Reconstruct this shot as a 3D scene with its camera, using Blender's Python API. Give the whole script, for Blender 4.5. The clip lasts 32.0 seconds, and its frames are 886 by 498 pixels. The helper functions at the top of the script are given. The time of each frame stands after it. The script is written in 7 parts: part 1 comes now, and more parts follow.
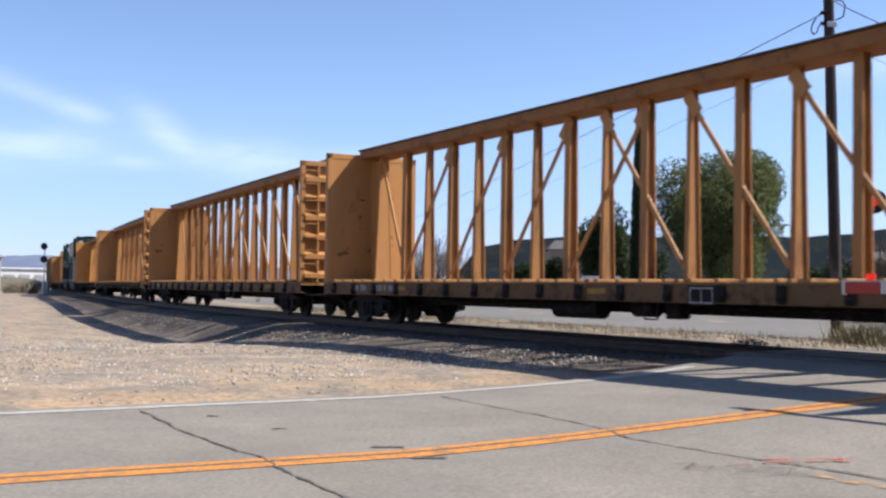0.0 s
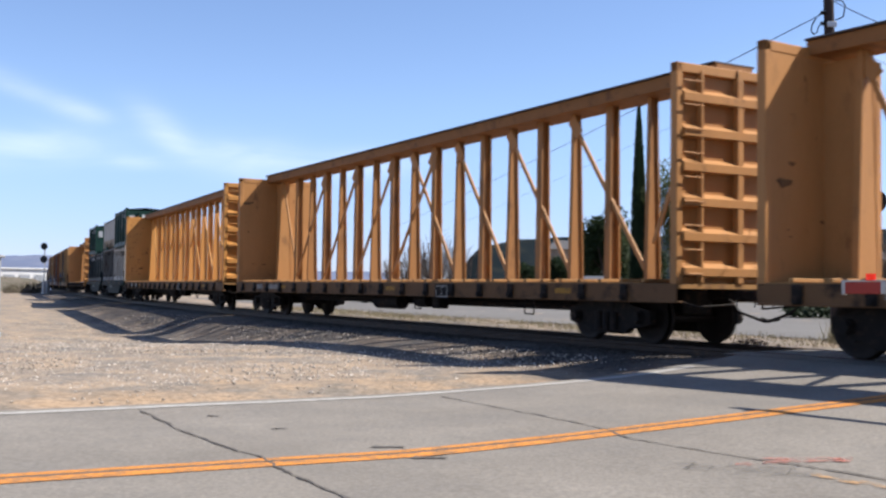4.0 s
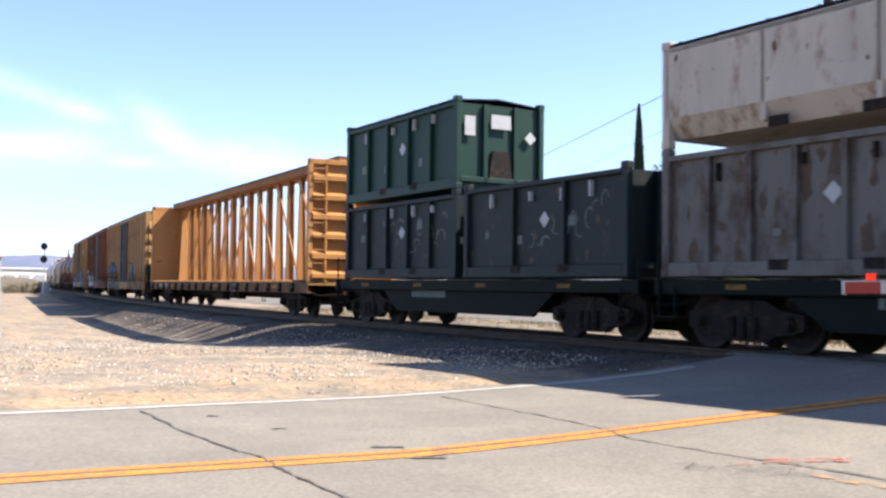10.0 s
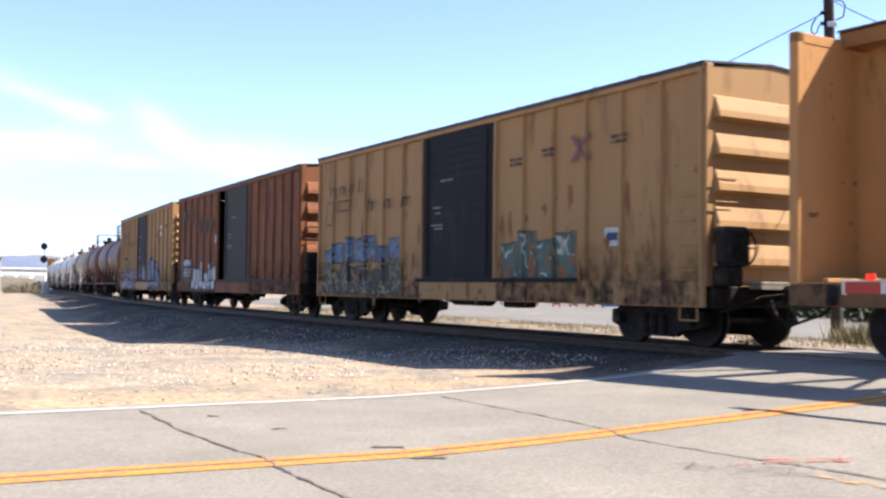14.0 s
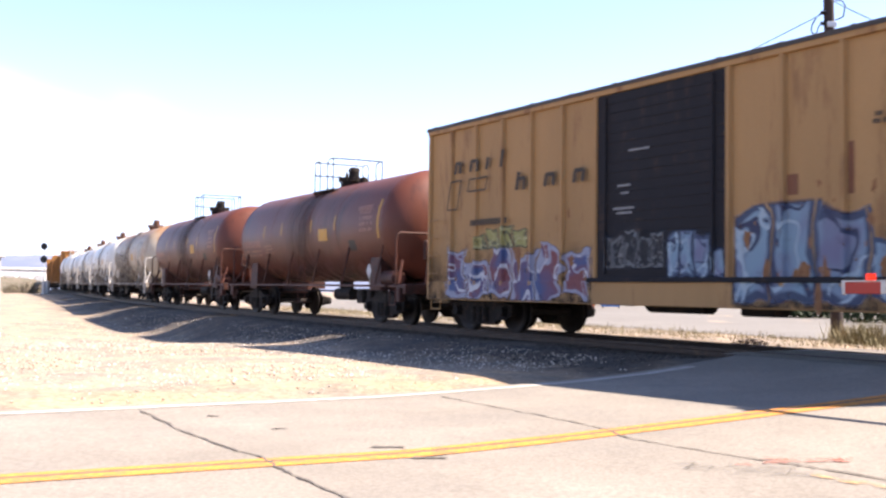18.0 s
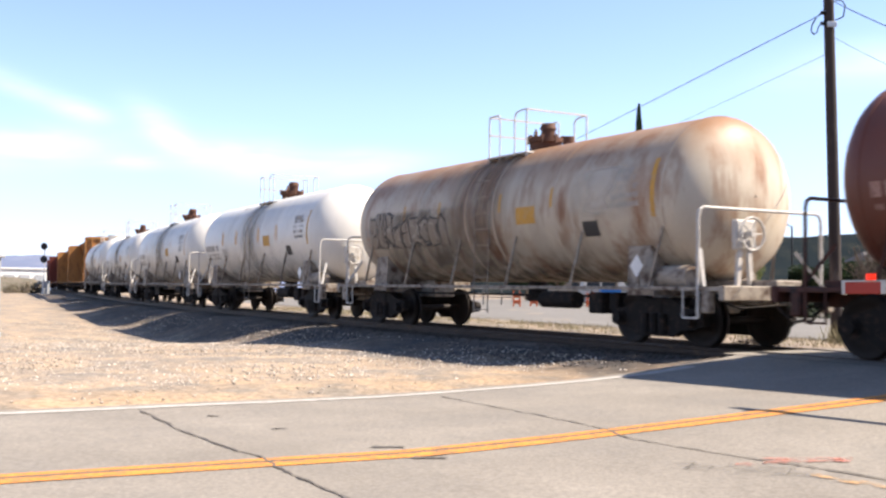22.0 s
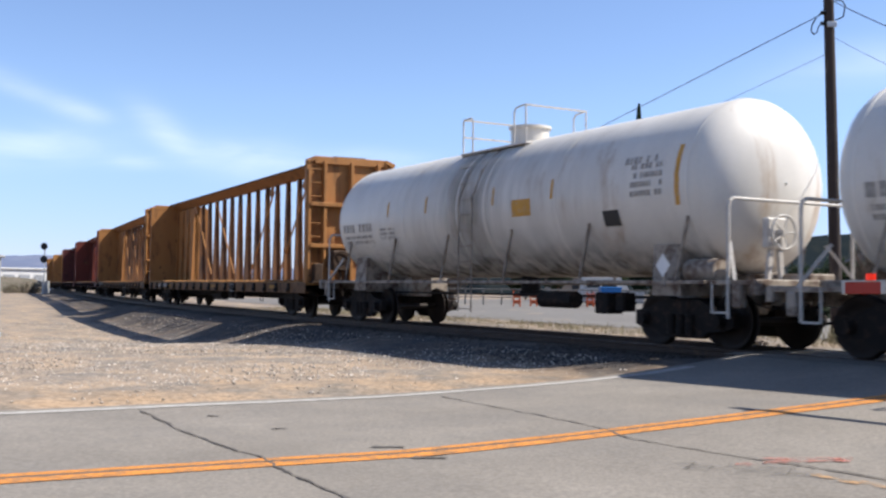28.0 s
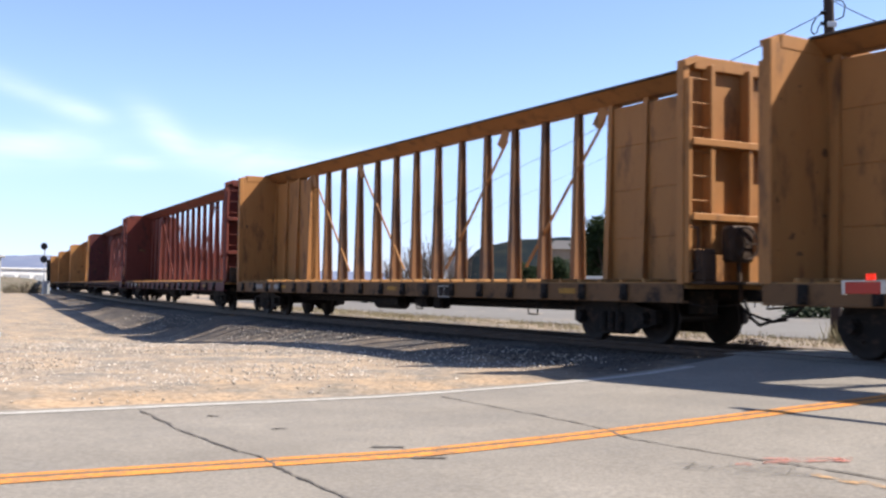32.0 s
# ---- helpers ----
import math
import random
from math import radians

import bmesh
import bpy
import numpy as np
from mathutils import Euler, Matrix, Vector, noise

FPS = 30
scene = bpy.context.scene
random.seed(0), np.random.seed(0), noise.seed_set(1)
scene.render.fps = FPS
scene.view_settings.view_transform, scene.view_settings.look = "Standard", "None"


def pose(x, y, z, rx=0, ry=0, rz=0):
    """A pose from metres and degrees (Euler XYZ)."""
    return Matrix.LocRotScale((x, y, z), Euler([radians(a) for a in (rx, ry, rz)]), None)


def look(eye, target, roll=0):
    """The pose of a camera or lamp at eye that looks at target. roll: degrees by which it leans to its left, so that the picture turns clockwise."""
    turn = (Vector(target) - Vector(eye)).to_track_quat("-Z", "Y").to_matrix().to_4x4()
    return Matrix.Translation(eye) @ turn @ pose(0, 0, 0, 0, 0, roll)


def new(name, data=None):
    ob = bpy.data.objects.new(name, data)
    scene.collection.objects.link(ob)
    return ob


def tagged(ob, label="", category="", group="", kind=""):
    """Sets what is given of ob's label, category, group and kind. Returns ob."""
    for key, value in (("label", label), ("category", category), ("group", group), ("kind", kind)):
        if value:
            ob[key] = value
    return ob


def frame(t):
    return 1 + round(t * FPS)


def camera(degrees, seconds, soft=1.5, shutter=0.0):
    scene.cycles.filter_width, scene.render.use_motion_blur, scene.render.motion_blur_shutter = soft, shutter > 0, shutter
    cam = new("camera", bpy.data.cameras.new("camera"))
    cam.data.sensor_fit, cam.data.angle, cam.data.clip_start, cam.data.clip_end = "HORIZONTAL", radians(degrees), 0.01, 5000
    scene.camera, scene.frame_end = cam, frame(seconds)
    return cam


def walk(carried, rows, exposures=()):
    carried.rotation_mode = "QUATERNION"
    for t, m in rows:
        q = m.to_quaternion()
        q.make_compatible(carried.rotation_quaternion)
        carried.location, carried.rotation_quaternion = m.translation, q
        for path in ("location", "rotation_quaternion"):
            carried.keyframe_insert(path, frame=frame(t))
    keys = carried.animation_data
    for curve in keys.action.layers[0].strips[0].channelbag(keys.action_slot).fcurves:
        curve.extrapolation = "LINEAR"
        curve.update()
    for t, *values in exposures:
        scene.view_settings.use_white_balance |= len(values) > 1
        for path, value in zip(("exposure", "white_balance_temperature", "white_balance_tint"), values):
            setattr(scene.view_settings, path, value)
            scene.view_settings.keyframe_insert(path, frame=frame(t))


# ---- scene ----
# The camera stands on a tripod at the roadside and does not move.
cam = camera(46.15, 32.0, soft=2.5, shutter=0.18)
EYE = look((0, 0, 0.804), (0, 40, 2.514), 0.47)
walk(cam, [(0, EYE), (32, EYE)], exposures=[(0, 0.84, 6500, 10), (7.5, 0.84, 6500, 10), (9, 1.21, 6800, 12), (10, 1.46, 6850, 11), (11, 1.39, 6900, 12), (12, 1.12, 6800, 11), (13, 1.14, 6700, 11), (14, 1.59, 6800, 11), (14.5, 1.74, 7000, 12), (16.5, 2.02, 7300, 17), (18.5, 1.92, 7250, 17), (20, 1.79, 7200, 15), (21.5, 1.54, 7250, 13), (23, 1.24, 6900, 12), (25, 0.84, 6500, 10), (28, 0.84, 6500, 10), (30, 0.89, 6500, 9), (32, 1.19, 6800, 11)])

# ---- light ----
SUN = Vector((1.166, 0.012, 1.28)).normalized()
world = bpy.data.worlds.new("world")
scene.world = world
world.use_nodes = True
wn, wl = world.node_tree.nodes, world.node_tree.links
sky = wn.new("ShaderNodeTexSky")
sky.sky_type, sky.sun_disc = "NISHITA", False
sky.sun_elevation = math.asin(SUN.z)
sky.sun_rotation = math.atan2(SUN.x, SUN.y)
sky.altitude = 1800
sky.air_density, sky.dust_density, sky.ozone_density = 1.0, 0.5, 2.0
wn["Background"].inputs[1].default_value = 0.103


def cirrus(colour):
    """Thin high clouds: soft streaks of wind-drawn white, low over the far end of the line."""
    tc, sep = wn.new("ShaderNodeTexCoord"), wn.new("ShaderNodeSeparateXYZ")
    wl.new(tc.outputs["Generated"], sep.inputs[0])

    def maths(op, a, b):
        m = wn.new("ShaderNodeMath")
        m.operation = op
        for i, q in enumerate((a, b)):
            if isinstance(q, (int, float)):
                m.inputs[i].default_value = q
            elif q is not None:
                wl.new(q, m.inputs[i])
        return m.outputs[0]

    az = maths("ARCTAN2", sep.outputs[0], sep.outputs[1])
    el = maths("ARCSINE", sep.outputs[2], None)
    total = None
    for a0, e0, wa, we, tilt, strength in ((-22.3, 10.3, 3.0, 0.6, -0.3, 0.34), (-19.3, 9.2, 1.3, 0.45, -0.1, 0.5), (-15.0, 8.4, 1.6, 0.9, -0.55, 0.6), (-22.5, 7.3, 4.6, 0.9, 0.05, 0.6), (-16.6, 6.8, 1.5, 0.35, 0.0, 0.45), (-10.4, 7.2, 3.4, 1.0, -0.1, 0.6), (-4.5, 7.1, 3.2, 0.7, 0.05, 0.5), (24, 12, 6, 1.2, 0.1, 0.35), (70, 16, 14, 2.5, 0.1, 0.4), (140, 14, 16, 2.5, -0.1, 0.4), (-80, 15, 14, 2.5, 0.05, 0.4), (-140, 12, 16, 2.0, 0.1, 0.4)):
        da = maths("SUBTRACT", az, radians(a0))
        de = maths("SUBTRACT", maths("SUBTRACT", el, radians(e0)), maths("MULTIPLY", da, tilt))
        q = maths("ADD", maths("POWER", maths("ABSOLUTE", maths("DIVIDE", da, radians(wa)), None), 2.0), maths("POWER", maths("ABSOLUTE", maths("DIVIDE", de, radians(we)), None), 2.0))
        blob = maths("MULTIPLY", maths("POWER", 2.718, maths("MULTIPLY", q, -1.0)), strength * 0.85)
        total = blob if total is None else maths("ADD", total, blob)
    comb, ns = wn.new("ShaderNodeCombineXYZ"), wn.new("ShaderNodeTexNoise")
    wl.new(az, comb.inputs[0])
    wl.new(maths("MULTIPLY", el, 4.0), comb.inputs[1])
    wl.new(comb.outputs[0], ns.inputs["Vector"])
    ns.inputs["Scale"].default_value, ns.inputs["Detail"].default_value, ns.inputs["Roughness"].default_value, ns.inputs["Distortion"].default_value = 9.0, 5, 0.5, 0.4
    cover = maths("MULTIPLY", total, maths("MULTIPLY", maths("SUBTRACT", ns.outputs[0], 0.15), 1.25))
    mix = wn.new("ShaderNodeMix")
    mix.data_type, mix.clamp_factor = "RGBA", True
    wl.new(cover, mix.inputs[0])
    wl.new(colour, mix.inputs[6])
    mix.inputs[7].default_value = (7.6, 7.9, 8.3, 1)
    return mix.outputs[2]


tint = wn.new("ShaderNodeMix")
tint.data_type, tint.blend_type = "RGBA", "MULTIPLY"
tint.inputs[0].default_value, tint.inputs[7].default_value = 1.0, (1.0, 1.0, 1.09, 1)
wl.new(sky.outputs[0], tint.inputs[6])
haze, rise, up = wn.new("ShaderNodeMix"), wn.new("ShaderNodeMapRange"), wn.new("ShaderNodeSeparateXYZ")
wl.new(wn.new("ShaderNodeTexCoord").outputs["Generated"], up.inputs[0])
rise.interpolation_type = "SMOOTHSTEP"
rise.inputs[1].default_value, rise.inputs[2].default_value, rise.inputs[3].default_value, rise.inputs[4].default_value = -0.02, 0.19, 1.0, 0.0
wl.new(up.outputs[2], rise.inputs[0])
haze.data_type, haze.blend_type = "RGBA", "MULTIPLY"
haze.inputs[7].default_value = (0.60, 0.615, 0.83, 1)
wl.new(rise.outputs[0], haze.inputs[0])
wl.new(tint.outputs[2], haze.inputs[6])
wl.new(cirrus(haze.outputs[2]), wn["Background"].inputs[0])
sun = new("sun", bpy.data.lights.new("sun", "SUN"))
sun.data.energy, sun.data.angle, sun.data.color = 5.0, radians(0.55), (1.0, 0.95, 0.88)
sun.matrix_basis = look(SUN * 300, (0, 0, 0))


# ---- mesh helpers ----
def chamfer_table():
    """Corners and faces of a box with cut edges: each corner gives three points, one for each axis."""
    keys = [(c, k) for c in range(8) for k in range(3)]
    index = {q: i for i, q in enumerate(keys)}
    sign = lambda c, k: 1 if c >> k & 1 else -1
    faces = []
    for k in range(3):
        for s in (0, 1):
            i, j = (k + 1) % 3, (k + 2) % 3
            ring = [(0, 0), (1, 0), (1, 1), (0, 1)]
            f = [index[(s << k | a << i | b << j, k)] for a, b in ring]
            faces.append(f if s else f[::-1])
    for k in range(3):
        i, j = (k + 1) % 3, (k + 2) % 3
        for a in (0, 1):
            for b in (0, 1):
                c0, c1 = a << i | b << j, a << i | b << j | 1 << k
                f = [index[(c0, i)], index[(c0, j)], index[(c1, j)], index[(c1, i)]]
                faces.append(f[::-1] if a == b else f)
    for c in range(8):
        f = [index[(c, 0)], index[(c, 1)], index[(c, 2)]]
        odd = (sign(c, 0) * sign(c, 1) * sign(c, 2)) < 0
        faces.append(f[::-1] if odd else f)
    return [tuple(sign(c, k) for k in range(3)) + (k,) for c, k in keys], faces


CH_POINTS, CH_FACES = chamfer_table()


class Geo:
    """Points and faces of one part."""

    def __init__(self):
        self.v, self.f, self.s = [], [], []

    def add(self, pts, faces, smooth=False, m=None):
        n = len(self.v)
        for p in pts:
            self.v.append(tuple(m @ Vector(p)) if m else tuple(p))
        for f in faces:
            self.f.append([n + i for i in f])
            self.s.append(smooth)
        return self

    def box(self, x0, x1, y0, y1, z0, z1, c=0.0, m=None):
        if x0 > x1: x0, x1 = x1, x0
        if y0 > y1: y0, y1 = y1, y0
        if z0 > z1: z0, z1 = z1, z0
        o = ((x0 + x1) / 2, (y0 + y1) / 2, (z0 + z1) / 2)
        h = ((x1 - x0) / 2, (y1 - y0) / 2, (z1 - z0) / 2)
        if c > 0:
            c = min(c, min(h) * 0.6)
            pts = [tuple(o[k] + p[k] * (h[k] if p[3] == k else h[k] - c) for k in range(3)) for p in CH_POINTS]
            return self.add(pts, CH_FACES, False, m)
        pts = [(x, y, z) for x in (x0, x1) for y in (y0, y1) for z in (z0, z1)]
        return self.add(pts, [(0, 1, 3, 2), (4, 6, 7, 5), (0, 4, 5, 1), (2, 3, 7, 6), (0, 2, 6, 4), (1, 5, 7, 3)], False, m)

    def hexa(self, lo, hi):
        """A block between two four-point rings of equal order."""
        return self.add(list(lo) + list(hi), [(3, 2, 1, 0), (4, 5, 6, 7), (0, 1, 5, 4), (1, 2, 6, 5), (2, 3, 7, 6), (3, 0, 4, 7)])

    def beam(self, a, b, w, h, up=(0, 0, 1), c=0.0):
        """A bar from a to b, w wide and h deep."""
        a, b = Vector(a), Vector(b)
        x = (b - a).normalized()
        y = Vector(up).cross(x)
        y = y.normalized() if y.length > 1e-4 else Vector((0, 1, 0)).cross(x).normalized()
        z = x.cross(y)
        m = Matrix((x, y, z)).transposed().to_4x4()
        m.translation = a
        return self.box(0, (b - a).length, -w / 2, w / 2, -h / 2, h / 2, c, m)

    def cyl(self, a, b, r, n=12, r2=None, caps=True):
        a, b = Vector(a), Vector(b)
        r2 = r if r2 is None else r2
        x = (b - a).normalized()
        y = x.orthogonal().normalized()
        z = x.cross(y)
        ring = lambda o, q: [o + (y * math.cos(i * math.tau / n) + z * math.sin(i * math.tau / n)) * q for i in range(n)]
        self.add(ring(a, r) + ring(b, r2), [(i, (i + 1) % n, n + (i + 1) % n, n + i) for i in range(n)], True)
        if caps:
            self.add(ring(a, r), [list(range(n))[::-1]])
            self.add(ring(b, r2), [list(range(n))])
        return self

    def tube(self, pts, r, n=8):
        for a, b in zip(pts, pts[1:]):
            self.cyl(a, b, r, n)
        return self

    def lathe(self, rows, n, m):
        """Rows of (along, radius) turned round the local x axis."""
        pts = [(a, q * math.cos(i * math.tau / n), q * math.sin(i * math.tau / n)) for a, q in rows for i in range(n)]
        faces = [(j * n + i, j * n + (i + 1) % n, (j + 1) * n + (i + 1) % n, (j + 1) * n + i) for j in range(len(rows) - 1) for i in range(n)]
        return self.add(pts, faces, True, m)

    def post(self, x, z0, z1, b0, b1, f, q, t=0.028):
        """An upright of I section, its flanges to the sides, b0 half wide at the foot and b1 at the head."""
        ring = lambda b, z: [(x + u, v, z) for u, v in ((-f, -b), (f, -b), (f, t - b), (q, t - b), (q, b - t), (f, b - t), (f, b), (-f, b), (-f, b - t), (-q, b - t), (-q, t - b), (-f, t - b))]
        n = 12
        return self.add(ring(b0, z0) + ring(b1, z1), [(i, (i + 1) % n, n + (i + 1) % n, n + i) for i in range(n)] + [list(range(n))[::-1], list(range(n, 2 * n))])

    def mesh(self, name):
        me = bpy.data.meshes.new(name)
        me.from_pydata(self.v, [], self.f)
        me.polygons.foreach_set("use_smooth", self.s)
        me.update()
        return me


def part(name, geo, material, parent=None, label="", kind=""):
    me = geo.mesh(name) if isinstance(geo, Geo) else geo
    if not me.materials:
        me.materials.append(material)
    ob = new(name, me)
    if parent is not None:
        ob.parent = parent
    if label:
        ob["label"] = label
    if kind:
        ob["kind"] = kind
    return ob


def thing(name, label, category, group="", kind=""):
    return tagged(new(name), label, category, group, kind)


# ---- materials ----
def material(name, base, rough=0.6, metal=0.0, spots=None, amount=0.35, scale=1.5, bump=0.15, grain=40.0, streak=1.0, emit=None, contrast=1.0, crest=None, spec=0.22, speck=None, islands=0.0):
    """Paint, metal, soil: a base colour that wanders at two scales, worn to a second colour in patches, with fine relief."""
    ma = bpy.data.materials.new(name)
    ma.use_nodes = True
    n, l = ma.node_tree.nodes, ma.node_tree.links
    b = n["Principled BSDF"]
    b.inputs["Roughness"].default_value, b.inputs["Metallic"].default_value, b.inputs["Specular IOR Level"].default_value = rough, metal, spec
    tc, info, off, mp = n.new("ShaderNodeTexCoord"), n.new("ShaderNodeObjectInfo"), n.new("ShaderNodeVectorMath"), n.new("ShaderNodeMapping")
    off.operation = "MULTIPLY_ADD"
    l.new(info.outputs["Random"], off.inputs[0])
    off.inputs[1].default_value = (17.0, 23.0, 31.0)
    l.new(tc.outputs["Object"], off.inputs[2])
    l.new(off.outputs[0], mp.inputs[0])
    mp.inputs["Scale"].default_value = (1, 1, 1 / streak)
    big, fine = n.new("ShaderNodeTexNoise"), n.new("ShaderNodeTexNoise")
    big.inputs["Scale"].default_value, big.inputs["Detail"].default_value, big.inputs["Roughness"].default_value = scale, 8, 0.65
    fine.inputs["Scale"].default_value, fine.inputs["Detail"].default_value = grain, 4
    l.new(mp.outputs[0], big.inputs["Vector"])
    l.new(off.outputs[0], fine.inputs["Vector"])
    dark = tuple(c * (1 - 0.28 * contrast) for c in base)
    lite = tuple(min(1, c * (1 + 0.18 * contrast)) for c in base)
    ramp = n.new("ShaderNodeMix")
    ramp.data_type = "RGBA"
    ramp.inputs[6].default_value, ramp.inputs[7].default_value = (*dark, 1), (*lite, 1)
    add = n.new("ShaderNodeMath")
    add.operation = "MULTIPLY_ADD"
    l.new(fine.outputs[0], add.inputs[0])
    add.inputs[1].default_value = 0.45
    sub = n.new("ShaderNodeMath")
    sub.operation = "MULTIPLY_ADD"
    l.new(big.outputs[0], sub.inputs[0])
    sub.inputs[1].default_value, sub.inputs[2].default_value = 1.1, -0.28
    l.new(sub.outputs[0], add.inputs[2])
    l.new(add.outputs[0], ramp.inputs[0])
    colour = ramp.outputs[2]
    if spots:
        worn = n.new("ShaderNodeTexNoise")
        worn.inputs["Scale"].default_value, worn.inputs["Detail"].default_value, worn.inputs["Roughness"].default_value = scale * 1.9, 10, 0.7
        sh = n.new("ShaderNodeVectorMath")
        sh.inputs[1].default_value = (5.3, 1.7, 9.1)
        l.new(mp.outputs[0], sh.inputs[0])
        l.new(sh.outputs[0], worn.inputs["Vector"])
        cut = n.new("ShaderNodeMapRange")
        cut.inputs[1].default_value, cut.inputs[2].default_value = 0.68 - amount * 0.4, 0.78 - amount * 0.25
        l.new(worn.outputs[0], cut.inputs[0])
        mix = n.new("ShaderNodeMix")
        mix.data_type = "RGBA"
        l.new(cut.outputs[0], mix.inputs[0])
        l.new(colour, mix.inputs[6])
        mix.inputs[7].default_value = (*spots, 1)
        colour = mix.outputs[2]
    if crest:
        sep, run, mx = n.new("ShaderNodeSeparateXYZ"), n.new("ShaderNodeMath"), n.new("ShaderNodeMapRange")
        l.new(tc.outputs["Object"], sep.inputs[0])
        run.operation = "MULTIPLY_ADD"
        l.new(big.outputs[0], run.inputs[0])
        run.inputs[1].default_value = 1.6
        l.new(sep.outputs[2], run.inputs[2])
        l.new(run.outputs[0], mx.inputs[0])
        mx.inputs[1].default_value, mx.inputs[2].default_value = crest[0] + 0.8, crest[1] + 0.8
        mc = n.new("ShaderNodeMix")
        mc.data_type = "RGBA"
        l.new(mx.outputs[0], mc.inputs[0])
        l.new(colour, mc.inputs[6])
        mc.inputs[7].default_value = (*crest[2], 1)
        colour = mc.outputs[2]
    if speck:
        sn, sm, sx = n.new("ShaderNodeTexNoise"), n.new("ShaderNodeMapRange"), n.new("ShaderNodeVectorMath")
        sn.inputs["Scale"].default_value, sn.inputs["Detail"].default_value, sn.inputs["Roughness"].default_value = speck[0], 3, 0.7
        l.new(off.outputs[0], sn.inputs["Vector"])
        l.new(sn.outputs[0], sm.inputs[0])
        sm.inputs[1].default_value, sm.inputs[2].default_value, sm.inputs[3].default_value, sm.inputs[4].default_value = 0.36, 0.64, 1 - speck[1], 1 + speck[1]
        sx.operation = "MULTIPLY"
        l.new(colour, sx.inputs[0])
        l.new(sm.outputs[0], sx.inputs[1])
        colour = sx.outputs[0]
    if islands:
        ge, im, ix = n.new("ShaderNodeNewGeometry"), n.new("ShaderNodeMapRange"), n.new("ShaderNodeVectorMath")
        l.new(ge.outputs["Random Per Island"], im.inputs[0])
        im.inputs[3].default_value, im.inputs[4].default_value = 1 - islands, 1 + islands
        ix.operation = "MULTIPLY"
        l.new(colour, ix.inputs[0])
        l.new(im.outputs[0], ix.inputs[1])
        colour = ix.outputs[0]
    l.new(colour, b.inputs["Base Color"])
    if bump:
        bp = n.new("ShaderNodeBump")
        bp.inputs["Strength"].default_value, bp.inputs["Distance"].default_value = bump, 0.01
        l.new(add.outputs[0], bp.inputs["Height"])
        l.new(bp.outputs[0], b.inputs["Normal"])
    if emit:
        b.inputs["Emission Color"].default_value = (*emit[:3], 1)
        b.inputs["Emission Strength"].default_value = emit[3]
    return ma


YELLOW = material("yellow_paint", (0.395, 0.188, 0.064), 0.58, spots=(0.139, 0.0693, 0.0308), amount=0.24, scale=1.1, streak=3)
YELLOW_DULL = material("dull_yellow_paint", (0.32, 0.145, 0.047), 0.64, spots=(0.1, 0.0477, 0.0231), amount=0.38, scale=1.1, streak=3)
YELLOW_BRIGHT = material("fresh_yellow_paint", (0.493, 0.231, 0.0655), 0.52, spots=(0.246, 0.123, 0.0462), amount=0.14, scale=1.1, streak=3)
# Car yellow darkened for the chord's shaded side; the rusty spots are wear.
CHORD = material("shaded_chord_paint", (0.245, 0.110, 0.037), 0.7, spots=(0.11, 0.05, 0.024), amount=0.4, scale=1.3, streak=1)
SILL = material("worn_sill_paint", (0.145, 0.075, 0.033), 0.75, spots=(0.0248, 0.0149, 0.0093), amount=0.42, scale=1.1)
DECK = material("lumber_deck_paint", (0.328, 0.172, 0.0624), 0.75, spots=(0.125, 0.0663, 0.0351), amount=0.45, scale=2.0)
RED_BEAM = material("oxide_red_paint", (0.132, 0.0306, 0.0213), 0.65, spots=(0.0425, 0.0187, 0.0153), amount=0.4, scale=1.1, streak=3)
RED_DARK = material("dark_red_paint", (0.0935, 0.0255, 0.0238), 0.65, spots=(0.034, 0.017, 0.017), amount=0.4)
BLACK_STEEL = material("grimy_black_steel", (0.013, 0.0105, 0.009), 0.75, spots=(0.05, 0.03, 0.02), amount=0.42, scale=4, spec=0.15)
WHEEL = material("wheel_steel", (0.022, 0.016, 0.013), 0.65, 0.2, spots=(0.045, 0.026, 0.016), amount=0.3, scale=6)
TREAD = material("polished_tread", (0.42, 0.40, 0.38), 0.3, 0.9, bump=0.02)
BOX_TAN = material("faded_box_paint", (0.318, 0.178, 0.0725), 0.66, spots=(0.155, 0.0703, 0.0311), amount=0.34, scale=0.9, streak=5)
BOX_RUST = material("rusty_box_paint", (0.192, 0.068, 0.0264), 0.72, spots=(0.08, 0.0304, 0.0176), amount=0.55, scale=0.9, streak=4)
BOX_DOOR = material("black_door_paint", (0.0162, 0.0153, 0.018), 0.7, spots=(0.045, 0.0297, 0.0225), amount=0.3, scale=1.5, streak=3, spec=0.12)
BOX_DOOR_GREY = material("grey_door_paint", (0.0434, 0.0399, 0.0378), 0.7, spots=(0.063, 0.0315, 0.0196), amount=0.4, scale=1.5, streak=3, spec=0.15)
ROOF = material("roof_steel", (0.055, 0.0468, 0.0413), 0.6, 0.3, spots=(0.0825, 0.0385, 0.022), amount=0.4)
TANK_MAROON = material("maroon_tank_paint", (0.116, 0.0344, 0.0202), 0.48, spots=(0.0528, 0.0176, 0.0132), amount=0.36, scale=0.8, bump=0.05, spec=0.3, streak=4)
TANK_WHITE = material("white_tank_paint", (0.66, 0.626, 0.563), 0.42, spots=(0.427, 0.359, 0.272), amount=0.24, scale=0.7, bump=0.05, spec=0.35, streak=5)
TANK_CREAM = material("cream_tank_paint", (0.627, 0.589, 0.522), 0.4, spots=(0.399, 0.304, 0.218), amount=0.26, scale=0.7, bump=0.05, spec=0.4, streak=5)
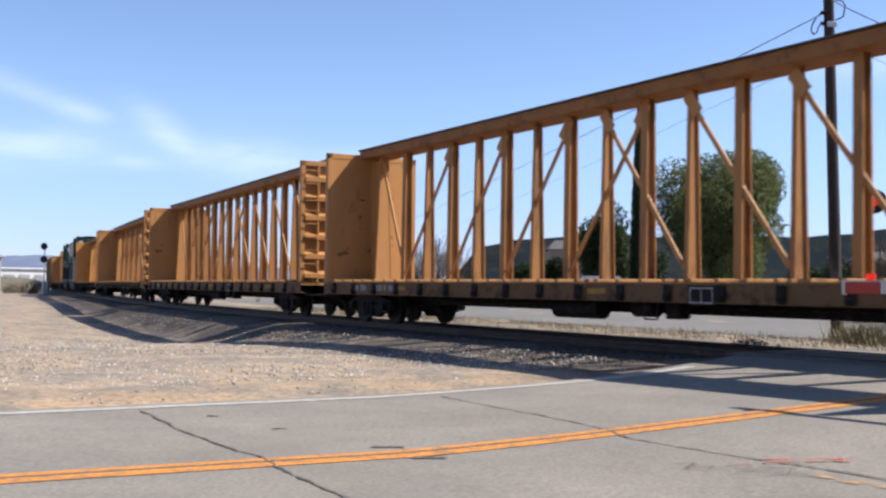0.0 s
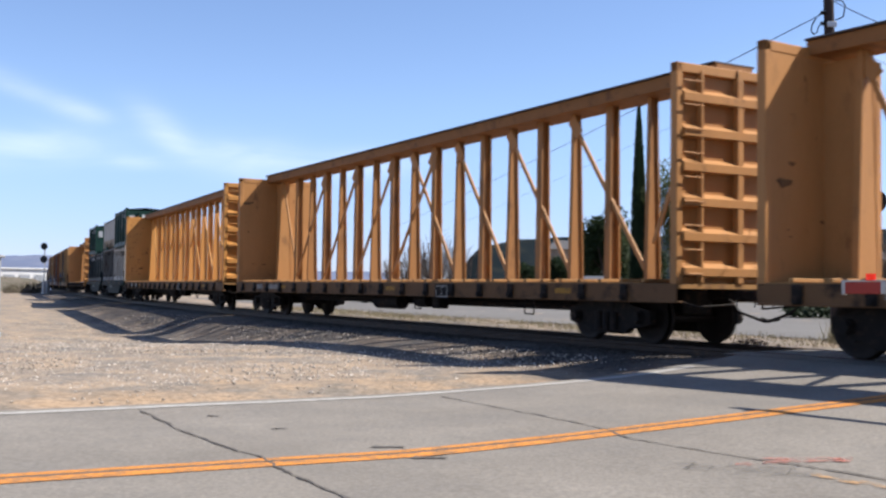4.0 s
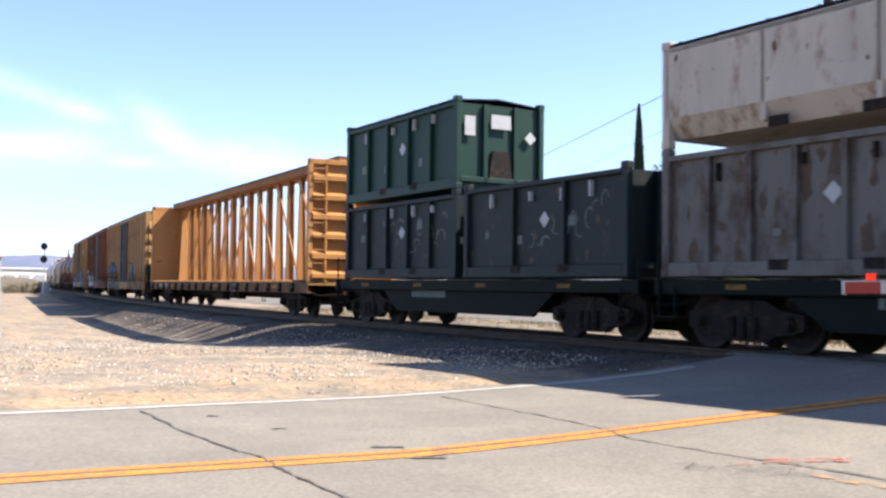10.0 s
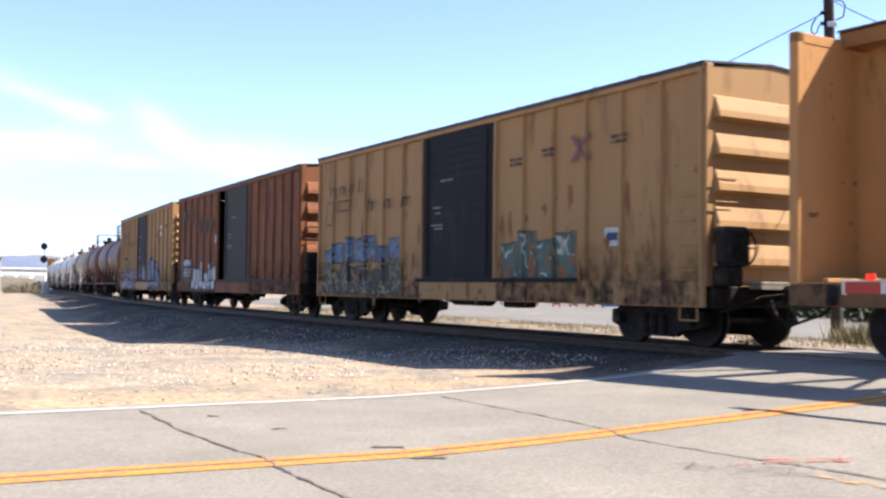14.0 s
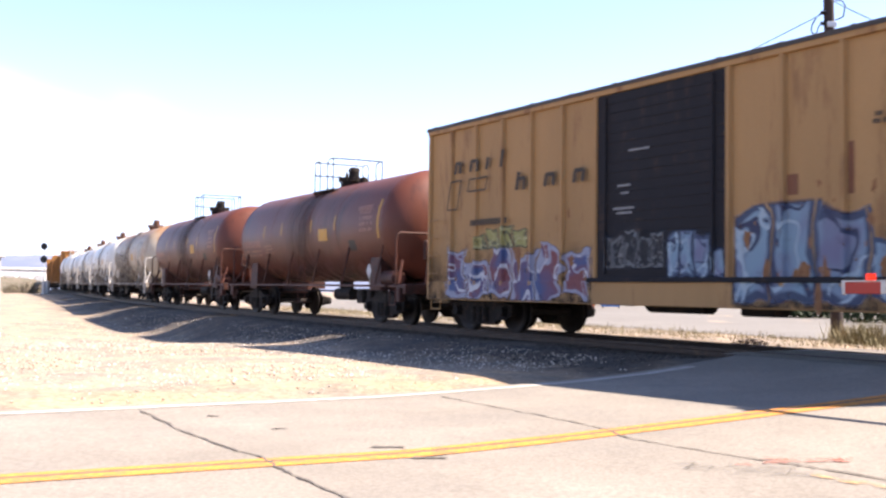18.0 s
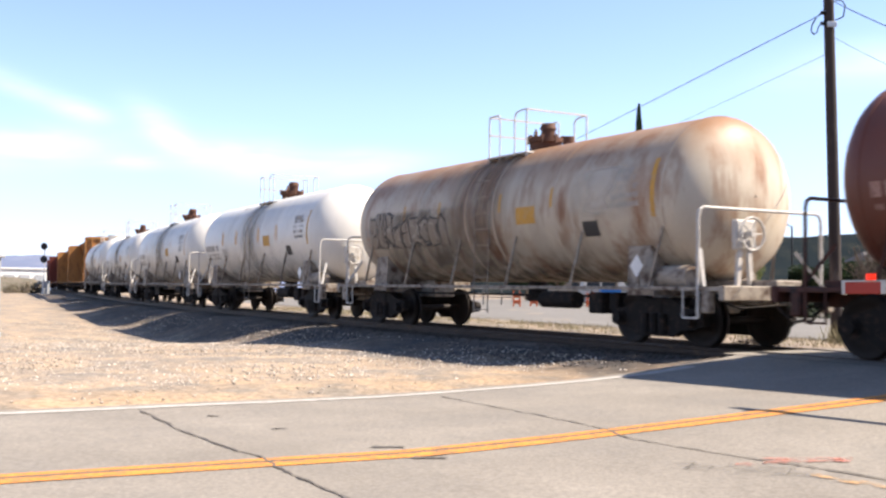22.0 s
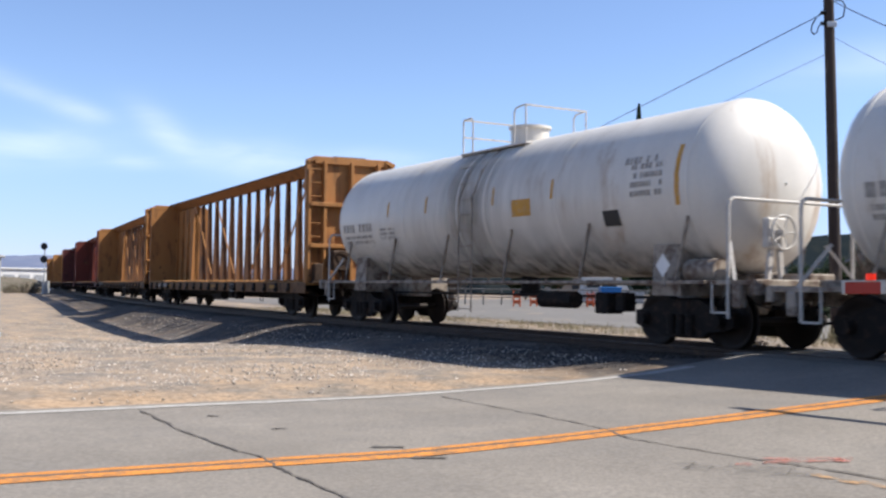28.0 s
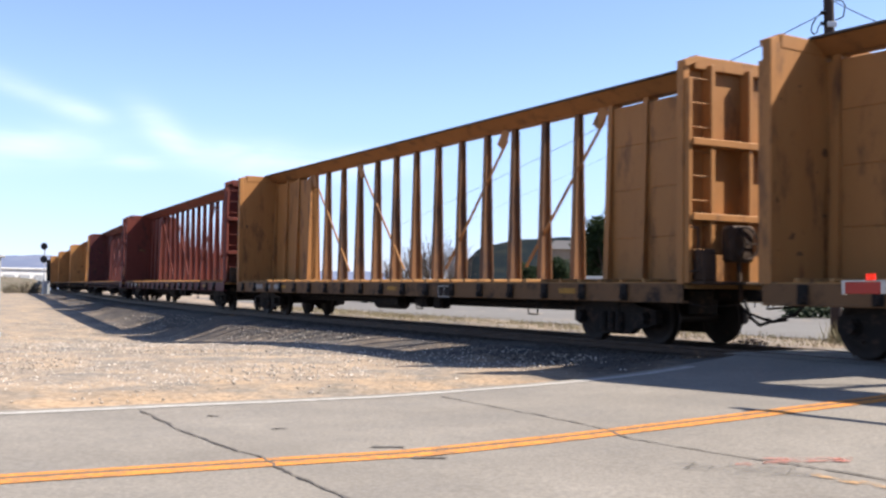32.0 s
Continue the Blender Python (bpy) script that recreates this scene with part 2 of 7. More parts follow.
TANK_RUSTY = material("rust_stained_tank_paint", (0.47, 0.40, 0.31), 0.5, spots=(0.221, 0.106, 0.0552), amount=0.5, scale=0.8, bump=0.08, streak=5, crest=(3.0, 3.9, (0.25, 0.135, 0.07)))
FRAME_WHITE = material("grimy_white_frame", (0.32, 0.272, 0.22), 0.65, spots=(0.08, 0.0464, 0.0304), amount=0.6, scale=2.2)
FRAME_MAROON = material("grimy_maroon_frame", (0.07, 0.0245, 0.0168), 0.6, spots=(0.0245, 0.014, 0.0112), amount=0.5, scale=2.2)
VALVE_RUST = material("rusty_valve_cover", (0.10, 0.045, 0.028), 0.7, spots=(0.03, 0.02, 0.02), amount=0.4, scale=5)
RAIL_WHITE = material("white_handrail", (0.48, 0.45, 0.41), 0.5, spots=(0.2, 0.14, 0.1), amount=0.3, scale=5, bump=0.03)
GREEN = material("green_container_paint", (0.008, 0.034, 0.025), 0.5, spots=(0.0263, 0.0263, 0.021), amount=0.2, scale=1.3, streak=2)
GREEN_DARK = material("grimy_green_container_paint", (0.0085, 0.0155, 0.0165), 0.55, spots=(0.028, 0.028, 0.028), amount=0.32, scale=1.3, streak=2)
WHITE_BIN = material("white_container_paint", (0.425, 0.38, 0.318), 0.6, spots=(0.15, 0.085, 0.05), amount=0.36, scale=1.4, streak=3)
GREY_BIN = material("rusty_grey_container_paint", (0.125, 0.117, 0.107), 0.6, spots=(0.045, 0.024, 0.015), amount=0.5, scale=0.8, streak=2)
FLAT_GREEN = material("flatcar_green_paint", (0.0022, 0.006, 0.0045), 0.65, spots=(0.010, 0.009, 0.008), amount=0.4, spec=0.12)
MARK_GREY = material("faded_grey_marking", (0.30, 0.275, 0.245), 0.65, spots=(0.52, 0.48, 0.42), amount=0.4, scale=5, bump=0)
MARK_ROSE = material("faded_rose_marking", (0.30, 0.17, 0.135), 0.65, spots=(0.15, 0.06, 0.04), amount=0.45, scale=5, bump=0)
RUST_PATCH = material("rust_patch", (0.216, 0.1, 0.044), 0.8, spots=(0.112, 0.048, 0.024), amount=0.5, scale=6, bump=0.1)
DECAL_NAVY = material("navy_spray_paint", (0.03, 0.05, 0.10), 0.6, bump=0)
DIM_WHITE = material("worn_white_stencil", (0.34, 0.325, 0.30), 0.7, spots=(0.10, 0.08, 0.06), amount=0.5, scale=6, bump=0)
DARK_RUST = material("rust_black_steel", (0.055, 0.032, 0.02), 0.75, spots=(0.02, 0.014, 0.011), amount=0.45, scale=3)
# Car yellow taken darker, so that shade on the posts' near sides is in the paint.
POST_SHADED = material("shaded_post_paint", (0.315, 0.148, 0.05), 0.64, spots=(0.10, 0.05, 0.026), amount=0.36, scale=1.0, streak=4)
# Browner and darker than the car's yellow, broken by dark streaked spots.
POST_DARK = material("dark_post_paint", (0.187, 0.0892, 0.0382), 0.7, spots=(0.0425, 0.0289, 0.0255), amount=0.55, scale=1.0, streak=4)
REFLECTOR = material("worn_reflector", (0.36, 0.18, 0.03), 0.7, spots=(0.10, 0.06, 0.03), amount=0.45, scale=5, bump=0)
REFLECTOR_DULL = material("grimy_reflector", (0.16, 0.09, 0.02), 0.7, spots=(0.03, 0.02, 0.015), amount=0.5, scale=4, bump=0)
DRIP = material("dark_drip", (0.075, 0.055, 0.042), 0.75, spots=(0.14, 0.08, 0.05), amount=0.4, scale=4, bump=0)
SCRAWL_FAINT = material("faint_scrawl", (0.13, 0.15, 0.14), 0.6, bump=0)
DECAL_WHITE = material("white_marking", (0.74, 0.73, 0.70), 0.6, bump=0)
DECAL_YELLOW = material("yellow_marking", (0.50, 0.26, 0.05), 0.65, spots=(0.40, 0.28, 0.15), amount=0.45, scale=4, bump=0)
DECAL_FADED = material("faded_orange_patch", (0.60, 0.37, 0.19), 0.65, spots=(0.62, 0.50, 0.36), amount=0.5, scale=5, bump=0)
DECAL_DARK = material("dark_marking", (0.04, 0.037, 0.035), 0.6, bump=0)
DECAL_PALE = material("pale_spray_paint", (0.408, 0.412, 0.416), 0.6, spots=(0.255, 0.264, 0.281), amount=0.3, scale=2, bump=0)
DECAL_PINK = material("maroon_spray_paint", (0.20, 0.075, 0.085), 0.6, spots=(0.12, 0.06, 0.06), amount=0.5, scale=4, bump=0)
DECAL_RUST = material("rusty_brown_patch", (0.16, 0.065, 0.035), 0.7, bump=0)
LOGO_DARK = material("faded_dark_logo_paint", (0.045, 0.032, 0.022), 0.65, spots=(0.11, 0.065, 0.03), amount=0.3, scale=3, bump=0)
SCRAWL_DOOR = material("worn_pale_stencil", (0.22, 0.22, 0.22), 0.65, spots=(0.1, 0.1, 0.1), amount=0.5, scale=5, bump=0)

# ---- the track ----
V0, ACC = 10.0452, -0.001717
GRADE = -0.006287


def heading(s):
    z = (s + 38.2434) / 10
    soft = 10 * (np.where(z > 30, z, np.log1p(np.exp(np.minimum(z, 30)))))
    th = -1.172556 + 0.00348057 * soft - 1.0005e-5 * soft ** 2
    th = np.where(s < -140, th + (s + 140) / 430, th)
    return th


T_S = np.arange(-760, 460.01, 0.5)
T_H = heading(np.minimum(T_S, 75.0))
T_X = np.concatenate([[0], np.cumsum(np.cos((T_H[1:] + T_H[:-1]) / 2) * 0.5)])
T_Y = np.concatenate([[0], np.cumsum(np.sin((T_H[1:] + T_H[:-1]) / 2) * 0.5)])
T_X -= np.interp(0, T_S, T_X)
T_Y += 26.39654 - np.interp(0, T_S, T_Y)


def rail_z(s):
    return GRADE * np.clip(s, -170, 60)


def on_track(s, d=0.0, h=0.0):
    """The place at s metres along the line, d metres to the camera's side of its middle and h over the rail."""
    th = np.interp(s, T_S, T_H)
    return Vector((float(np.interp(s, T_S, T_X) + math.sin(th) * d), float(np.interp(s, T_S, T_Y) - math.cos(th) * d), float(rail_z(s) + h)))


def to_track(x, y):
    """s and d of places on the ground."""
    k = (T_S >= -330) & (T_S <= 120)
    ss, tx, ty, th = T_S[k], T_X[k], T_Y[k], T_H[k]
    s, d = np.empty(len(x)), np.empty(len(x))
    for i in range(0, len(x), 2000):
        q = (x[i:i + 2000, None] - tx) ** 2 + (y[i:i + 2000, None] - ty) ** 2
        j = q.argmin(1)
        s[i:i + 2000] = ss[j]
        d[i:i + 2000] = (x[i:i + 2000] - tx[j]) * np.sin(th[j]) - (y[i:i + 2000] - ty[j]) * np.cos(th[j])
        s[i:i + 2000] += (x[i:i + 2000] - tx[j]) * np.cos(th[j]) + (y[i:i + 2000] - ty[j]) * np.sin(th[j])
    return s, d


def smooth(a, b, x):
    t = np.clip((x - a) / (b - a), 0, 1)
    return t * t * (3 - 2 * t)


ROAD_S0, ROAD_S1 = 11.2, 19.6


def road_drop(s, d):
    """The road climbs to the rails, a little later along its edge than along its middle."""
    mid = np.interp(d, [1.25, 1.6, 3.5, 4.2, 5.0, 5.9, 7.7, 9.4, 12.5], [0, -0.03, -0.165, -0.19, -0.215, -0.248, -0.302, -0.348, -0.318])
    edge = np.interp(d, [1.25, 1.6, 3.5, 4.5, 5.7, 7.6, 9.1, 12.5], [0, -0.05, -0.217, -0.271, -0.309, -0.349, -0.347, -0.325])
    k = np.clip((15.33 - s) / 3.67, -0.6, 1.15)
    return -0.015 + mid + (edge - mid) * k - 0.20 * smooth(1.2, 4.0, -d)


def land_drop(s, d):
    u = np.abs(d)
    # a shallow dip runs along the line on the camera's side
    dip = np.where(s > -12, np.exp(-((s + 12) / 9.5) ** 2), np.exp(-((s + 12) / 26.0) ** 2))
    low = np.where(d > 0, 0.33 + 0.56 * dip * (1 - 0.75 * smooth(7, 15, d)), 0.22)
    z = -0.16 - (low - 0.16) * smooth(1.7, 4.2, u)
    road = smooth(ROAD_S0 - 1.2, ROAD_S0, s) * (1 - smooth(ROAD_S1, ROAD_S1 + 1.2, s))
    return z * (1 - road) + (road_drop(s, d) - 0.05) * road


def ground_z(x, y):
    x, y = np.atleast_1d(np.asarray(x, float)), np.atleast_1d(np.asarray(y, float))
    s, d = to_track(x, y)
    return rail_z(s) + land_drop(s, d)


def gz(x, y):
    return float(ground_z(x, y)[0])


# ---- ground ----
def blend_ground(ma):
    """Lets the gravel turn to tan sand along the road and to grey ballast along the ties, by the sheet's own attributes."""
    n, l = ma.node_tree.nodes, ma.node_tree.links
    base = n["Principled BSDF"].inputs["Base Color"]
    colour = base.links[0].from_socket
    for name, ratio in (("sand", (1.13, 1.06, 0.97)), ("bed", (0.31, 0.32, 0.36))):
        at, mr, mx, ml = n.new("ShaderNodeAttribute"), n.new("ShaderNodeTexNoise"), n.new("ShaderNodeMath"), n.new("ShaderNodeMix")
        at.attribute_name = name
        mr.inputs["Scale"].default_value, mr.inputs["Detail"].default_value = 2.5, 6
        tc = n.new("ShaderNodeTexCoord")
        l.new(tc.outputs["Object"], mr.inputs["Vector"])
        mx.operation, mx.use_clamp = "MULTIPLY", True
        twice = n.new("ShaderNodeMath")
        twice.operation = "MULTIPLY_ADD"
        l.new(mr.outputs[0], twice.inputs[0])
        twice.inputs[1].default_value, twice.inputs[2].default_value = 2.4, -0.1
        l.new(at.outputs["Fac"], mx.inputs[0])
        l.new(twice.outputs[0], mx.inputs[1])
        ml.data_type, ml.blend_type = "RGBA", "MULTIPLY"
        l.new(mx.outputs[0], ml.inputs[0])
        l.new(colour, ml.inputs[6])
        ml.inputs[7].default_value = (*ratio, 1)
        colour = ml.outputs[2]
    l.new(colour, base)


GRAVEL = material("sandy_gravel", (0.322, 0.241, 0.166), 0.92, spots=(0.156, 0.14, 0.121), amount=0.66, scale=0.42, bump=0.75, grain=16, contrast=1.6, speck=(11, 0.28))
blend_ground(GRAVEL)
ASPHALT = material("worn_asphalt", (0.210, 0.187, 0.158), 0.88, spots=(0.166, 0.15, 0.13), amount=0.5, scale=0.4, bump=0.5, grain=45, contrast=1.8, speck=(26, 0.17))
LOT = material("pale_lot_asphalt", (0.150, 0.140, 0.127), 0.9, spots=(0.122, 0.111, 0.0999), amount=0.4, scale=0.2, bump=0.4, grain=20, speck=(14, 0.2))
BALLAST = material("ballast", (0.076, 0.0656, 0.0576), 0.9, spots=(0.04, 0.0336, 0.0304), amount=0.5, scale=2.5, bump=1.0, grain=22, speck=(24, 0.45), islands=0.5)
LINE_WHITE = material("worn_white_line", (0.37, 0.35, 0.315), 0.75, spots=(0.264, 0.24, 0.212), amount=0.5, scale=3.5, speck=(50, 0.2))
LINE_YELLOW = material("worn_yellow_line", (0.528, 0.208, 0.04), 0.75, spots=(0.216, 0.124, 0.064), amount=0.5, scale=5, speck=(32, 0.18))
TAR = material("crack_sealant", (0.088, 0.078, 0.068), 0.8, spots=(0.126, 0.112, 0.098), amount=0.5, scale=5, bump=0.3)
STEEL_RAIL = material("rail_steel", (0.055, 0.038, 0.03), 0.6, 0.3, spots=(0.09, 0.055, 0.035), amount=0.4, scale=3)
TIE = material("creosoted_tie", (0.06, 0.045, 0.036), 0.85, spots=(0.11, 0.09, 0.07), amount=0.4, scale=3)


def ground_sheet():
    ang = np.concatenate([np.radians(np.arange(-34, 34.01, 0.3)), np.radians(np.arange(38, 326, 6))])
    rad = np.concatenate([[0.05, 1.0], 2.0 * 1.022 ** np.arange(0, 210), 200 * 1.09 ** np.arange(0, 36)])
    n, g = len(ang), Geo()
    x, y = np.outer(rad, np.sin(ang)).ravel(), np.outer(rad, np.cos(ang)).ravel()
    z = ground_z(x, y)
    bumps = np.array([noise.noise((a * 0.35, b * 0.35, 0)) * 0.035 + noise.noise((a * 1.7, b * 1.7, 3)) * 0.012 if a * a + b * b < 8000 else 0.0 for a, b in zip(x, y)])
    s, d = to_track(x, y)
    off_road = 1 - smooth(ROAD_S0 - 0.6, ROAD_S0, s) * (1 - smooth(ROAD_S1, ROAD_S1 + 0.6, s))
    z = z + bumps * off_road
    g.v = [tuple(p) for p in np.stack([x, y, z], 1).tolist()]
    g.f = [(j * n + i, j * n + (i + 1) % n, (j + 1) * n + (i + 1) % n, (j + 1) * n + i) for j in range(len(rad) - 1) for i in range(n)]
    g.f = [f[::-1] for f in g.f] + [tuple(range(n))[::-1]]
    g.s = [True] * len(g.f)
    me = g.mesh("ground")
    me.materials.append(GRAVEL)
    wander = np.array([noise.noise((a * 0.6, b * 0.6, 5)) for a, b in zip(x, y)])
    sandy = smooth(ROAD_S0 - 2.3 + wander, ROAD_S0 - 0.9 + wander, s) * (1 - smooth(ROAD_S0 + 0.5, ROAD_S0 + 1.0, s)) * smooth(1.6, 2.6, d)
    bed = (1 - smooth(2.4 + 0.8 * wander, 5.6 + 1.6 * wander, np.abs(d))) * (np.abs(s) < 300)
    for name, values in (("sand", sandy), ("bed", bed)):
        me.attributes.new(name, "FLOAT", "POINT").data.foreach_set("value", values.astype(float).tolist())
    return tagged(part("ground", me, GRAVEL), "sandy gravel ground beside the railway crossing", "ground", kind="structure")


def bend(d):
    """The painted centre line drifts across the road as it leaves the rails."""
    return float(np.interp(d, [4.0, 7.9, 10.7, 12.4, 20.0], [0.05, 0.03, -0.12, -0.23, -0.7]))


def strip(name, s0, s1, d0, d1, lift, ma, label, step=0.5, parent=None, wobble=0.0, drift=False):
    """A strip of surfacing laid over the crossing, s0 to s1 along the line and d0 to d1 across it."""
    g = Geo()
    ds = np.linspace(d0, d1, max(2, int(abs(d1 - d0) / step) + 1))
    ns = max(2, int((s1 - s0) / 1.0) + 1)
    ss = np.linspace(s0, s1, ns)
    for d in ds:
        for s in ss:
            e = wobble * noise.noise((d * 0.8, s, 1)) if wobble else 0
            if drift:
                e += bend(d)
            p = on_track(s + e, d)
            g.v.append((p.x, p.y, float(rail_z(s + e) + road_drop(s + e, d)) + lift))
    for i in range(len(ds) - 1):
        for j in range(ns - 1):
            a = i * ns + j
            g.f.append((a, a + 1, a + ns + 1, a + ns)[::1 if d1 < d0 else -1])
            g.s.append(True)
    ob = part(name, g, ma, parent)
    return ob if parent is not None else tagged(ob, label, name.replace("_", " "), kind="structure")


def ribbon(name, rows, width, ma, label, category, lift=0.0075, wild=0.009):
    """A thin uneven line on the road through places (s, d)."""
    g, rng = Geo(), random.Random(len(rows) * 7)
    pts = []
    for (s0, d0), (s1, d1) in zip(rows, rows[1:]):
        for k in range(8):
            q = k / 8
            pts.append((s0 + (s1 - s0) * q + rng.gauss(0, wild), d0 + (d1 - d0) * q + rng.gauss(0, wild)))
    pts.append(rows[-1])
    for i, (s, d) in enumerate(pts):
        a, b = pts[max(i - 1, 0)], pts[min(i + 1, len(pts) - 1)]
        t = Vector((b[0] - a[0], b[1] - a[1])).normalized()
        w = width * rng.uniform(0.35, 1.4) / 2
        for e in (-1, 1):
            ss, dd = s - t.y * w * e, d + t.x * w * e
            p = on_track(ss, dd)
            g.v.append((p.x, p.y, float(rail_z(ss) + road_drop(ss, dd)) + lift))
    for i in range(len(pts) - 1):
        g.f.append((2 * i, 2 * i + 1, 2 * i + 3, 2 * i + 2))
        g.s.append(True)
    return tagged(part(name, g, ma), label, category, kind="structure")


CRACK2 = [(11.9, 7.09), (12.87, 7.18), (13.89, 7.26), (14.96, 7.39), (15.23, 7.43), (15.71, 7.63), (16.61, 7.64), (17.32, 7.6), (17.67, 7.55), (19.2, 7.5)]


def worn_mark(name, colour, cover):
    """Old survey paint, worn through by tyres."""
    ma = bpy.data.materials.new(name)
    ma.use_nodes = True
    b = ma.node_tree.nodes["Principled BSDF"]
    b.inputs["Base Color"].default_value, b.inputs["Roughness"].default_value = (*colour, 1), 0.85
    tc, ns, mr = (ma.node_tree.nodes.new(k) for k in ("ShaderNodeTexCoord", "ShaderNodeTexNoise", "ShaderNodeMapRange"))
    link = ma.node_tree.links.new
    link(tc.outputs["Object"], ns.inputs["Vector"])
    ns.inputs["Scale"].default_value, ns.inputs["Detail"].default_value = 9.0, 6
    link(ns.outputs[0], mr.inputs[0])
    mr.inputs[1].default_value, mr.inputs[2].default_value, mr.inputs[3].default_value, mr.inputs[4].default_value = 0.35, 0.62, 0.0, cover
    link(mr.outputs[0], b.inputs["Alpha"])
    return ma


PALE_MARK, PINK_MARK = worn_mark("faded_yellow_survey_paint", (0.42, 0.24, 0.10), 0.7), worn_mark("faded_red_survey_paint", (0.40, 0.15, 0.11), 0.65)
SMEAR = worn_mark("dark_tyre_smear", (0.12, 0.11, 0.10), 0.22)
MARKS = [([(17.16, 7.9), (17.22, 7.6), (17.4, 7.3), (17.5, 7.1)], 0.12, PINK_MARK), ([(17.12, 7.55), (17.3, 7.35), (17.5, 7.15)], 0.13, PINK_MARK), ([(17.68, 7.78), (17.95, 7.75), (18.4, 7.7), (18.9, 7.6)], 0.09, PALE_MARK), ([(16.9, 8.2), (17.3, 8.0), (17.6, 7.7)], 0.3, SMEAR)]


def build_ground():
    ground_sheet()
    strip("road", ROAD_S0, ROAD_S1, 40, 1.35, 0.0, ASPHALT, "worn grey asphalt road leading over the crossing", 0.4)
    strip("road", ROAD_S0, ROAD_S1, -1.35, -60, 0.0, ASPHALT, "worn grey asphalt road beyond the tracks", 0.6)
    # flat crossing panels between and beside the rails
    strip("crossing_panel", ROAD_S0 - 0.3, ROAD_S1 + 0.3, 1.35, 0.80, 0.004, ASPHALT, "asphalt crossing panel beside the rail")
    strip("crossing_panel", ROAD_S0 - 0.3, ROAD_S1 + 0.3, 0.66, -0.66, 0.004, ASPHALT, "asphalt crossing panel between the rails")
    strip("crossing_panel", ROAD_S0 - 0.3, ROAD_S1 + 0.3, -0.80, -1.35, 0.004, ASPHALT, "asphalt crossing panel beside the rail")
    strip("edge_line", 11.40, 11.60, 40, 2.6, 0.006, LINE_WHITE, "worn white edge line along the road", 0.4, wobble=0.02)
    strip("edge_line", 19.0, 19.15, 40, 4.0, 0.006, LINE_WHITE, "worn white edge line along the road", 0.4)
    strip("centre_line", 15.18, 15.292, 40, 1.5, 0.006, LINE_YELLOW, "worn double yellow centre line", 0.4, wobble=0.012, drift=True)
    strip("centre_line_gap", 15.288, 15.36, 40, 1.5, 0.005, TAR, "dark worn gap between the yellow lines", 0.4, wobble=0.012, drift=True)
    strip("centre_line", 15.355, 15.53, 40, 1.5, 0.006, LINE_YELLOW, "worn double yellow centre line", 0.4, wobble=0.015, drift=True)
    ribbon("road_crack", [(11.75, 10.62), (13.49, 10.7), (14.65, 10.67), (14.91, 10.61), (15.45, 10.69), (15.98, 10.72), (16.69, 10.75), (19.0, 10.9)], 0.028, TAR, "dark tar-sealed crack across the road", "crack")
    ribbon("road_crack", CRACK2, 0.024, TAR, "dark tar-sealed crack across the road", "crack")
    for rows, w in (([(14.9, 9.62), (15.0, 9.38)], 0.09), ([(15.5, 9.6), (15.6, 9.36)], 0.10), ([(13.58, 9.93), (13.6, 9.8)], 0.05), ([(12.47, 10.15), (12.5, 10.05)], 0.06)):
        ribbon("road_patch", rows, w, TAR, "small dark patch on the asphalt", "patch")
    for rows, w, ma in MARKS:
        ribbon("paint_mark", rows, w, ma, "faded survey paint worn into the asphalt", "paint mark", 0.009, 0.02)




def build_track():
    for side in (-0.755, 0.755):
        g = Geo()
        ss = np.concatenate([np.arange(-330, -60, 6), np.arange(-60, 61, 2)])
        prof = [(-0.075, -0.17), (0.075, -0.17), (0.03, -0.14), (0.012, -0.13), (0.012, -0.05), (0.036, -0.035), (0.034, 0), (-0.034, 0), (-0.036, -0.035), (-0.012, -0.05), (-0.012, -0.13), (-0.03, -0.14)]
        for s in ss:
            for a, b in prof:
                g.v.append(tuple(on_track(s, side + a, b)))
        k = len(prof)
        for i in range(len(ss) - 1):
            for j in range(k):
                g.f.append((i * k + j, i * k + (j + 1) % k, (i + 1) * k + (j + 1) % k, (i + 1) * k + j))
                g.s.append(False)
        tagged(part("rail", g, STEEL_RAIL), "worn steel running rail on wooden ties", "rail", kind="structure")
    me = Geo().box(-0.11, 0.11, -1.28, 1.28, -0.32, -0.145, 0.015).mesh("tie")
    me.materials.append(TIE)
    ties = thing("track_ties", "dark wooden ties bedded in ballast under the rails", "ties", kind="structure")
    for i in range(170):
        s = 9.8 - i * 0.54
        o = part("tie", me, TIE, ties)
        th = float(np.interp(s, T_S, T_H))
        o.matrix_basis = Matrix.Translation(on_track(s)) @ pose(0, 0, 0, 0, 0, math.degrees(th) + random.uniform(-1, 1))
    # ballast shoulder stones
    rng = random.Random(4)
    g = Geo()
    for i in range(12000):
        s = 10.2 - 75 * rng.random() ** 1.6
        d = rng.choice((1, 1, 1, -1)) * (rng.uniform(0.0, 3.3))
        p = on_track(s, d)
        z = float(rail_z(s) + land_drop(np.array([s]), np.array([d]))[0])
        stone(g, (p.x, p.y, z + 0.008), rng.uniform(0.014, 0.03), rng)
    tagged(part("ballast_stones", g, BALLAST), "dark grey crushed ballast stones along the ties", "ballast", kind="stuff")


OCTA = ((1, 0, 0), (0, 1, 0), (-1, 0, 0), (0, -1, 0), (0, 0, 0.7), (0, 0, -0.6))
OCTA_F = ((0, 1, 4), (1, 2, 4), (2, 3, 4), (3, 0, 4), (1, 0, 5), (2, 1, 5), (3, 2, 5), (0, 3, 5))


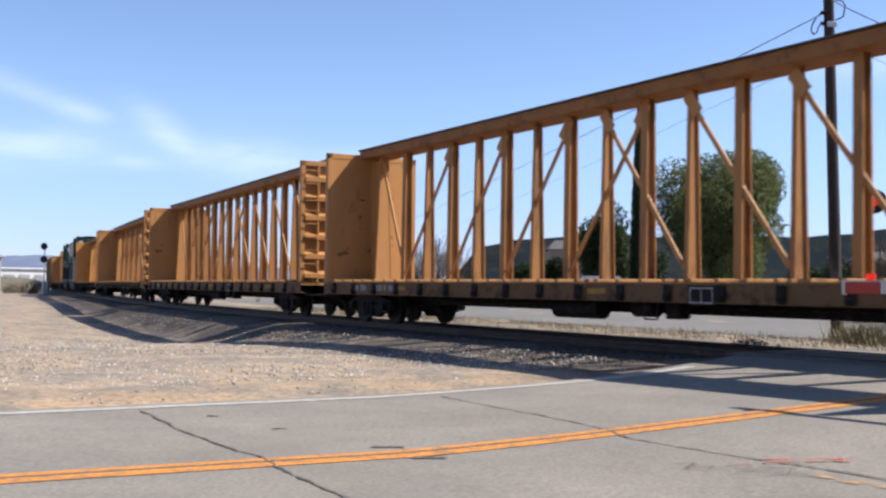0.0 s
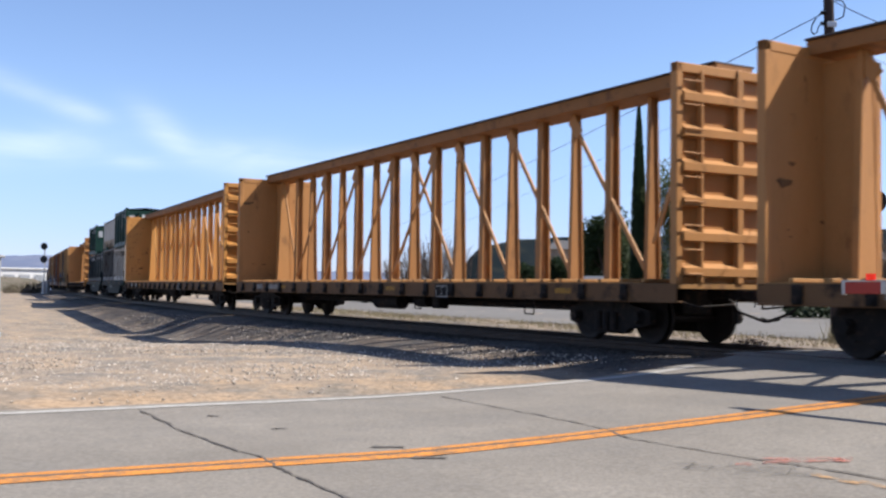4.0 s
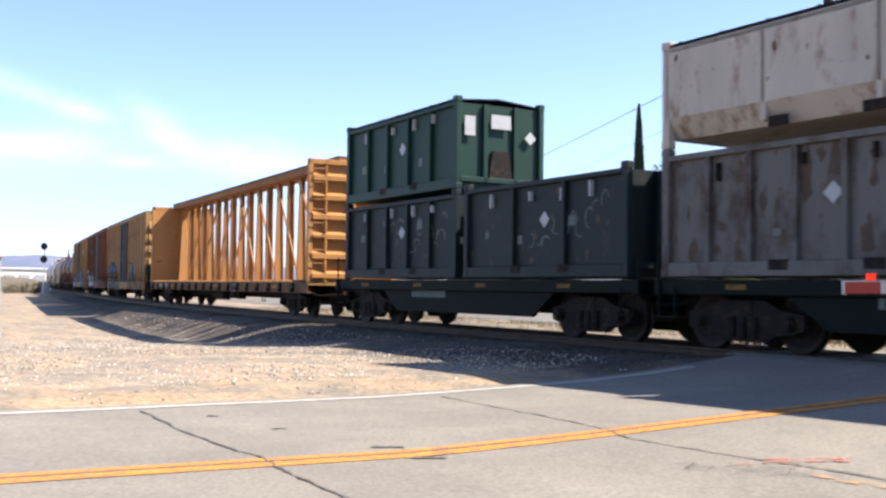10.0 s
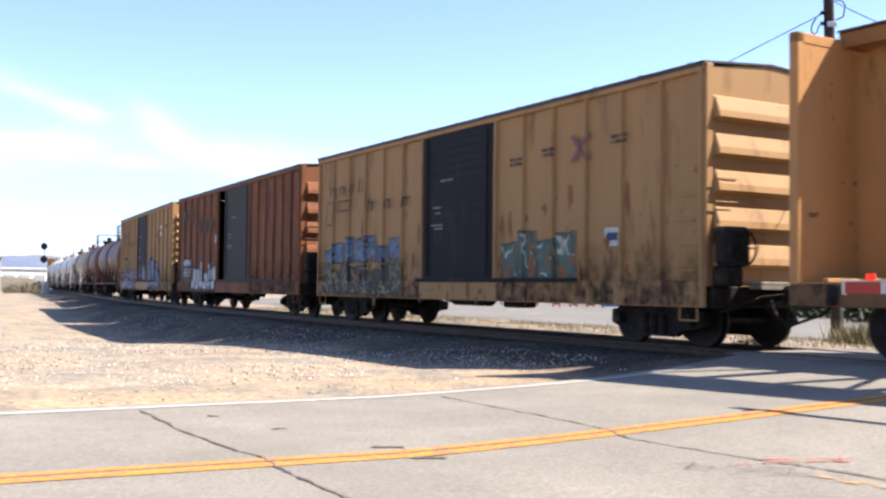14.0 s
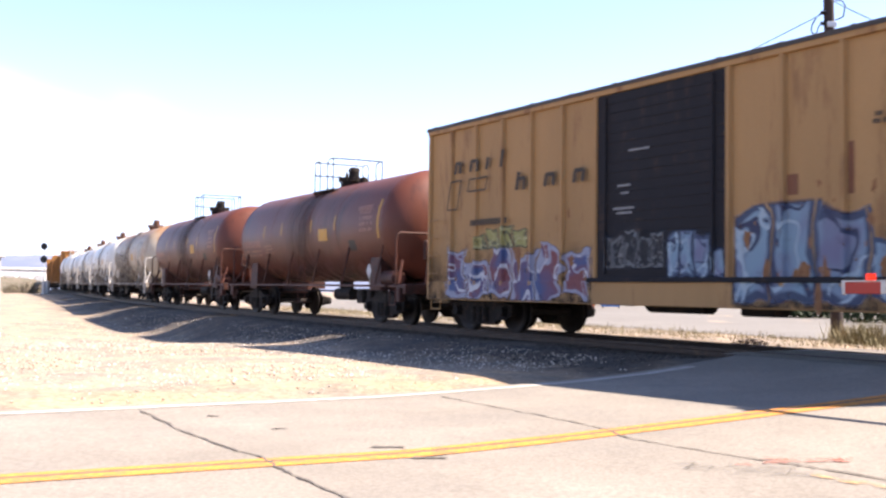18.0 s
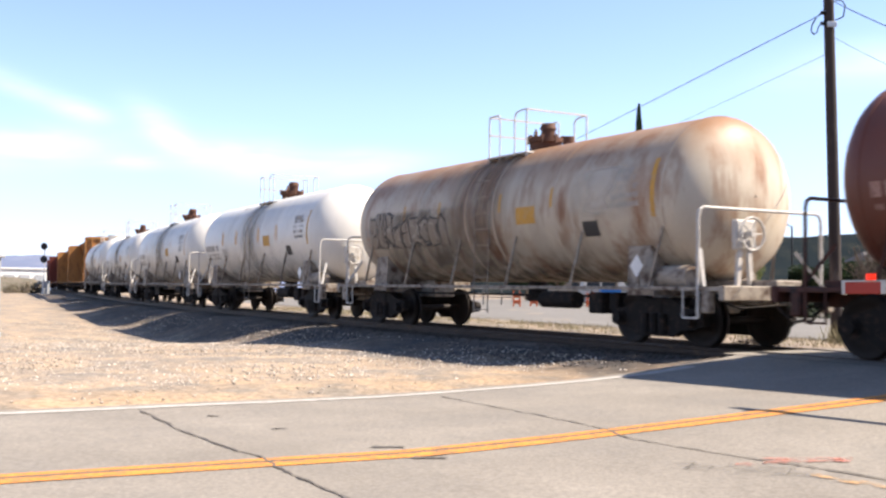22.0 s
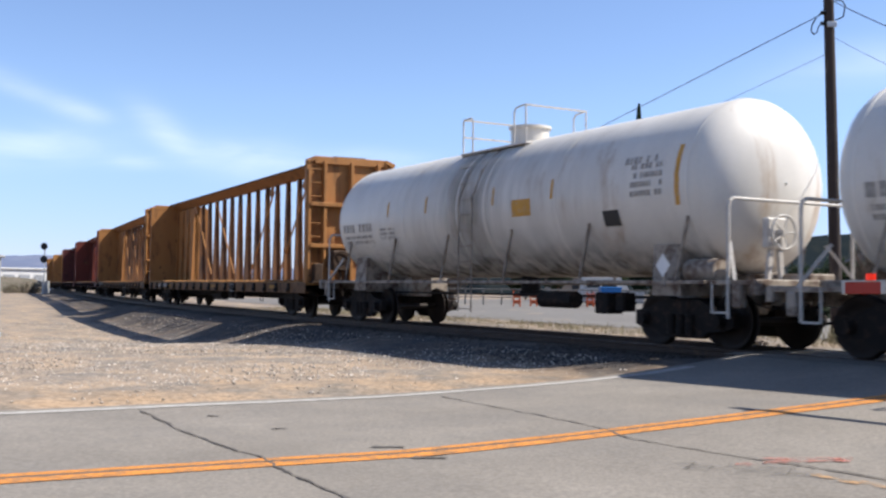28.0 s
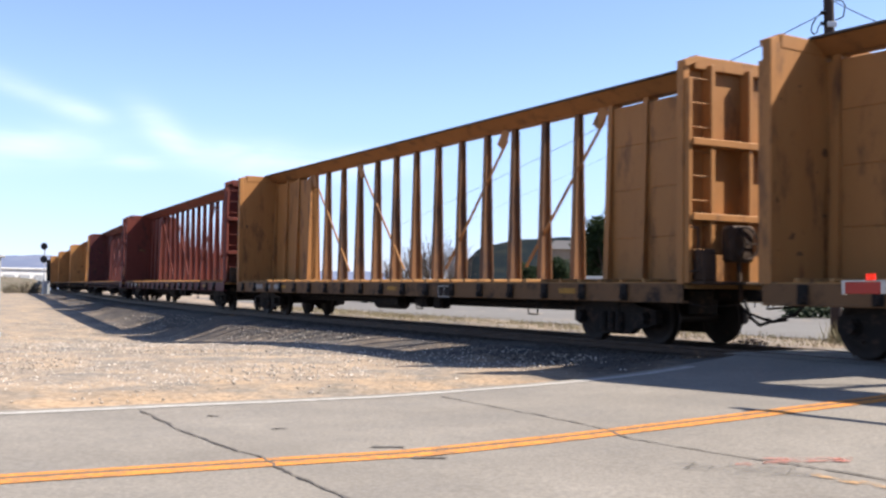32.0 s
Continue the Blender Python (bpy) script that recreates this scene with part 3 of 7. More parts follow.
def stone(g, at, r, rng):
    a, q = rng.uniform(0, 6.28), rng.uniform(0.6, 1.1)
    c, s = math.cos(a), math.sin(a)
    pts = []
    for x, y, z in OCTA:
        k = r * rng.uniform(0.75, 1.2)
        pts.append((at[0] + (x * c - y * s * q) * k, at[1] + (x * s + y * c * q) * k, at[2] + z * k))
    g.add(pts, OCTA_F)


# ---- rolling stock ----
def s_at(s0, t):
    return s0 + V0 * t + ACC * t * t / 2


CARS = []
TRUCK_MESH = {}


def truck_meshes():
    fr = Geo()
    for y in (-1.0, 1.0):
        prof = [(-1.15, 0.36), (-0.95, 0.30), (-0.62, 0.27), (-0.45, 0.16), (0.45, 0.16), (0.62, 0.27), (0.95, 0.30), (1.15, 0.36), (1.15, 0.60), (0.72, 0.66), (0.42, 0.80), (-0.42, 0.80), (-0.72, 0.66), (-1.15, 0.60)]
        n = len(prof)
        w = 0.075
        pts = [(x, y - w, z) for x, z in prof] + [(x, y + w, z) for x, z in prof]
        fr.add(pts, [list(range(n)), list(range(n, 2 * n))[::-1]] + [(i + 1 if i + 1 < n else 0, i, n + i, n + (i + 1) % n) for i in range(n)])
        for x in (-0.89, 0.89):
            fr.cyl((x, y - 0.12, 0.46), (x, y + 0.17 * (1 if y > 0 else 0) + 0.12, 0.46), 0.13, 10)
            fr.cyl((x, y * 1.0, 0.46), (x, y * 1.2, 0.46), 0.10, 10)
        for x in (-0.22, 0.0, 0.22):
            fr.cyl((x, y * 1.09, 0.22), (x, y * 1.09, 0.55), 0.085, 8)
    fr.box(-0.2, 0.2, -1.1, 1.1, 0.52, 0.82, 0.03)
    wh = Geo()
    wh.cyl((0, -0.8, 0), (0, 0.8, 0), 0.075, 10)
    for y in (-1, 1):
        m = pose(0, 0, 0, 0, 0, 90 * y)
        wh.lathe([(0.66, 0.01), (0.66, 0.30), (0.685, 0.33), (0.68, 0.435), (0.685, 0.475), (0.71, 0.475), (0.725, 0.445)], 28, m)
        wh.lathe([(0.81, 0.445), (0.81, 0.36), (0.775, 0.33), (0.76, 0.14), (0.82, 0.12), (0.82, 0.01)], 28, m)
    tr = Geo()
    for y in (-1, 1):
        tr.lathe([(0.725, 0.445), (0.73, 0.4575), (0.81, 0.452), (0.81, 0.445)], 28, pose(0, 0, 0, 0, 0, 90 * y))
        for k in range(3):
            a = k * math.tau / 3
            wh.box(0.2, 0.24, 0.76 * y, 0.79 * y, -0.02, 0.02, 0, pose(0, 0, 0, 0, math.degrees(a), 0))
    TRUCK_MESH["frame"], TRUCK_MESH["wheelset"], TRUCK_MESH["tread"] = fr.mesh("truck_frame"), wh.mesh("wheelset"), tr.mesh("tread")
    TRUCK_MESH["frame"].materials.append(BLACK_STEEL)
    TRUCK_MESH["wheelset"].materials.append(WHEEL)
    TRUCK_MESH["wheelset"].materials.append(TREAD)


WHEELS = {0.89: [], -0.89: []}


def trucks(car, half):
    if "frame" not in TRUCK_MESH:
        truck_meshes()
    for x in (-half, half):
        fr = part("truck", TRUCK_MESH["frame"], BLACK_STEEL, car)
        fr.location = (x, 0, 0)
        for a in (-0.89, 0.89):
            w = part("wheelset", TRUCK_MESH["wheelset"], WHEEL, fr)
            w.location = (a, 0, 0.457)
            WHEELS[a].append(w)


def couplers(car, half, z=0.88, reach=0.62):
    for e in (-1, 1):
        g = Geo()
        g.box(e * (half - 0.7), e * (half + reach * 0.62), -0.09, 0.09, z - 0.09, z + 0.09, 0.02)
        g.box(e * (half + reach * 0.55), e * (half + reach), -0.14, 0.13, z - 0.16, z + 0.16, 0.05)
        hose = [(e * (half + 0.05), -0.28, z - 0.08), (e * (half + 0.28), -0.3, z - 0.28), (e * (half + reach * 0.85), -0.24, z - 0.42), (e * (half + reach * 1.1), -0.12, z - 0.38)]
        g.tube(hose, 0.025, 6)
        g.tube([(e * (half - 0.02), -1.3, z - 0.12), (e * (half + 0.16), -1.1, z - 0.2), (e * (half + 0.16), -0.35, z - 0.16), (e * (half + 0.1), 0, z)], 0.016, 6)
        part("coupler", g, BLACK_STEEL, car)


def register(car, front, rear, inset):
    """Where the car stands on the line at the start, and the half distance of its trucks."""
    CARS.append((car, (front + rear) / 2, (front - rear) / 2 - inset))


def bars(g, x0, z0, w, h, rows, y, rng, fill=0.8, side=-1):
    """Lines of worn lettering on a side wall at y, too worn to read: short strokes in rows."""
    for r in range(rows):
        zz = z0 + h * (rows - 1 - r) / rows
        ch = h / rows * 0.62
        x = x0
        while x < x0 + w:
            cw = ch * rng.uniform(0.45, 0.75)
            if rng.random() < fill:
                g.box(x, min(x + cw, x0 + w), y, y + 0.006 * side, zz, zz + ch)
            x += cw + ch * 0.22


def winch_mesh():
    if "winch" not in TRUCK_MESH:
        g = Geo().box(-0.09, 0.09, -0.06, 0.0, -0.31, -0.02, 0.02)
        g.cyl((0, -0.1, -0.24), (0, -0.05, -0.24), 0.055, 8)
        TRUCK_MESH["winch"] = g.mesh("strap_winch")
        TRUCK_MESH["winch"].materials.append(BLACK_STEEL)
    return TRUCK_MESH["winch"]


def riser_mesh():
    """A low strip across the deck that keeps the load off it."""
    if "riser" not in TRUCK_MESH:
        TRUCK_MESH["riser"] = Geo().box(-0.045, 0.045, -1.40, 1.40, 0, 0.06, 0.01).mesh("riser")
        TRUCK_MESH["riser"].materials.append(DECK)
    return TRUCK_MESH["riser"]


def centre_beam(front, rear, style, ma, sill, label, seed, sill_marks=True, panel_text=False):
    car = thing("centre_beam_car", label, "freight car", "cars of the train")
    rng = random.Random(seed)
    L = (front - rear) / 2
    H, D, W = 4.72, 1.07, 1.42
    # deck with its side sills
    g = Geo()
    g.box(-L, L, -W + 0.04, W - 0.04, D - 0.09, D - 0.01)
    for k in range(int(2 * L / 0.9)):
        g.box(-L + 0.9 * k + 0.01, -L + 0.9 * k + 0.86, -W + 0.01, W - 0.01, D - 0.01, D + 0.012)
    part("deck", g, DECK, car)
    for k in range(int(2 * L / 0.6) - 1):
        x = -L + 0.6 + 0.6 * k
        o = part("riser", riser_mesh(), DECK, car)
        o.location = (x, 0, D + 0.012)
    for y in (-1, 1):
        g = Geo()
        g.box(-L, L, y * (W - 0.03), y * W, D - 0.30, D - 0.005, 0.008)
        g.box(-L, L, y * (W - 0.14), y * (W + 0.012), D - 0.33, D - 0.29, 0.008)
        part("side_sill", g, sill, car)
        for k in range(int(2 * L / 1.2)):
            w = part("strap_winch", winch_mesh(), BLACK_STEEL, car)
            w.matrix_basis = pose(-L + 0.75 + k * 1.2, y * W, D, 0, 0, 0 if y < 0 else 180)
    g = Geo()
    g.box(-L + 1, L - 1, -0.35, 0.35, D - 0.55, D - 0.1, 0.03)
    for k in range(12):
        x = -L + 2.2 + k * (2 * L - 4.4) / 11
        g.box(x - 0.05, x + 0.05, -W + 0.1, W - 0.1, D - 0.3, D - 0.09)
    g.cyl((-1.2, -0.75, D - 0.50), (0.2, -0.75, D - 0.50), 0.19, 12)
    g.cyl((1.2, -0.8, D - 0.46), (1.75, -0.8, D - 0.46), 0.15, 12)
    g.box(2.1, 2.45, -0.95, -0.65, D - 0.62, D - 0.3, 0.03)
    g.cyl((-L + 1.5, -0.6, D - 0.42), (L - 1.5, -0.6, D - 0.42), 0.02, 6)
    part("underframe", g, BLACK_STEEL, car)
    for x in (-L * 0.45, L * 0.2, L * 0.62, -L * 0.72):
        g = Geo()
        g.tube([(x - 0.16, -W + 0.02, D - 0.3), (x - 0.16, -W + 0.02, D - 0.62), (x + 0.16, -W + 0.02, D - 0.62), (x + 0.16, -W + 0.02, D - 0.3)], 0.014, 6)
        part("sill_step", g, BLACK_STEEL, car)
    # bulkheads
    for e in (-1, 1):
        b = Geo()
        x0, x1 = e * L, e * (L - 0.16)
        b.box(e * (L - 0.10), e * (L - 0.15), -W + 0.02, W - 0.02, D, H - 0.04)
        bk = part("bulkhead", b, ma, car)
        g = Geo()
        for y in (-1, 1):
            g.box(x0, x1, y * (W - 0.14), y * W, D - 0.05, H, 0.012)
        if style == 1:
            g.box(x0, x1, -W, W, H - 0.16, H, 0.012)
            for k in range(6):
                z = D + 0.1 + k * 0.58
                g.hexa([(e * (L - 0.11), -W + 0.14, z), (e * (L - 0.11), W - 0.14, z), (e * (L + 0.04), W - 0.14, z + 0.02), (e * (L + 0.04), -W + 0.14, z + 0.02)][::e],
                       [(e * (L - 0.11), -W + 0.14, z + 0.24), (e * (L - 0.11), W - 0.14, z + 0.24), (e * (L + 0.04), W - 0.14, z + 0.15), (e * (L + 0.04), -W + 0.14, z + 0.15)][::e])
            g.box(e * (L + 0.03), e * (L - 0.1), -0.07, 0.07, D, H, 0.01)
            g.box(e * (L + 0.03), e * (L - 0.1), -W + 0.52, -W + 0.58, D, H - 0.1, 0.01)
        else:
            # cut upper corners, deep uprights and two cross members
            g.box(x0, x1, -W + 0.25, W - 0.25, H - 0.12, H + 0.10, 0.012)
            for y in (-0.86, 0.0, 0.86):
                g.box(e * (L + 0.11), e * (L - 0.12), y - 0.05, y + 0.05, D, H - 0.05, 0.012)
            for z in (2.15, 3.38):
                g.box(e * (L + 0.14), e * (L - 0.12), -W + 0.1, W - 0.1, z - 0.06, z + 0.06, 0.012)
            for y in (-1, 1):
                g.beam((e * (L - 0.05), y * (W - 0.30), H + 0.05), (e * (L - 0.05), y * (W - 0.01), H - 0.06), 0.18, 0.11)
            g.box(e * (L + 0.10), e * (L - 0.10), -W + 0.03, -W + 0.12, D, H - 0.3, 0.012)
            g.box(e * (L + 0.10), e * (L - 0.10), W - 0.12, W - 0.03, D, H - 0.3, 0.012)
            if e > 0:
                hub = Vector((L + 0.40, -0.42, 1.72))
                wheel = Geo().tube([hub + Vector((0, math.cos(k * math.tau / 20) * 0.27, math.sin(k * math.tau / 20) * 0.27)) for k in range(21)], 0.016, 6)
                for k in range(3):
                    wheel.cyl(hub, hub + Vector((0, math.cos(k * 2.094) * 0.27, math.sin(k * 2.094) * 0.27)), 0.012, 6)
                part("brake_wheel", wheel, DARK_RUST, car)
                part("brake_housing", Geo().box(L + 0.1, L + 0.36, -0.70, -0.16, 1.42, 2.02, 0.05), DARK_RUST, car, "rust-black hand brake housing")
                part("brake_rod", Geo().beam((L + 0.24, -0.42, 1.42), (L + 0.24, -0.36, 0.80), 0.05, 0.06), DARK_RUST, car)
                part("step_bracket", Geo().box(L + 0.02, L + 0.30, -1.24, -0.96, 1.10, 1.62, 0.03), DARK_RUST, car)
                part("grab_rail", Geo().tube([(L + 0.12, -W + 0.05, 1.25), (L + 0.30, -W + 0.05, 1.28), (L + 0.30, -W + 0.05, 1.95), (L + 0.12, -W + 0.05, 1.98)], 0.015, 6), DARK_RUST, car)
                part("air_hose", Geo().tube([(L + 0.30, -0.36, 0.80), (L + 0.46, -0.38, 0.52), (L + 0.64, -0.36, 0.40), (L + 0.84, -0.30, 0.47)], 0.026, 8), BLACK_STEEL, car)
                part("crossover_step", Geo().box(L, L + 0.38, -W + 0.1, W - 0.1, D - 0.02, D + 0.03, 0.01), DARK_RUST, car)
        part("bulkhead_frame", g, ma, bk)
        for k in range(9):
            z = D + 0.15 + k * 0.40
            part("ladder_rung", Geo().cyl((e * (L + 0.06), -W + 0.12, z), (e * (L + 0.06), -W + 0.54, z), 0.013, 6), ma, bk)
    # top chord
    xa, xb = -L + 0.12, L - 0.12
    lo, wide = (0.40, 0.42) if style == 1 else (0.14, 0.45)
    ch = Geo().hexa([(xa, -lo, H - 0.12), (xb, -lo, H - 0.12), (xb, lo, H - 0.12), (xa, lo, H - 0.12)], [(xa, -wide, H + 0.10), (xb, -wide, H + 0.10), (xb, wide, H + 0.10), (xa, wide, H + 0.10)])
    tc = part("top_chord", ch, CHORD if ma in (YELLOW, YELLOW_BRIGHT, YELLOW_DULL) else ma, car, "brown-yellow top chord with its shade in the paint" if ma in (YELLOW, YELLOW_BRIGHT, YELLOW_DULL) else "")
    part("top_plate", Geo().box(xa, xb, -wide - 0.06, wide + 0.06, H + 0.102, H + 0.14, 0.01), ROOF, tc, "grimy dark top plate")
    # posts, tapered towards the top, and end webs
    step = 1.2
    end = 0.85 if style == 1 else 3.55
    n = 16 if style == 1 else 12
    xs = [(k - (n - 1) / 2) * step for k in range(n)]
    zt = H - 0.10 if style == 1 else H - 0.05
    for k, x in enumerate(xs):
        if style == 2:
            g = Geo().post(x, D, zt, 0.155, 0.062, 0.075, 0.012)
        elif k % 2:
            g = Geo().post(x, D, zt, 0.17, 0.085, 0.052, 0.012)
        else:
            g = Geo().post(x, D, zt, 0.135, 0.10, 0.092, 0.014, 0.035)
        part("post", g, (POST_SHADED if style == 1 else POST_DARK) if ma in (YELLOW, YELLOW_DULL) else ma, car)
    if style == 1:
        for e in (-1, 1):
            g = Geo().box(e * (L - 0.15), e * (L - end), -0.05, 0.05, D, H - 0.2)
            part("end_web", g, ma, car)
            part("post", Geo().post(e * (L - end), D, zt, 0.26, 0.12, 0.06, 0.05), ma, car)
            spans = [(e * (-0.6 + 2.4 * j), e * (-0.6 + 2.4 * j) + e * 2.28, D + 0.28) for j in range(4)]
            spans.append((e * (L - end - 0.05), e * (L - end - 1.25), D + 0.75))
            for top, foot, z in spans:
                way = 1 if foot > top else -1
                part("brace", Geo().beam((top, -0.05, H - 0.34), (foot, -0.08, z), 0.05, 0.095, c=0.008), ma, car)
                part("gusset", Geo().beam((top - way * 0.06, -0.085, H - 0.2), (top + way * 0.22, -0.09, H - 0.58), 0.025, 0.26, c=0.006), ma, car)
    else:
        for e in (-1, 1):
            g = Geo()
            g.box(e * (L - 0.15), e * (L - end), -0.085, 0.085, D, H - 0.2)
            for z, top in ((D, 1.92), (1.945, 2.86), (2.885, 3.72), (3.745, H - 0.21)):
                g.box(e * (L - 0.15), e * (L - end + 0.004), -0.10, 0.10, z, top, 0.006)
            for k in range(4):
                x = e * (L - end + 0.05 + k * 1.05)
                part("post", Geo().post(x, D, zt, 0.24, 0.13, 0.07, 0.05), ma, car)
            part("end_web", g, ma, car)
            for x in (L - end - 0.2, L - end - 3.8):
                top, bot = e * x, e * (x - 2.8)
                part("brace", Geo().beam((top, -0.05, H - 0.34), (bot, -0.06, D + 0.35), 0.045, 0.06, c=0.008), ma, car)
                part("gusset", Geo().beam((top + e * 0.06, -0.115, H - 0.14), (top - e * 0.2, -0.125, H - 0.50), 0.025, 0.28, c=0.006), ma, car)
    if sill_marks:
        g = Geo()
        bars(g, -L + 1.9, D - 0.22, 0.75, 0.24, 1, -W - 0.001, rng)
        bars(g, -L + 3.0, D - 0.22, 1.3, 0.24, 1, -W - 0.001, rng, 0.7)
        part("sill_lettering", g, DIM_WHITE, car, "worn white lettering too faded to read", "stuff")
        g = Geo().box(L * 0.28, L * 0.28 + 0.62, -W - 0.006, -W - 0.012, D - 0.36, D - 0.04)
        part("data_plate", g, BLACK_STEEL, car)
        g = Geo()
        xa, xb = L * 0.28 + 0.05, L * 0.28 + 0.57
        for a, b, u, w in ((xa, xb, D - 0.33, D - 0.305), (xa, xb, D - 0.095, D - 0.07), (xa, xa + 0.025, D - 0.305, D - 0.095), (xb - 0.025, xb, D - 0.305, D - 0.095), (xa + 0.25, xa + 0.27, D - 0.305, D - 0.095)):
            g.box(a, b, -W - 0.013, -W - 0.017, u, w)
        part("plate_border", g, DIM_WHITE, car)
        for x in (-L * 0.62, L * 0.05, L * 0.7):
            part("reflector", Geo().box(x, x + 0.5, -W - 0.002, -W - 0.008, D - 0.2, D - 0.1), REFLECTOR, car)
    # worn inner faces of the bulkheads, and their stencilled lines
    for e in (-1, 1):
        end_scuffs(car, e * (L - 0.15), e, 22 if style == 1 else 40, seed * 3 + e)
    if panel_text:
        g = Geo()
        for z in np.arange(1.5, 4.4, 0.16):
            for y0 in (-1.25, 0.55):
                y = y0
                while y < y0 + 0.7:
                    w = rng.uniform(0.04, 0.12)
                    if rng.random() < 0.3:
                        g.box(-L + 0.152, -L + 0.157, y, y + w, z, z + 0.06)
                    y += w + 0.03
        part("stencilled_line", g, YELLOW_DULL, car, "faded stencilled lines too small to read", "stuff")
    trucks(car, L - 2.2)
    couplers(car, L, reach=0.9)
    register(car, front, rear, 2.2)
    return car


def node_kit(ma):
    """Short names for building a node tree: maths, noise and mixing."""
    n, l = ma.node_tree.nodes, ma.node_tree.links

    def put(sock, q):
        if isinstance(q, (int, float)):
            sock.default_value = q
        elif isinstance(q, tuple):
            sock.default_value = (*q, 1) if len(q) == 3 and sock.type == "RGBA" else q
        else:
            l.new(q, sock)

    def maths(op, a, b=0.0, c=0.0):
        m = n.new("ShaderNodeMath")
        m.operation = op
        for k, q in enumerate((a, b, c)):
            put(m.inputs[k], q)
        return m.outputs[0]

    def ramp(q, lo, hi, a=0.0, b=1.0):
        m = n.new("ShaderNodeMapRange")
        m.interpolation_type = "SMOOTHSTEP"
        for k, v in enumerate((q, lo, hi, a, b)):
            put(m.inputs[k], v)
        return m.outputs[0]

    def speckle(v, scale, detail=2.0, rough=0.5):
        t = n.new("ShaderNodeTexNoise")
        put(t.inputs["Vector"], v)
        t.inputs["Scale"].default_value, t.inputs["Detail"].default_value, t.inputs["Roughness"].default_value = scale, detail, rough
        return t

    def blend(k, a, b):
        m = n.new("ShaderNodeMix")
        m.data_type = "RGBA"
        put(m.inputs[0], k)
        put(m.inputs[6], a)
        put(m.inputs[7], b)
        return m.outputs[2]

    def place(x, y, z):
        c = n.new("ShaderNodeCombineXYZ")
        for k, q in enumerate((x, y, z)):
            put(c.inputs[k], q)
        return c.outputs[0]

    return n, l, maths, ramp, speckle, blend, place


def thin_paint(name, rough=0.6):
    """A paint film: principled colour laid over whatever is below it, as far as it covers."""
    ma = bpy.data.materials.new(name)
    ma.use_nodes = True
    b = ma.node_tree.nodes["Principled BSDF"]
    b.inputs["Roughness"].default_value, b.inputs["Specular IOR Level"].default_value = rough, 0.2
    return ma, b


def spray(name, letters, fill, other, line, glow, seed, wild=0.8, cover=0.95, lines=0.045, flare=0.03):
    """Sprayed lettering that cannot be read: fat leaning shapes in two colours, outlined, with highlights and soft worn edges."""
    ma, b = thin_paint(name)
    n, l, maths, ramp, speckle, blend, place = node_kit(ma)
    tc, sep = n.new("ShaderNodeTexCoord"), n.new("ShaderNodeSeparateXYZ")
    l.new(tc.outputs["Generated"], sep.inputs[0])
    gx, gz_ = sep.outputs[0], sep.outputs[2]
    u, v = maths("MULTIPLY", gx, float(letters)), maths("MULTIPLY", gz_, 1.3)
    at = place(u, v, seed * 3.7)
    warp, off, q = speckle(at, 1.3, 1.5), n.new("ShaderNodeVectorMath"), n.new("ShaderNodeVectorMath")
    off.operation, q.operation = "SUBTRACT", "MULTIPLY_ADD"
    l.new(warp.outputs["Color"], off.inputs[0])
    off.inputs[1].default_value = (0.5, 0.5, 0.5)
    l.new(off.outputs[0], q.inputs[0])
    q.inputs[1].default_value = (wild, wild * 0.8, 0)
    l.new(at, q.inputs[2])
    qs = n.new("ShaderNodeSeparateXYZ")
    l.new(q.outputs[0], qs.inputs[0])
    cell = maths("MULTIPLY", maths("ABSOLUTE", maths("SUBTRACT", maths("FRACT", maths("ADD", qs.outputs[0], maths("MULTIPLY", v, 0.12))), 0.5)), 2.0)
    each = speckle(place(maths("MULTIPLY", maths("FLOOR", qs.outputs[0]), 7.3), seed * 2.3, 0.5), 1.0, 0.0)
    reach = ramp(each.outputs[0], 0.3, 0.7, 0.62, 1.05)
    tall = maths("ABSOLUTE", maths("SUBTRACT", maths("DIVIDE", maths("MULTIPLY", qs.outputs[1], 2.0 / 1.3), reach), 1.0))
    m = maths("MAXIMUM", maths("MULTIPLY", cell, 0.98), tall)
    body, rim = ramp(m, 0.86, 0.78), maths("MULTIPLY", ramp(m, 0.70, 0.78), ramp(m, 0.98, 0.88))
    iso = speckle(q.outputs[0], 1.1, 1.0)
    cut_ = ramp(maths("ABSOLUTE", maths("SUBTRACT", iso.outputs[0], 0.5)), lines, lines * 0.45)
    iso2 = speckle(place(qs.outputs[0], qs.outputs[1], seed * 1.9 + 5), 1.5, 1.0)
    shine = maths("MULTIPLY", ramp(maths("ABSOLUTE", maths("SUBTRACT", iso2.outputs[0], 0.52)), flare, flare * 0.4), body)
    mott = speckle(q.outputs[0], 0.9, 3.0)
    col = blend(ramp(mott.outputs[0], 0.40, 0.60), fill, other)
    col = blend(maths("MAXIMUM", cut_, maths("MULTIPLY", rim, 0.9)), col, line)
    col = blend(shine, col, glow)
    l.new(col, b.inputs["Base Color"])
    wear = speckle(tc.outputs["Object"], 5.0, 8.0, 0.7)
    edge = maths("MULTIPLY", ramp(maths("MINIMUM", gx, maths("SUBTRACT", 1.0, gx)), 0.0, 0.03), ramp(maths("MINIMUM", gz_, maths("SUBTRACT", 1.0, gz_)), 0.0, 0.05))
    film = maths("MULTIPLY", maths("MAXIMUM", body, rim), maths("MULTIPLY", edge, ramp(wear.outputs[0], 0.28, 0.44, cover * 0.55, cover)))
    l.new(film, b.inputs["Alpha"])
    return ma


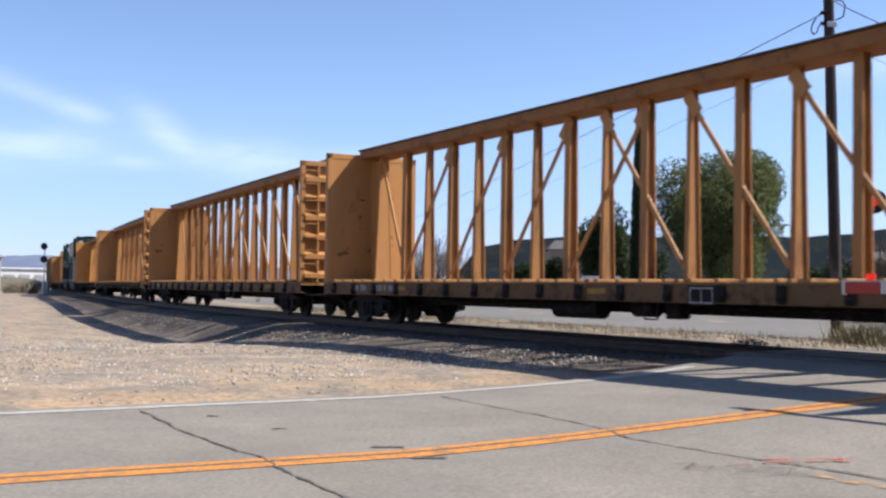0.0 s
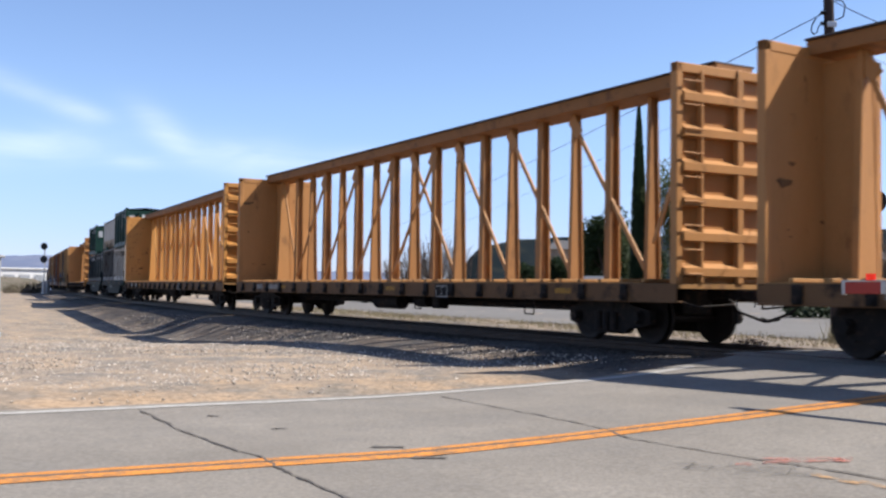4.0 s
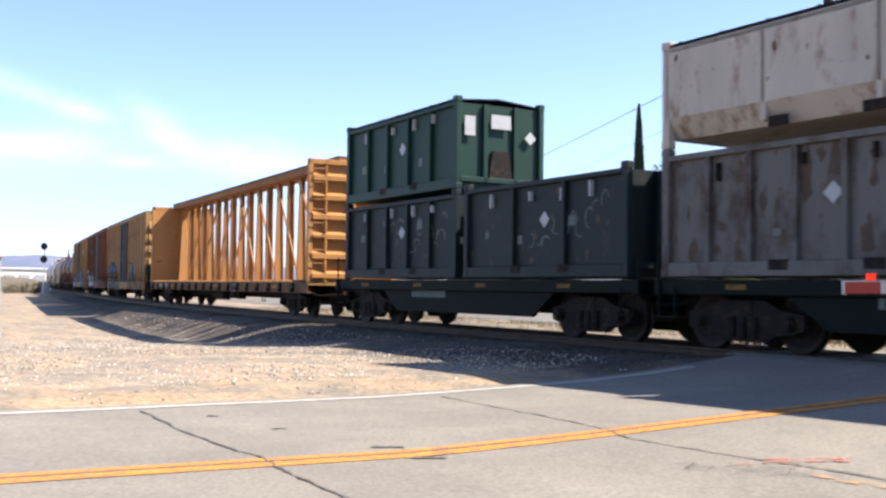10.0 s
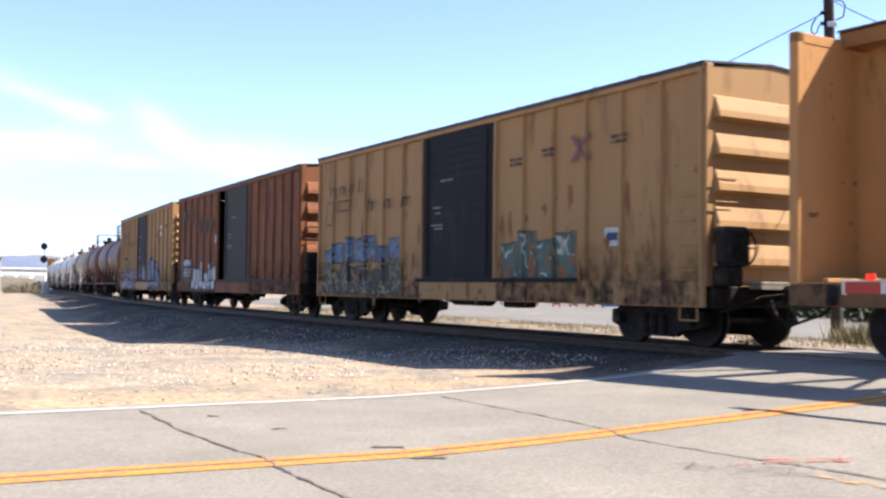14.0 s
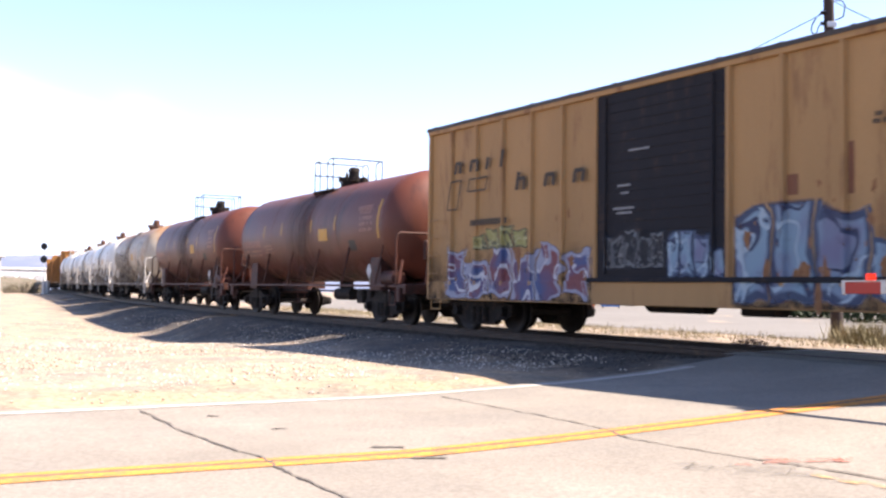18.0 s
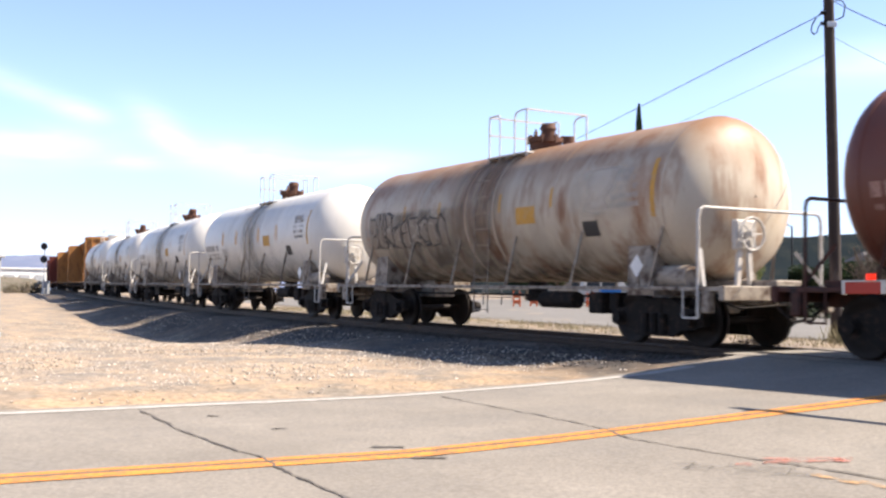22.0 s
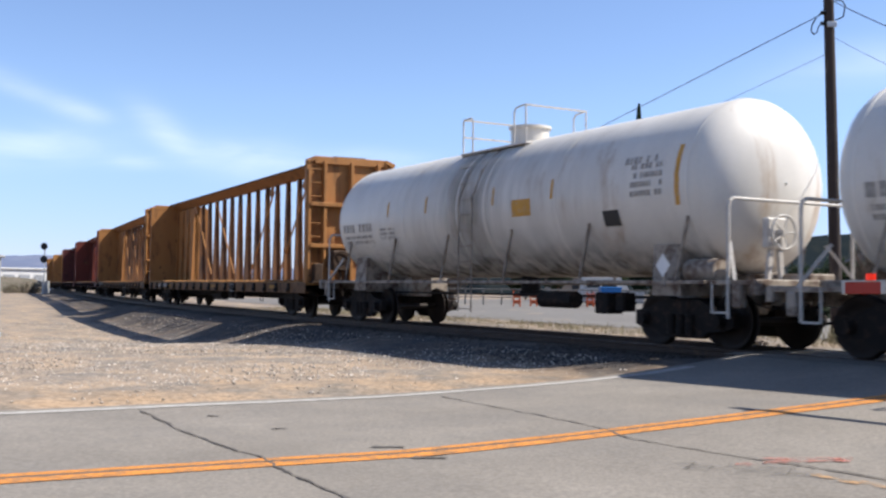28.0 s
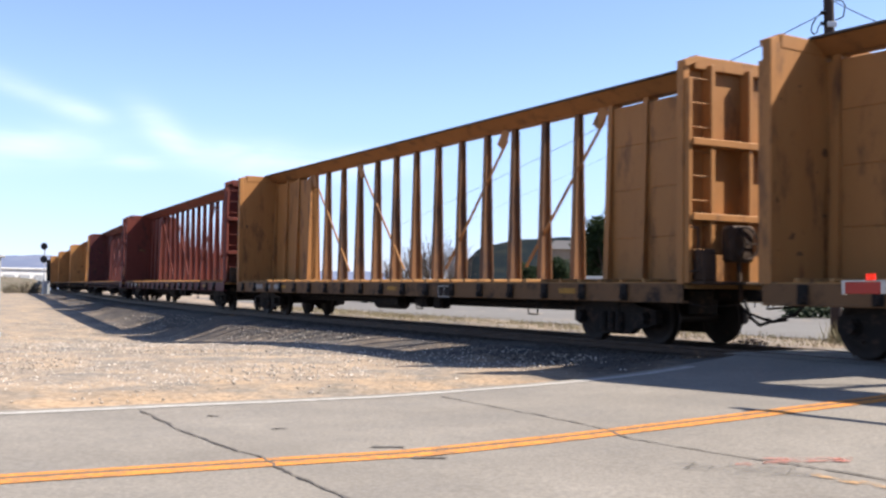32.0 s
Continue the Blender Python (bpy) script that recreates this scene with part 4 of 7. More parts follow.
def run_stain(name, colour, cover, across=5.0, rough=0.55):
    """Dirt run down a tank's side: dense in the middle, thinning out to both sides in streaks."""
    ma, b = thin_paint(name, rough)
    n, l, maths, ramp, speckle, blend, place = node_kit(ma)
    tc, sep = n.new("ShaderNodeTexCoord"), n.new("ShaderNodeSeparateXYZ")
    l.new(tc.outputs["Generated"], sep.inputs[0])
    gx, gz_ = sep.outputs[0], sep.outputs[2]
    streaks = speckle(place(maths("MULTIPLY", gx, across), maths("MULTIPLY", gz_, 0.9), 3.1), 2.2, 5.0, 0.6)
    side = ramp(maths("ABSOLUTE", maths("SUBTRACT", gx, 0.5)), 0.5, 0.08)
    ends = maths("MULTIPLY", ramp(gz_, 0.0, 0.35), ramp(gz_, 1.0, 0.9))
    b.inputs["Base Color"].default_value = (*colour, 1)
    l.new(maths("MULTIPLY", maths("MULTIPLY", side, ends), ramp(streaks.outputs[0], 0.30, 0.66, cover * 0.25, cover)), b.inputs["Alpha"])
    return ma


def thrown_grime(name, colour, cover):
    """Road dirt, thickest at the foot and broken up above, with thin runs from higher up."""
    ma, b = thin_paint(name, 0.8)
    n, l, maths, ramp, speckle, blend, place = node_kit(ma)
    tc, sep, at = n.new("ShaderNodeTexCoord"), n.new("ShaderNodeSeparateXYZ"), n.new("ShaderNodeSeparateXYZ")
    l.new(tc.outputs["Generated"], sep.inputs[0])
    l.new(tc.outputs["Object"], at.inputs[0])
    runs = speckle(place(maths("MULTIPLY", at.outputs[0], 3.0), maths("MULTIPLY", at.outputs[2], 0.35), 1.7), 2.0, 5.0, 0.65)
    blot = speckle(tc.outputs["Object"], 2.6, 6.0, 0.65)
    low = maths("POWER", ramp(sep.outputs[2], 1.0, 0.0), 1.5)
    dirt = maths("ADD", maths("MULTIPLY", ramp(runs.outputs[0], 0.42, 0.72), 0.55), maths("MULTIPLY", ramp(blot.outputs[0], 0.38, 0.66), 0.75))
    b.inputs["Base Color"].default_value = (*colour, 1)
    l.new(maths("MINIMUM", maths("MULTIPLY", maths("MULTIPLY", low, dirt), cover), 0.85), b.inputs["Alpha"])
    return ma


def paint_sheet(car, name, wall, x0, x1, z0, z1, ma, label, lift=0.003):
    """A film of paint that follows the wall over its ribs and sill."""
    W, sill, ribs = wall
    xs = [x0, x1]
    for x, a, o in ribs:
        xs += [x - a, x - a * 0.55, x + a * 0.55, x + a]
    xs = sorted(x for x in xs if x0 <= x <= x1)
    zs = [z for z in (z0, sill, sill + 0.004, z1) if z0 <= z <= z1]

    def out(x, z):
        if z <= sill:
            return 0.062
        for rx, a, o in ribs:
            if abs(x - rx) <= a + 1e-6:
                return o * min(1.0, max(0.0, (a - abs(x - rx)) / (a * 0.45)))
        return 0.0

    g, k = Geo(), len(zs)
    for x in xs:
        for z in zs:
            g.v.append((x, -W - out(x, z) - lift, z))
    for i in range(len(xs) - 1):
        for j in range(k - 1):
            g.f.append((i * k + j, (i + 1) * k + j, (i + 1) * k + j + 1, i * k + j + 1))
            g.s.append(False)
    return part(name, g, ma, car, label)


def rust_patches(car, x0, x1, z0, z1, y, count, seed, size=0.12, ma=None, label="chipped and bleeding rust", low=2.2):
    """Chips and blooms of rust, ragged in outline, each flat on the wall."""
    rng, g = random.Random(seed), Geo()
    for i in range(count):
        cx, cz = rng.uniform(x0, x1), z0 + (z1 - z0) * rng.random() ** low
        r, n = 0.012 + size * rng.random() ** 4, 10
        tall = rng.uniform(0.8, 3.5)
        pts = [(cx + math.cos(j * math.tau / n) * r * rng.uniform(0.35, 1.2), y - 0.00005 * i, cz + math.sin(j * math.tau / n) * r * tall * rng.uniform(0.35, 1.2)) for j in range(n)]
        g.add(pts, [list(range(n))])
    part("rust_patch", g, ma or RUST_PATCH, car, label, "stuff")


def logo_strokes(g, xs, z0, h, t, y):
    """A worn emblem: a row of plain leaning shapes, each two stems under a bar."""
    for i, (x, w, k) in enumerate(xs):
        lean = h * k * 0.22
        top = z0 + h * k
        g.beam((x, y, z0), (x + lean, y, top), 0.004, t)
        if w:
            low = z0 + min(h * k, h * 0.62)
            g.beam((x + lean * 0.62, y - 0.0005, low), (x + w + lean * 0.62, y - 0.0005, low), 0.004, t * 0.8)
            g.beam((x + w, y, z0), (x + w + lean * 0.5, y, low), 0.004, t)


def frame_mark(g, x, z, w, h, t, y):
    """The hollow leaning outline under the emblem."""
    k = h * 0.25
    c = [(x, z), (x + w, z), (x + w + k, z + h), (x + k, z + h)]
    for (a, b), (e, f) in zip(c, c[1:] + c[:1]):
        g.beam((a, y, b), (e, y, f), 0.004, t)


def emblem(car, x, z, y, tall, t, ma, label):
    """Two rows of leaning shapes over a hollow outline; tall: their height against the usual."""
    w = 0.7 + 0.3 * tall
    for row, up in ((((0.0, 0.2, 0.62), (0.62, 0.25, 0.62), (1.25, 0.0, 0.7), (1.78, 0.0, 1.0)), 0.0), (((2.35, 0.24, 1.0), (3.3, 0.26, 0.62), (4.2, 0.26, 0.62)), 0.45 + 0.07 * tall)):
        for a, b, k in row:
            g = Geo()
            logo_strokes(g, [(x + a, b * w, k)], z - up, 0.36 * tall, t, y)
            part("faded_logo", g, ma, car, label)
    for a, b, c, d in ((x - 0.32, z - 0.78, 0.42, 0.62), (x + 0.52, z - 0.42, 0.7, 0.26)):
        g = Geo()
        frame_mark(g, a, b, c, d, 0.032, y - 0.001)
        part("faded_logo", g, ma, car, label)


def graffiti_line(car, x0, x1, z0, z1, y, ma, rng):
    """Thin scrawled strokes of spray paint."""
    g = Geo()
    x = x0
    while x < x1:
        a, span, m = rng.uniform(0, 6.28), rng.uniform(2, 4.5), 12
        rx, rz, t = rng.uniform(0.08, 0.2), rng.uniform(0.1, 0.22), rng.uniform(0.008, 0.018)
        az = rng.uniform(z0, z1)
        pts, faces = [], []
        for q in range(m + 1):
            b = a + span * q / m
            for f in (t, -t):
                pts.append((x + math.cos(b) * (rx + f), y - 0.0002 * len(g.f) / 12, az + math.sin(b) * (rz + f)))
            if q:
                faces.append((2 * q - 2, 2 * q - 1, 2 * q + 1, 2 * q))
        g.add(pts, faces)
        x += rng.uniform(0.12, 0.3)
    part("spray_scrawl", g, ma, car, "thin pale scrawl of spray paint", "stuff")


LOW_GRIME = thrown_grime("thrown_grime", (0.045, 0.026, 0.016), 1.0)
GREY_STEP = material("worn_grey_step", (0.20, 0.17, 0.14), 0.7, spots=(0.08, 0.06, 0.05), amount=0.4, scale=4)


def end_scuffs(car, x, e, count, seed, name="scuffs"):
    """Ragged dents, scrapes and chips on the bulkhead's inner face."""
    rng, g = random.Random(seed), Geo()
    for i in range(count):
        cy, cz, r, n = rng.uniform(-1.28, 1.28), rng.uniform(1.25, 4.35), 0.012 + 0.085 * rng.random() ** 3, 9
        wide, lean = rng.choice((0.35, 0.8, 1.6, 2.4)), rng.uniform(-0.5, 0.5)
        pts = []
        for j in range(n):
            a, q = j * math.tau / n, r * rng.uniform(0.4, 1.2)
            pts.append((x - e * (0.0012 + 0.0001 * i), cy + math.cos(a) * q * wide + lean * math.sin(a) * q, cz + math.sin(a) * q))
        g.add(pts, [list(range(n))[::-e]])
    part(name, g, SILL, car, "dark scrapes and chips in the paint", "stuff")


def box_car(front, rear, ma, door_ma, end_ribs, door, label, seed, leaf=None):
    """door: the edges of the doorway, from the car's middle towards the front; leaf: those of the sliding door, where it stands open."""
    car = thing("boxcar", label, "freight car", "cars of the train")
    rng = random.Random(seed)
    L, W, Z0, Z1 = (front - rear) / 2, 1.46, 1.02, 4.575
    leaf = leaf or door
    ribs = []
    for y in (-1, 1):
        part("side_wall", Geo().box(-L, door[0], y * (W - 0.05), y * W, Z0, Z1), ma, car)
        part("side_wall", Geo().box(door[1], L, y * (W - 0.05), y * W, Z0, Z1), ma, car)
        lf = leaf if y < 0 else door
        part("door_frame", Geo().box(lf[0], door[1], y * (W - 0.08), y * (W - 0.05), Z0, Z1), ma, car)
    part("floor", Geo().box(-L + 0.02, L - 0.02, -W + 0.05, W - 0.05, Z0, Z0 + 0.08), BLACK_STEEL, car)
    part("brake_housing", Geo().box(L + 0.10, L + 0.42, -W + 0.04, -0.86, 1.34, 1.96, 0.07).box(L + 0.06, L + 0.36, -W + 0.08, -0.98, 1.02, 1.34, 0.04), BLACK_STEEL, car, "grimy black brake housing")
    hub = Vector((L + 0.47, -1.12, 1.62))
    g = Geo().tube([hub + Vector((0, math.cos(k * math.tau / 20) * 0.28, math.sin(k * math.tau / 20) * 0.28)) for k in range(21)], 0.018, 6)
    for k in range(5):
        g.cyl(hub, hub + Vector((0, math.cos(k * 1.2566) * 0.28, math.sin(k * 1.2566) * 0.28)), 0.012, 6)
    g.cyl(hub - Vector((0.06, 0, 0)), hub + Vector((0.03, 0, 0)), 0.05, 10)
    part("brake_wheel", g, BLACK_STEEL, car)
    part("crossover_step", Geo().box(L + 0.05, L + 0.36, -0.80, W - 0.05, 1.05, 1.10, 0.01).box(L + 0.30, L + 0.36, -0.80, W - 0.05, 0.98, 1.05), GREY_STEP, car, "worn grey crossover step")
    part("end_sill", Geo().box(L, L + 0.12, -W + 0.06, W - 0.06, 0.68, 1.02, 0.02), BLACK_STEEL, car)
    part("uncoupling_lever", Geo().tube([(L + 0.30, -W, 0.62), (L + 0.30, -W + 0.3, 0.66), (L + 0.30, -0.55, 0.86), (L + 0.46, -0.2, 0.9)], 0.016, 6), BLACK_STEEL, car)
    part("air_hose", Geo().tube([(L + 0.32, -0.36, 0.80), (L + 0.48, -0.38, 0.52), (L + 0.66, -0.36, 0.40), (L + 0.86, -0.30, 0.47)], 0.026, 8), BLACK_STEEL, car)
    for y in (-1, 1):
        g = Geo()
        g.box(-L - 0.01, L + 0.01, y * (W - 0.02), y * (W + 0.07), Z1 - 0.14, Z1, 0.012)
        g.box(-L - 0.01, L + 0.01, y * (W - 0.02), y * (W + 0.06), Z0 - 0.34, Z0 + 0.08, 0.012)
        part("side_sill", g, ma, car)
        g = Geo().box(door[0] - 0.2, door[1] + (door[1] - door[0]) * 0.9, y * (W + 0.06), y * (W + 0.10), Z0 + 0.06, Z0 + 0.14, 0.008)
        part("door_track", g, door_ma, car)
        for a, b in ((-L, door[0]), (door[1], L)):
            n = 6
            for k in range(n + 1):
                x = a + (b - a) * k / n
                x = min(max(x, -L + 0.07), L - 0.07)
                if y < 0:
                    ribs.append((x, 0.06, 0.072))
                g = Geo()
                foot = [(x - 0.06, y * W, Z0), (x + 0.06, y * W, Z0), (x + 0.033, y * (W + 0.072), Z0), (x - 0.033, y * (W + 0.072), Z0)][::-y]
                g.hexa(foot, [(a_, b_, Z1 - 0.13) for a_, b_, c_ in foot])
                part("side_post", g, ma, car)
        lf = leaf if y < 0 else door
        d = Geo()
        d.box(lf[0] + 0.02, lf[1] - 0.02, y * (W - 0.04), y * (W + 0.035), Z0 + 0.10, Z1 - 0.14, 0.01)
        dr = part("door", d, door_ma, car, "dark sliding door")
        g = Geo()
        for k in range(18):
            z = Z0 + 0.24 + k * 0.176
            g.box(lf[0] + 0.06, lf[1] - 0.06, y * (W + 0.034), y * (W + 0.046), z, z + 0.035)
        for x in (lf[0] + 0.3, lf[1] - 0.3):
            g.cyl((x, y * (W + 0.07), Z0 + 0.2), (x, y * (W + 0.07), Z1 - 0.2), 0.02, 6)
        part("door_rib", g, door_ma, dr)
    g = Geo()
    mid = (leaf[0] + leaf[1]) / 2
    for x, z, w in ((mid - 0.7, 3.35, 0.55), (mid - 1.0, 2.75, 0.35), (mid - 0.9, 2.62, 0.2), (mid - 1.1, 2.35, 0.55), (mid - 1.0, 2.27, 0.4)):
        bars(g, x, z, w, 0.07, 1, -W - 0.048, rng, 0.97)
    part("door_stencil", g, SCRAWL_DOOR, car, "small worn pale stencils on the door", "stuff")
    # ends pressed into horizontal ribs
    for e in (-1, 1):
        g = Geo()
        g.box(e * (L - 0.06), e * L, -W + 0.02, W - 0.02, Z0, Z1 - 0.05)
        g.add([(e * (L - x), y, z) for x in (0.06, 0.0) for y, z in ((-W + 0.02, Z1 - 0.05), (W - 0.02, Z1 - 0.05), (0, Z1 + 0.10))], [(0, 1, 2), (3, 5, 4), (0, 2, 5, 3), (1, 4, 5, 2)])
        en = part("end_wall", g, ma, car)
        h = (Z1 - Z0 - 0.62) / end_ribs
        for k in range(end_ribs):
            z = Z0 + 0.12 + k * h
            g = Geo()
            p, q = W - 0.12, W - 0.16
            g.add([(e * (L + o), y, z + h * u) for y, r in ((-1, 0), (1, 0)) for o, u, y in ((0.0, 0.30, y * p), (0.15, 0.40, y * q), (0.135, 0.58, y * q), (0.06, 0.93, y * q), (0.0, 1.0, y * p))],
                  [f[::e] for f in ((0, 1, 6, 5), (1, 2, 7, 6), (2, 3, 8, 7), (3, 4, 9, 8), (0, 4, 3, 2, 1), (5, 6, 7, 8, 9))])
            part("end_rib", g, ma, en)
        for y in (-1, 1):
            part("corner_post", Geo().box(e * (L - 0.02), e * (L + 0.05), y * (W - 0.12), y * (W + 0.03), Z0, Z1, 0.01), ma, en)
        for k in range(5):
            z = Z0 + 0.2 + k * 0.38
            part("end_rung", Geo().cyl((e * (L + 0.13), -W + 0.1, z), (e * (L + 0.13), -W + 0.55, z), 0.012, 6), ma, en)
    g = Geo()
    for y in (-1, 1):
        lo = [(-L - 0.03, 0, Z1 + 0.10), (L + 0.03, 0, Z1 + 0.10), (L + 0.03, y * (W + 0.08), Z1 - 0.01), (-L - 0.03, y * (W + 0.08), Z1 - 0.01)]
        g.hexa(lo[::y], [(a, b, c + 0.035) for a, b, c in lo][::y])
    for k in range(13):
        x = -L + 0.3 + k * (2 * L - 0.6) / 12
        for y in (-1, 1):
            g.beam((x, 0.0, Z1 + 0.135), (x, y * (W + 0.06), Z1 + 0.028), 0.09, 0.03)
    for y in (-1, 1):
        g.box(-L - 0.03, L + 0.03, y * (W + 0.05), y * (W + 0.085), Z1 - 0.05, Z1 + 0.012)
    part("roof", g, ROOF, car)
    part("centre_sill", Geo().box(-L + 0.3, L - 0.3, -0.32, 0.32, 0.72, Z0, 0.02), BLACK_STEEL, car)
    part("air_tank", Geo().cyl((-0.9, -0.9, 0.75), (0.5, -0.9, 0.75), 0.20, 12), BLACK_STEEL, car)
    part("brake_valve", Geo().box(1.3, 2.0, -1.1, -0.7, 0.55, 0.95, 0.04), BLACK_STEEL, car)
    for x in (-L * 0.6, L * 0.6, 0):
        part("crossbearer", Geo().box(x - 0.06, x + 0.06, -W + 0.1, W - 0.1, 0.8, Z0), BLACK_STEEL, car)
    for e in (-1, 1):
        g = Geo()
        x = e * (L - 0.35)
        g.tube([(x - 0.2, -W - 0.03, Z0 - 0.1), (x - 0.2, -W - 0.03, Z0 - 0.55), (x + 0.2, -W - 0.03, Z0 - 0.55), (x + 0.2, -W - 0.03, Z0 - 0.1)], 0.016, 6)
        part("stirrup", g, ma, car)
        for k in range(4):
            z = Z0 + 0.25 + k * 0.4
            part("grab_iron", Geo().cyl((x - 0.22, -W - 0.11, z), (x + 0.22, -W - 0.11, z), 0.013, 6), ma, car)
    trucks(car, L - 1.6)
    couplers(car, L, reach=0.6)
    register(car, front, rear, 1.6)
    for a, b in ((-L + 0.08, door[0] - 0.08), (door[1] + 0.08, L - 0.08)):
        paint_sheet(car, "grime", (W, Z0 + 0.08, ribs), a, b, 0.70, 2.25, LOW_GRIME, "brown grime thrown up along the foot of the wall", 0.0012)
    return car, L, W, rng, (W, Z0 + 0.08, ribs)


def decal(car, name, ma, x0, x1, z0, z1, y, d=0.006):
    return part(name, Geo().box(x0, x1, y, y - d, z0, z1), ma, car)


def tank_car(centre, half, body, frame_ma, valve, railing, label, seed, low_dome=False, R=1.445, ZC=2.545, deck=0.0, hx=0.0, wide=0.0):
    car = thing("tank_car", label, "tank car", "cars of the train")
    rng = random.Random(seed)
    reach = half + 0.57
    rail_ma = RAIL_WHITE if frame_ma is FRAME_WHITE else frame_ma
    m = pose(0, 0, ZC)
    rows = [(-half, 0.02)]
    e = 0.72
    for k in range(1, 9):
        a = k / 8 * math.pi / 2
        rows.append((-half + e * (1 - math.cos(a)), R * math.sin(a)))
    rows += [(x, R) for x in (-half * 0.5, -0.6, 0.6, half * 0.5)]
    rows += [(-x, q) for x, q in rows[:9][::-1]]
    g = Geo().lathe(rows, 56, m)
    g.f = [f[::-1] for f in g.f]
    shell = part("tank_shell", g, body, car)
    for x in (-half + e, -half * 0.42, -0.55, 0.55, half * 0.42, half - e):
        g = Geo().lathe([(x - 0.03, R - 0.002), (x - 0.02, R + 0.008), (x + 0.02, R + 0.008), (x + 0.03, R - 0.002)], 56, m)
        g.f = [f[::-1] for f in g.f]
        part("weld_band", g, body, shell)
    # manway, valves and the platform round them
    zt = ZC + R
    g = Geo()
    cx = hx + 0.12
    if low_dome:
        g.cyl((cx, 0, zt - 0.1), (cx, 0, zt + 0.30), 0.42, 20)
        g.cyl((cx, 0, zt + 0.30), (cx, 0, zt + 0.36), 0.48, 20)
    else:
        g.cyl((cx, 0, zt - 0.1), (cx, 0, zt + 0.14), 0.34, 20)
        g.cyl((cx, 0, zt + 0.14), (cx, 0, zt + 0.24), 0.41, 20)
        g.cyl((cx + 0.05, 0.05, zt + 0.24), (cx + 0.05, 0.05, zt + 0.44), 0.16, 14)
        g.cyl((cx + 0.05, 0.05, zt + 0.44), (cx + 0.05, 0.05, zt + 0.56), 0.19, 14, 0.15)
        g.cyl((cx - 0.28, -0.05, zt + 0.2), (cx - 0.28, -0.05, zt + 0.48), 0.09, 10, 0.02)
        g.cyl((cx + 0.85, 0, zt - 0.05), (cx + 0.85, 0, zt + 0.18), 0.12, 12)
    for k in range(8):
        a = k * math.tau / 8
        g.box(cx + 0.39 * math.cos(a) - 0.03, cx + 0.39 * math.cos(a) + 0.03, 0.39 * math.sin(a) - 0.03, 0.39 * math.sin(a) + 0.03, zt + 0.12, zt + 0.29)
    part("manway", g, valve, car, "bolted manway cover with valves")
    xr, xf, yy, foot, top = hx - 0.88 - wide, hx + 0.56 + wide, 0.80, zt - 0.24, zt + 0.76 - wide * 0.2
    g = Geo()
    for y in (-1, 1):
        g.box(xr - 0.05, xf + 0.06, y * (yy - 0.36), y * (yy + 0.04), foot + 0.06, foot + 0.10, 0.008)
        for x in (xr, xr + 0.7, xf):
            g.beam((x, y * yy, foot + 0.06), (x, y * (yy - 0.06), foot - 0.1), 0.05, 0.05)
    part("platform", g, railing, car)
    for y in (-yy, yy):
        # a round-topped hoop at each corner, open between them
        part("railing_hoop", Geo().tube([(xr, y, foot), (xr, y, top - 0.05), (xr + 0.06, y, top), (xr + 0.36, y, top), (xr + 0.42, y, top - 0.06), (xr + 0.42, y, foot)], 0.019, 6), railing, car)
        part("railing_hoop", Geo().tube([(xf - 0.44, y, foot), (xf - 0.44, y, top - 0.10), (xf - 0.38, y, top - 0.03), (xf - 0.20, y, top), (xf, y, top), (xf, y, foot)], 0.019, 6), railing, car)
    for x, z in ((xr, top), (xf, top), (xr, top - 0.4)):
        part("cross_rail", Geo().beam((x, -yy, z), (x, yy, z), 0.036, 0.036), railing, car)
    g = Geo()
    y = -R - 0.05
    for x in (hx - 0.36, hx + 0.18):
        g.tube([(x, -yy, foot + 0.06), (x, -R * 0.86, ZC + R * 0.53), (x, y, ZC + 0.2), (x, y, 0.43)], 0.015, 6)
    for k in range(10):
        z = 0.5 + k * 0.34
        g.cyl((hx - 0.36, y, z), (hx + 0.18, y, z), 0.010, 6)
    part("side_ladder", g, frame_ma, car)
    # stub sills, bolsters, end platforms and handrails
    zd = 1.01 + deck
    for s in (-1, 1):
        g = Geo()
        g.box(s * (half - 2.6), s * (reach + 0.15), -0.30, 0.30, 0.72, zd + 0.12, 0.02)
        part("stub_sill", g, frame_ma, car)
        g = Geo()
        g.hexa([(s * (half - 1.8), -1.25, 0.86), (s * (half - 1.1), -1.25, 0.86), (s * (half - 1.1), 1.25, 0.86), (s * (half - 1.8), 1.25, 0.86)][::s],
               [(s * (half - 1.8), -1.22, 1.72), (s * (half - 1.2), -1.22, 1.72), (s * (half - 1.2), 1.22, 1.72), (s * (half - 1.8), 1.22, 1.72)][::s])
        part("bolster", g, frame_ma, car)
        g = Geo()
        g.box(s * (half - 0.35), s * (reach + 0.15), -1.45, 1.45, zd - 0.07, zd, 0.01)
        g.box(s * (reach + 0.05), s * (reach + 0.17), -1.48, 1.48, zd - 0.22, zd + 0.02, 0.015)
        for y in (-1, 1):
            g.box(s * (half + 0.22), s * (half + 0.40), y * 1.30, y * 1.47, zd - 0.42, zd - 0.05, 0.03)
        part("end_platform", g, frame_ma, car)
        # a tall round-cornered rail across the car's end
        x, top = s * (half + 0.14), 2.29 + deck
        g = Geo().tube([(x, -1.44, 0.52), (x, -1.44, top - 0.14), (x, -1.41, top - 0.05), (x, -1.33, top), (x, 1.33, top), (x, 1.41, top - 0.05), (x, 1.44, top - 0.14), (x, 1.44, 0.52)], 0.028, 8)
        part("end_handrail", g, rail_ma, car)
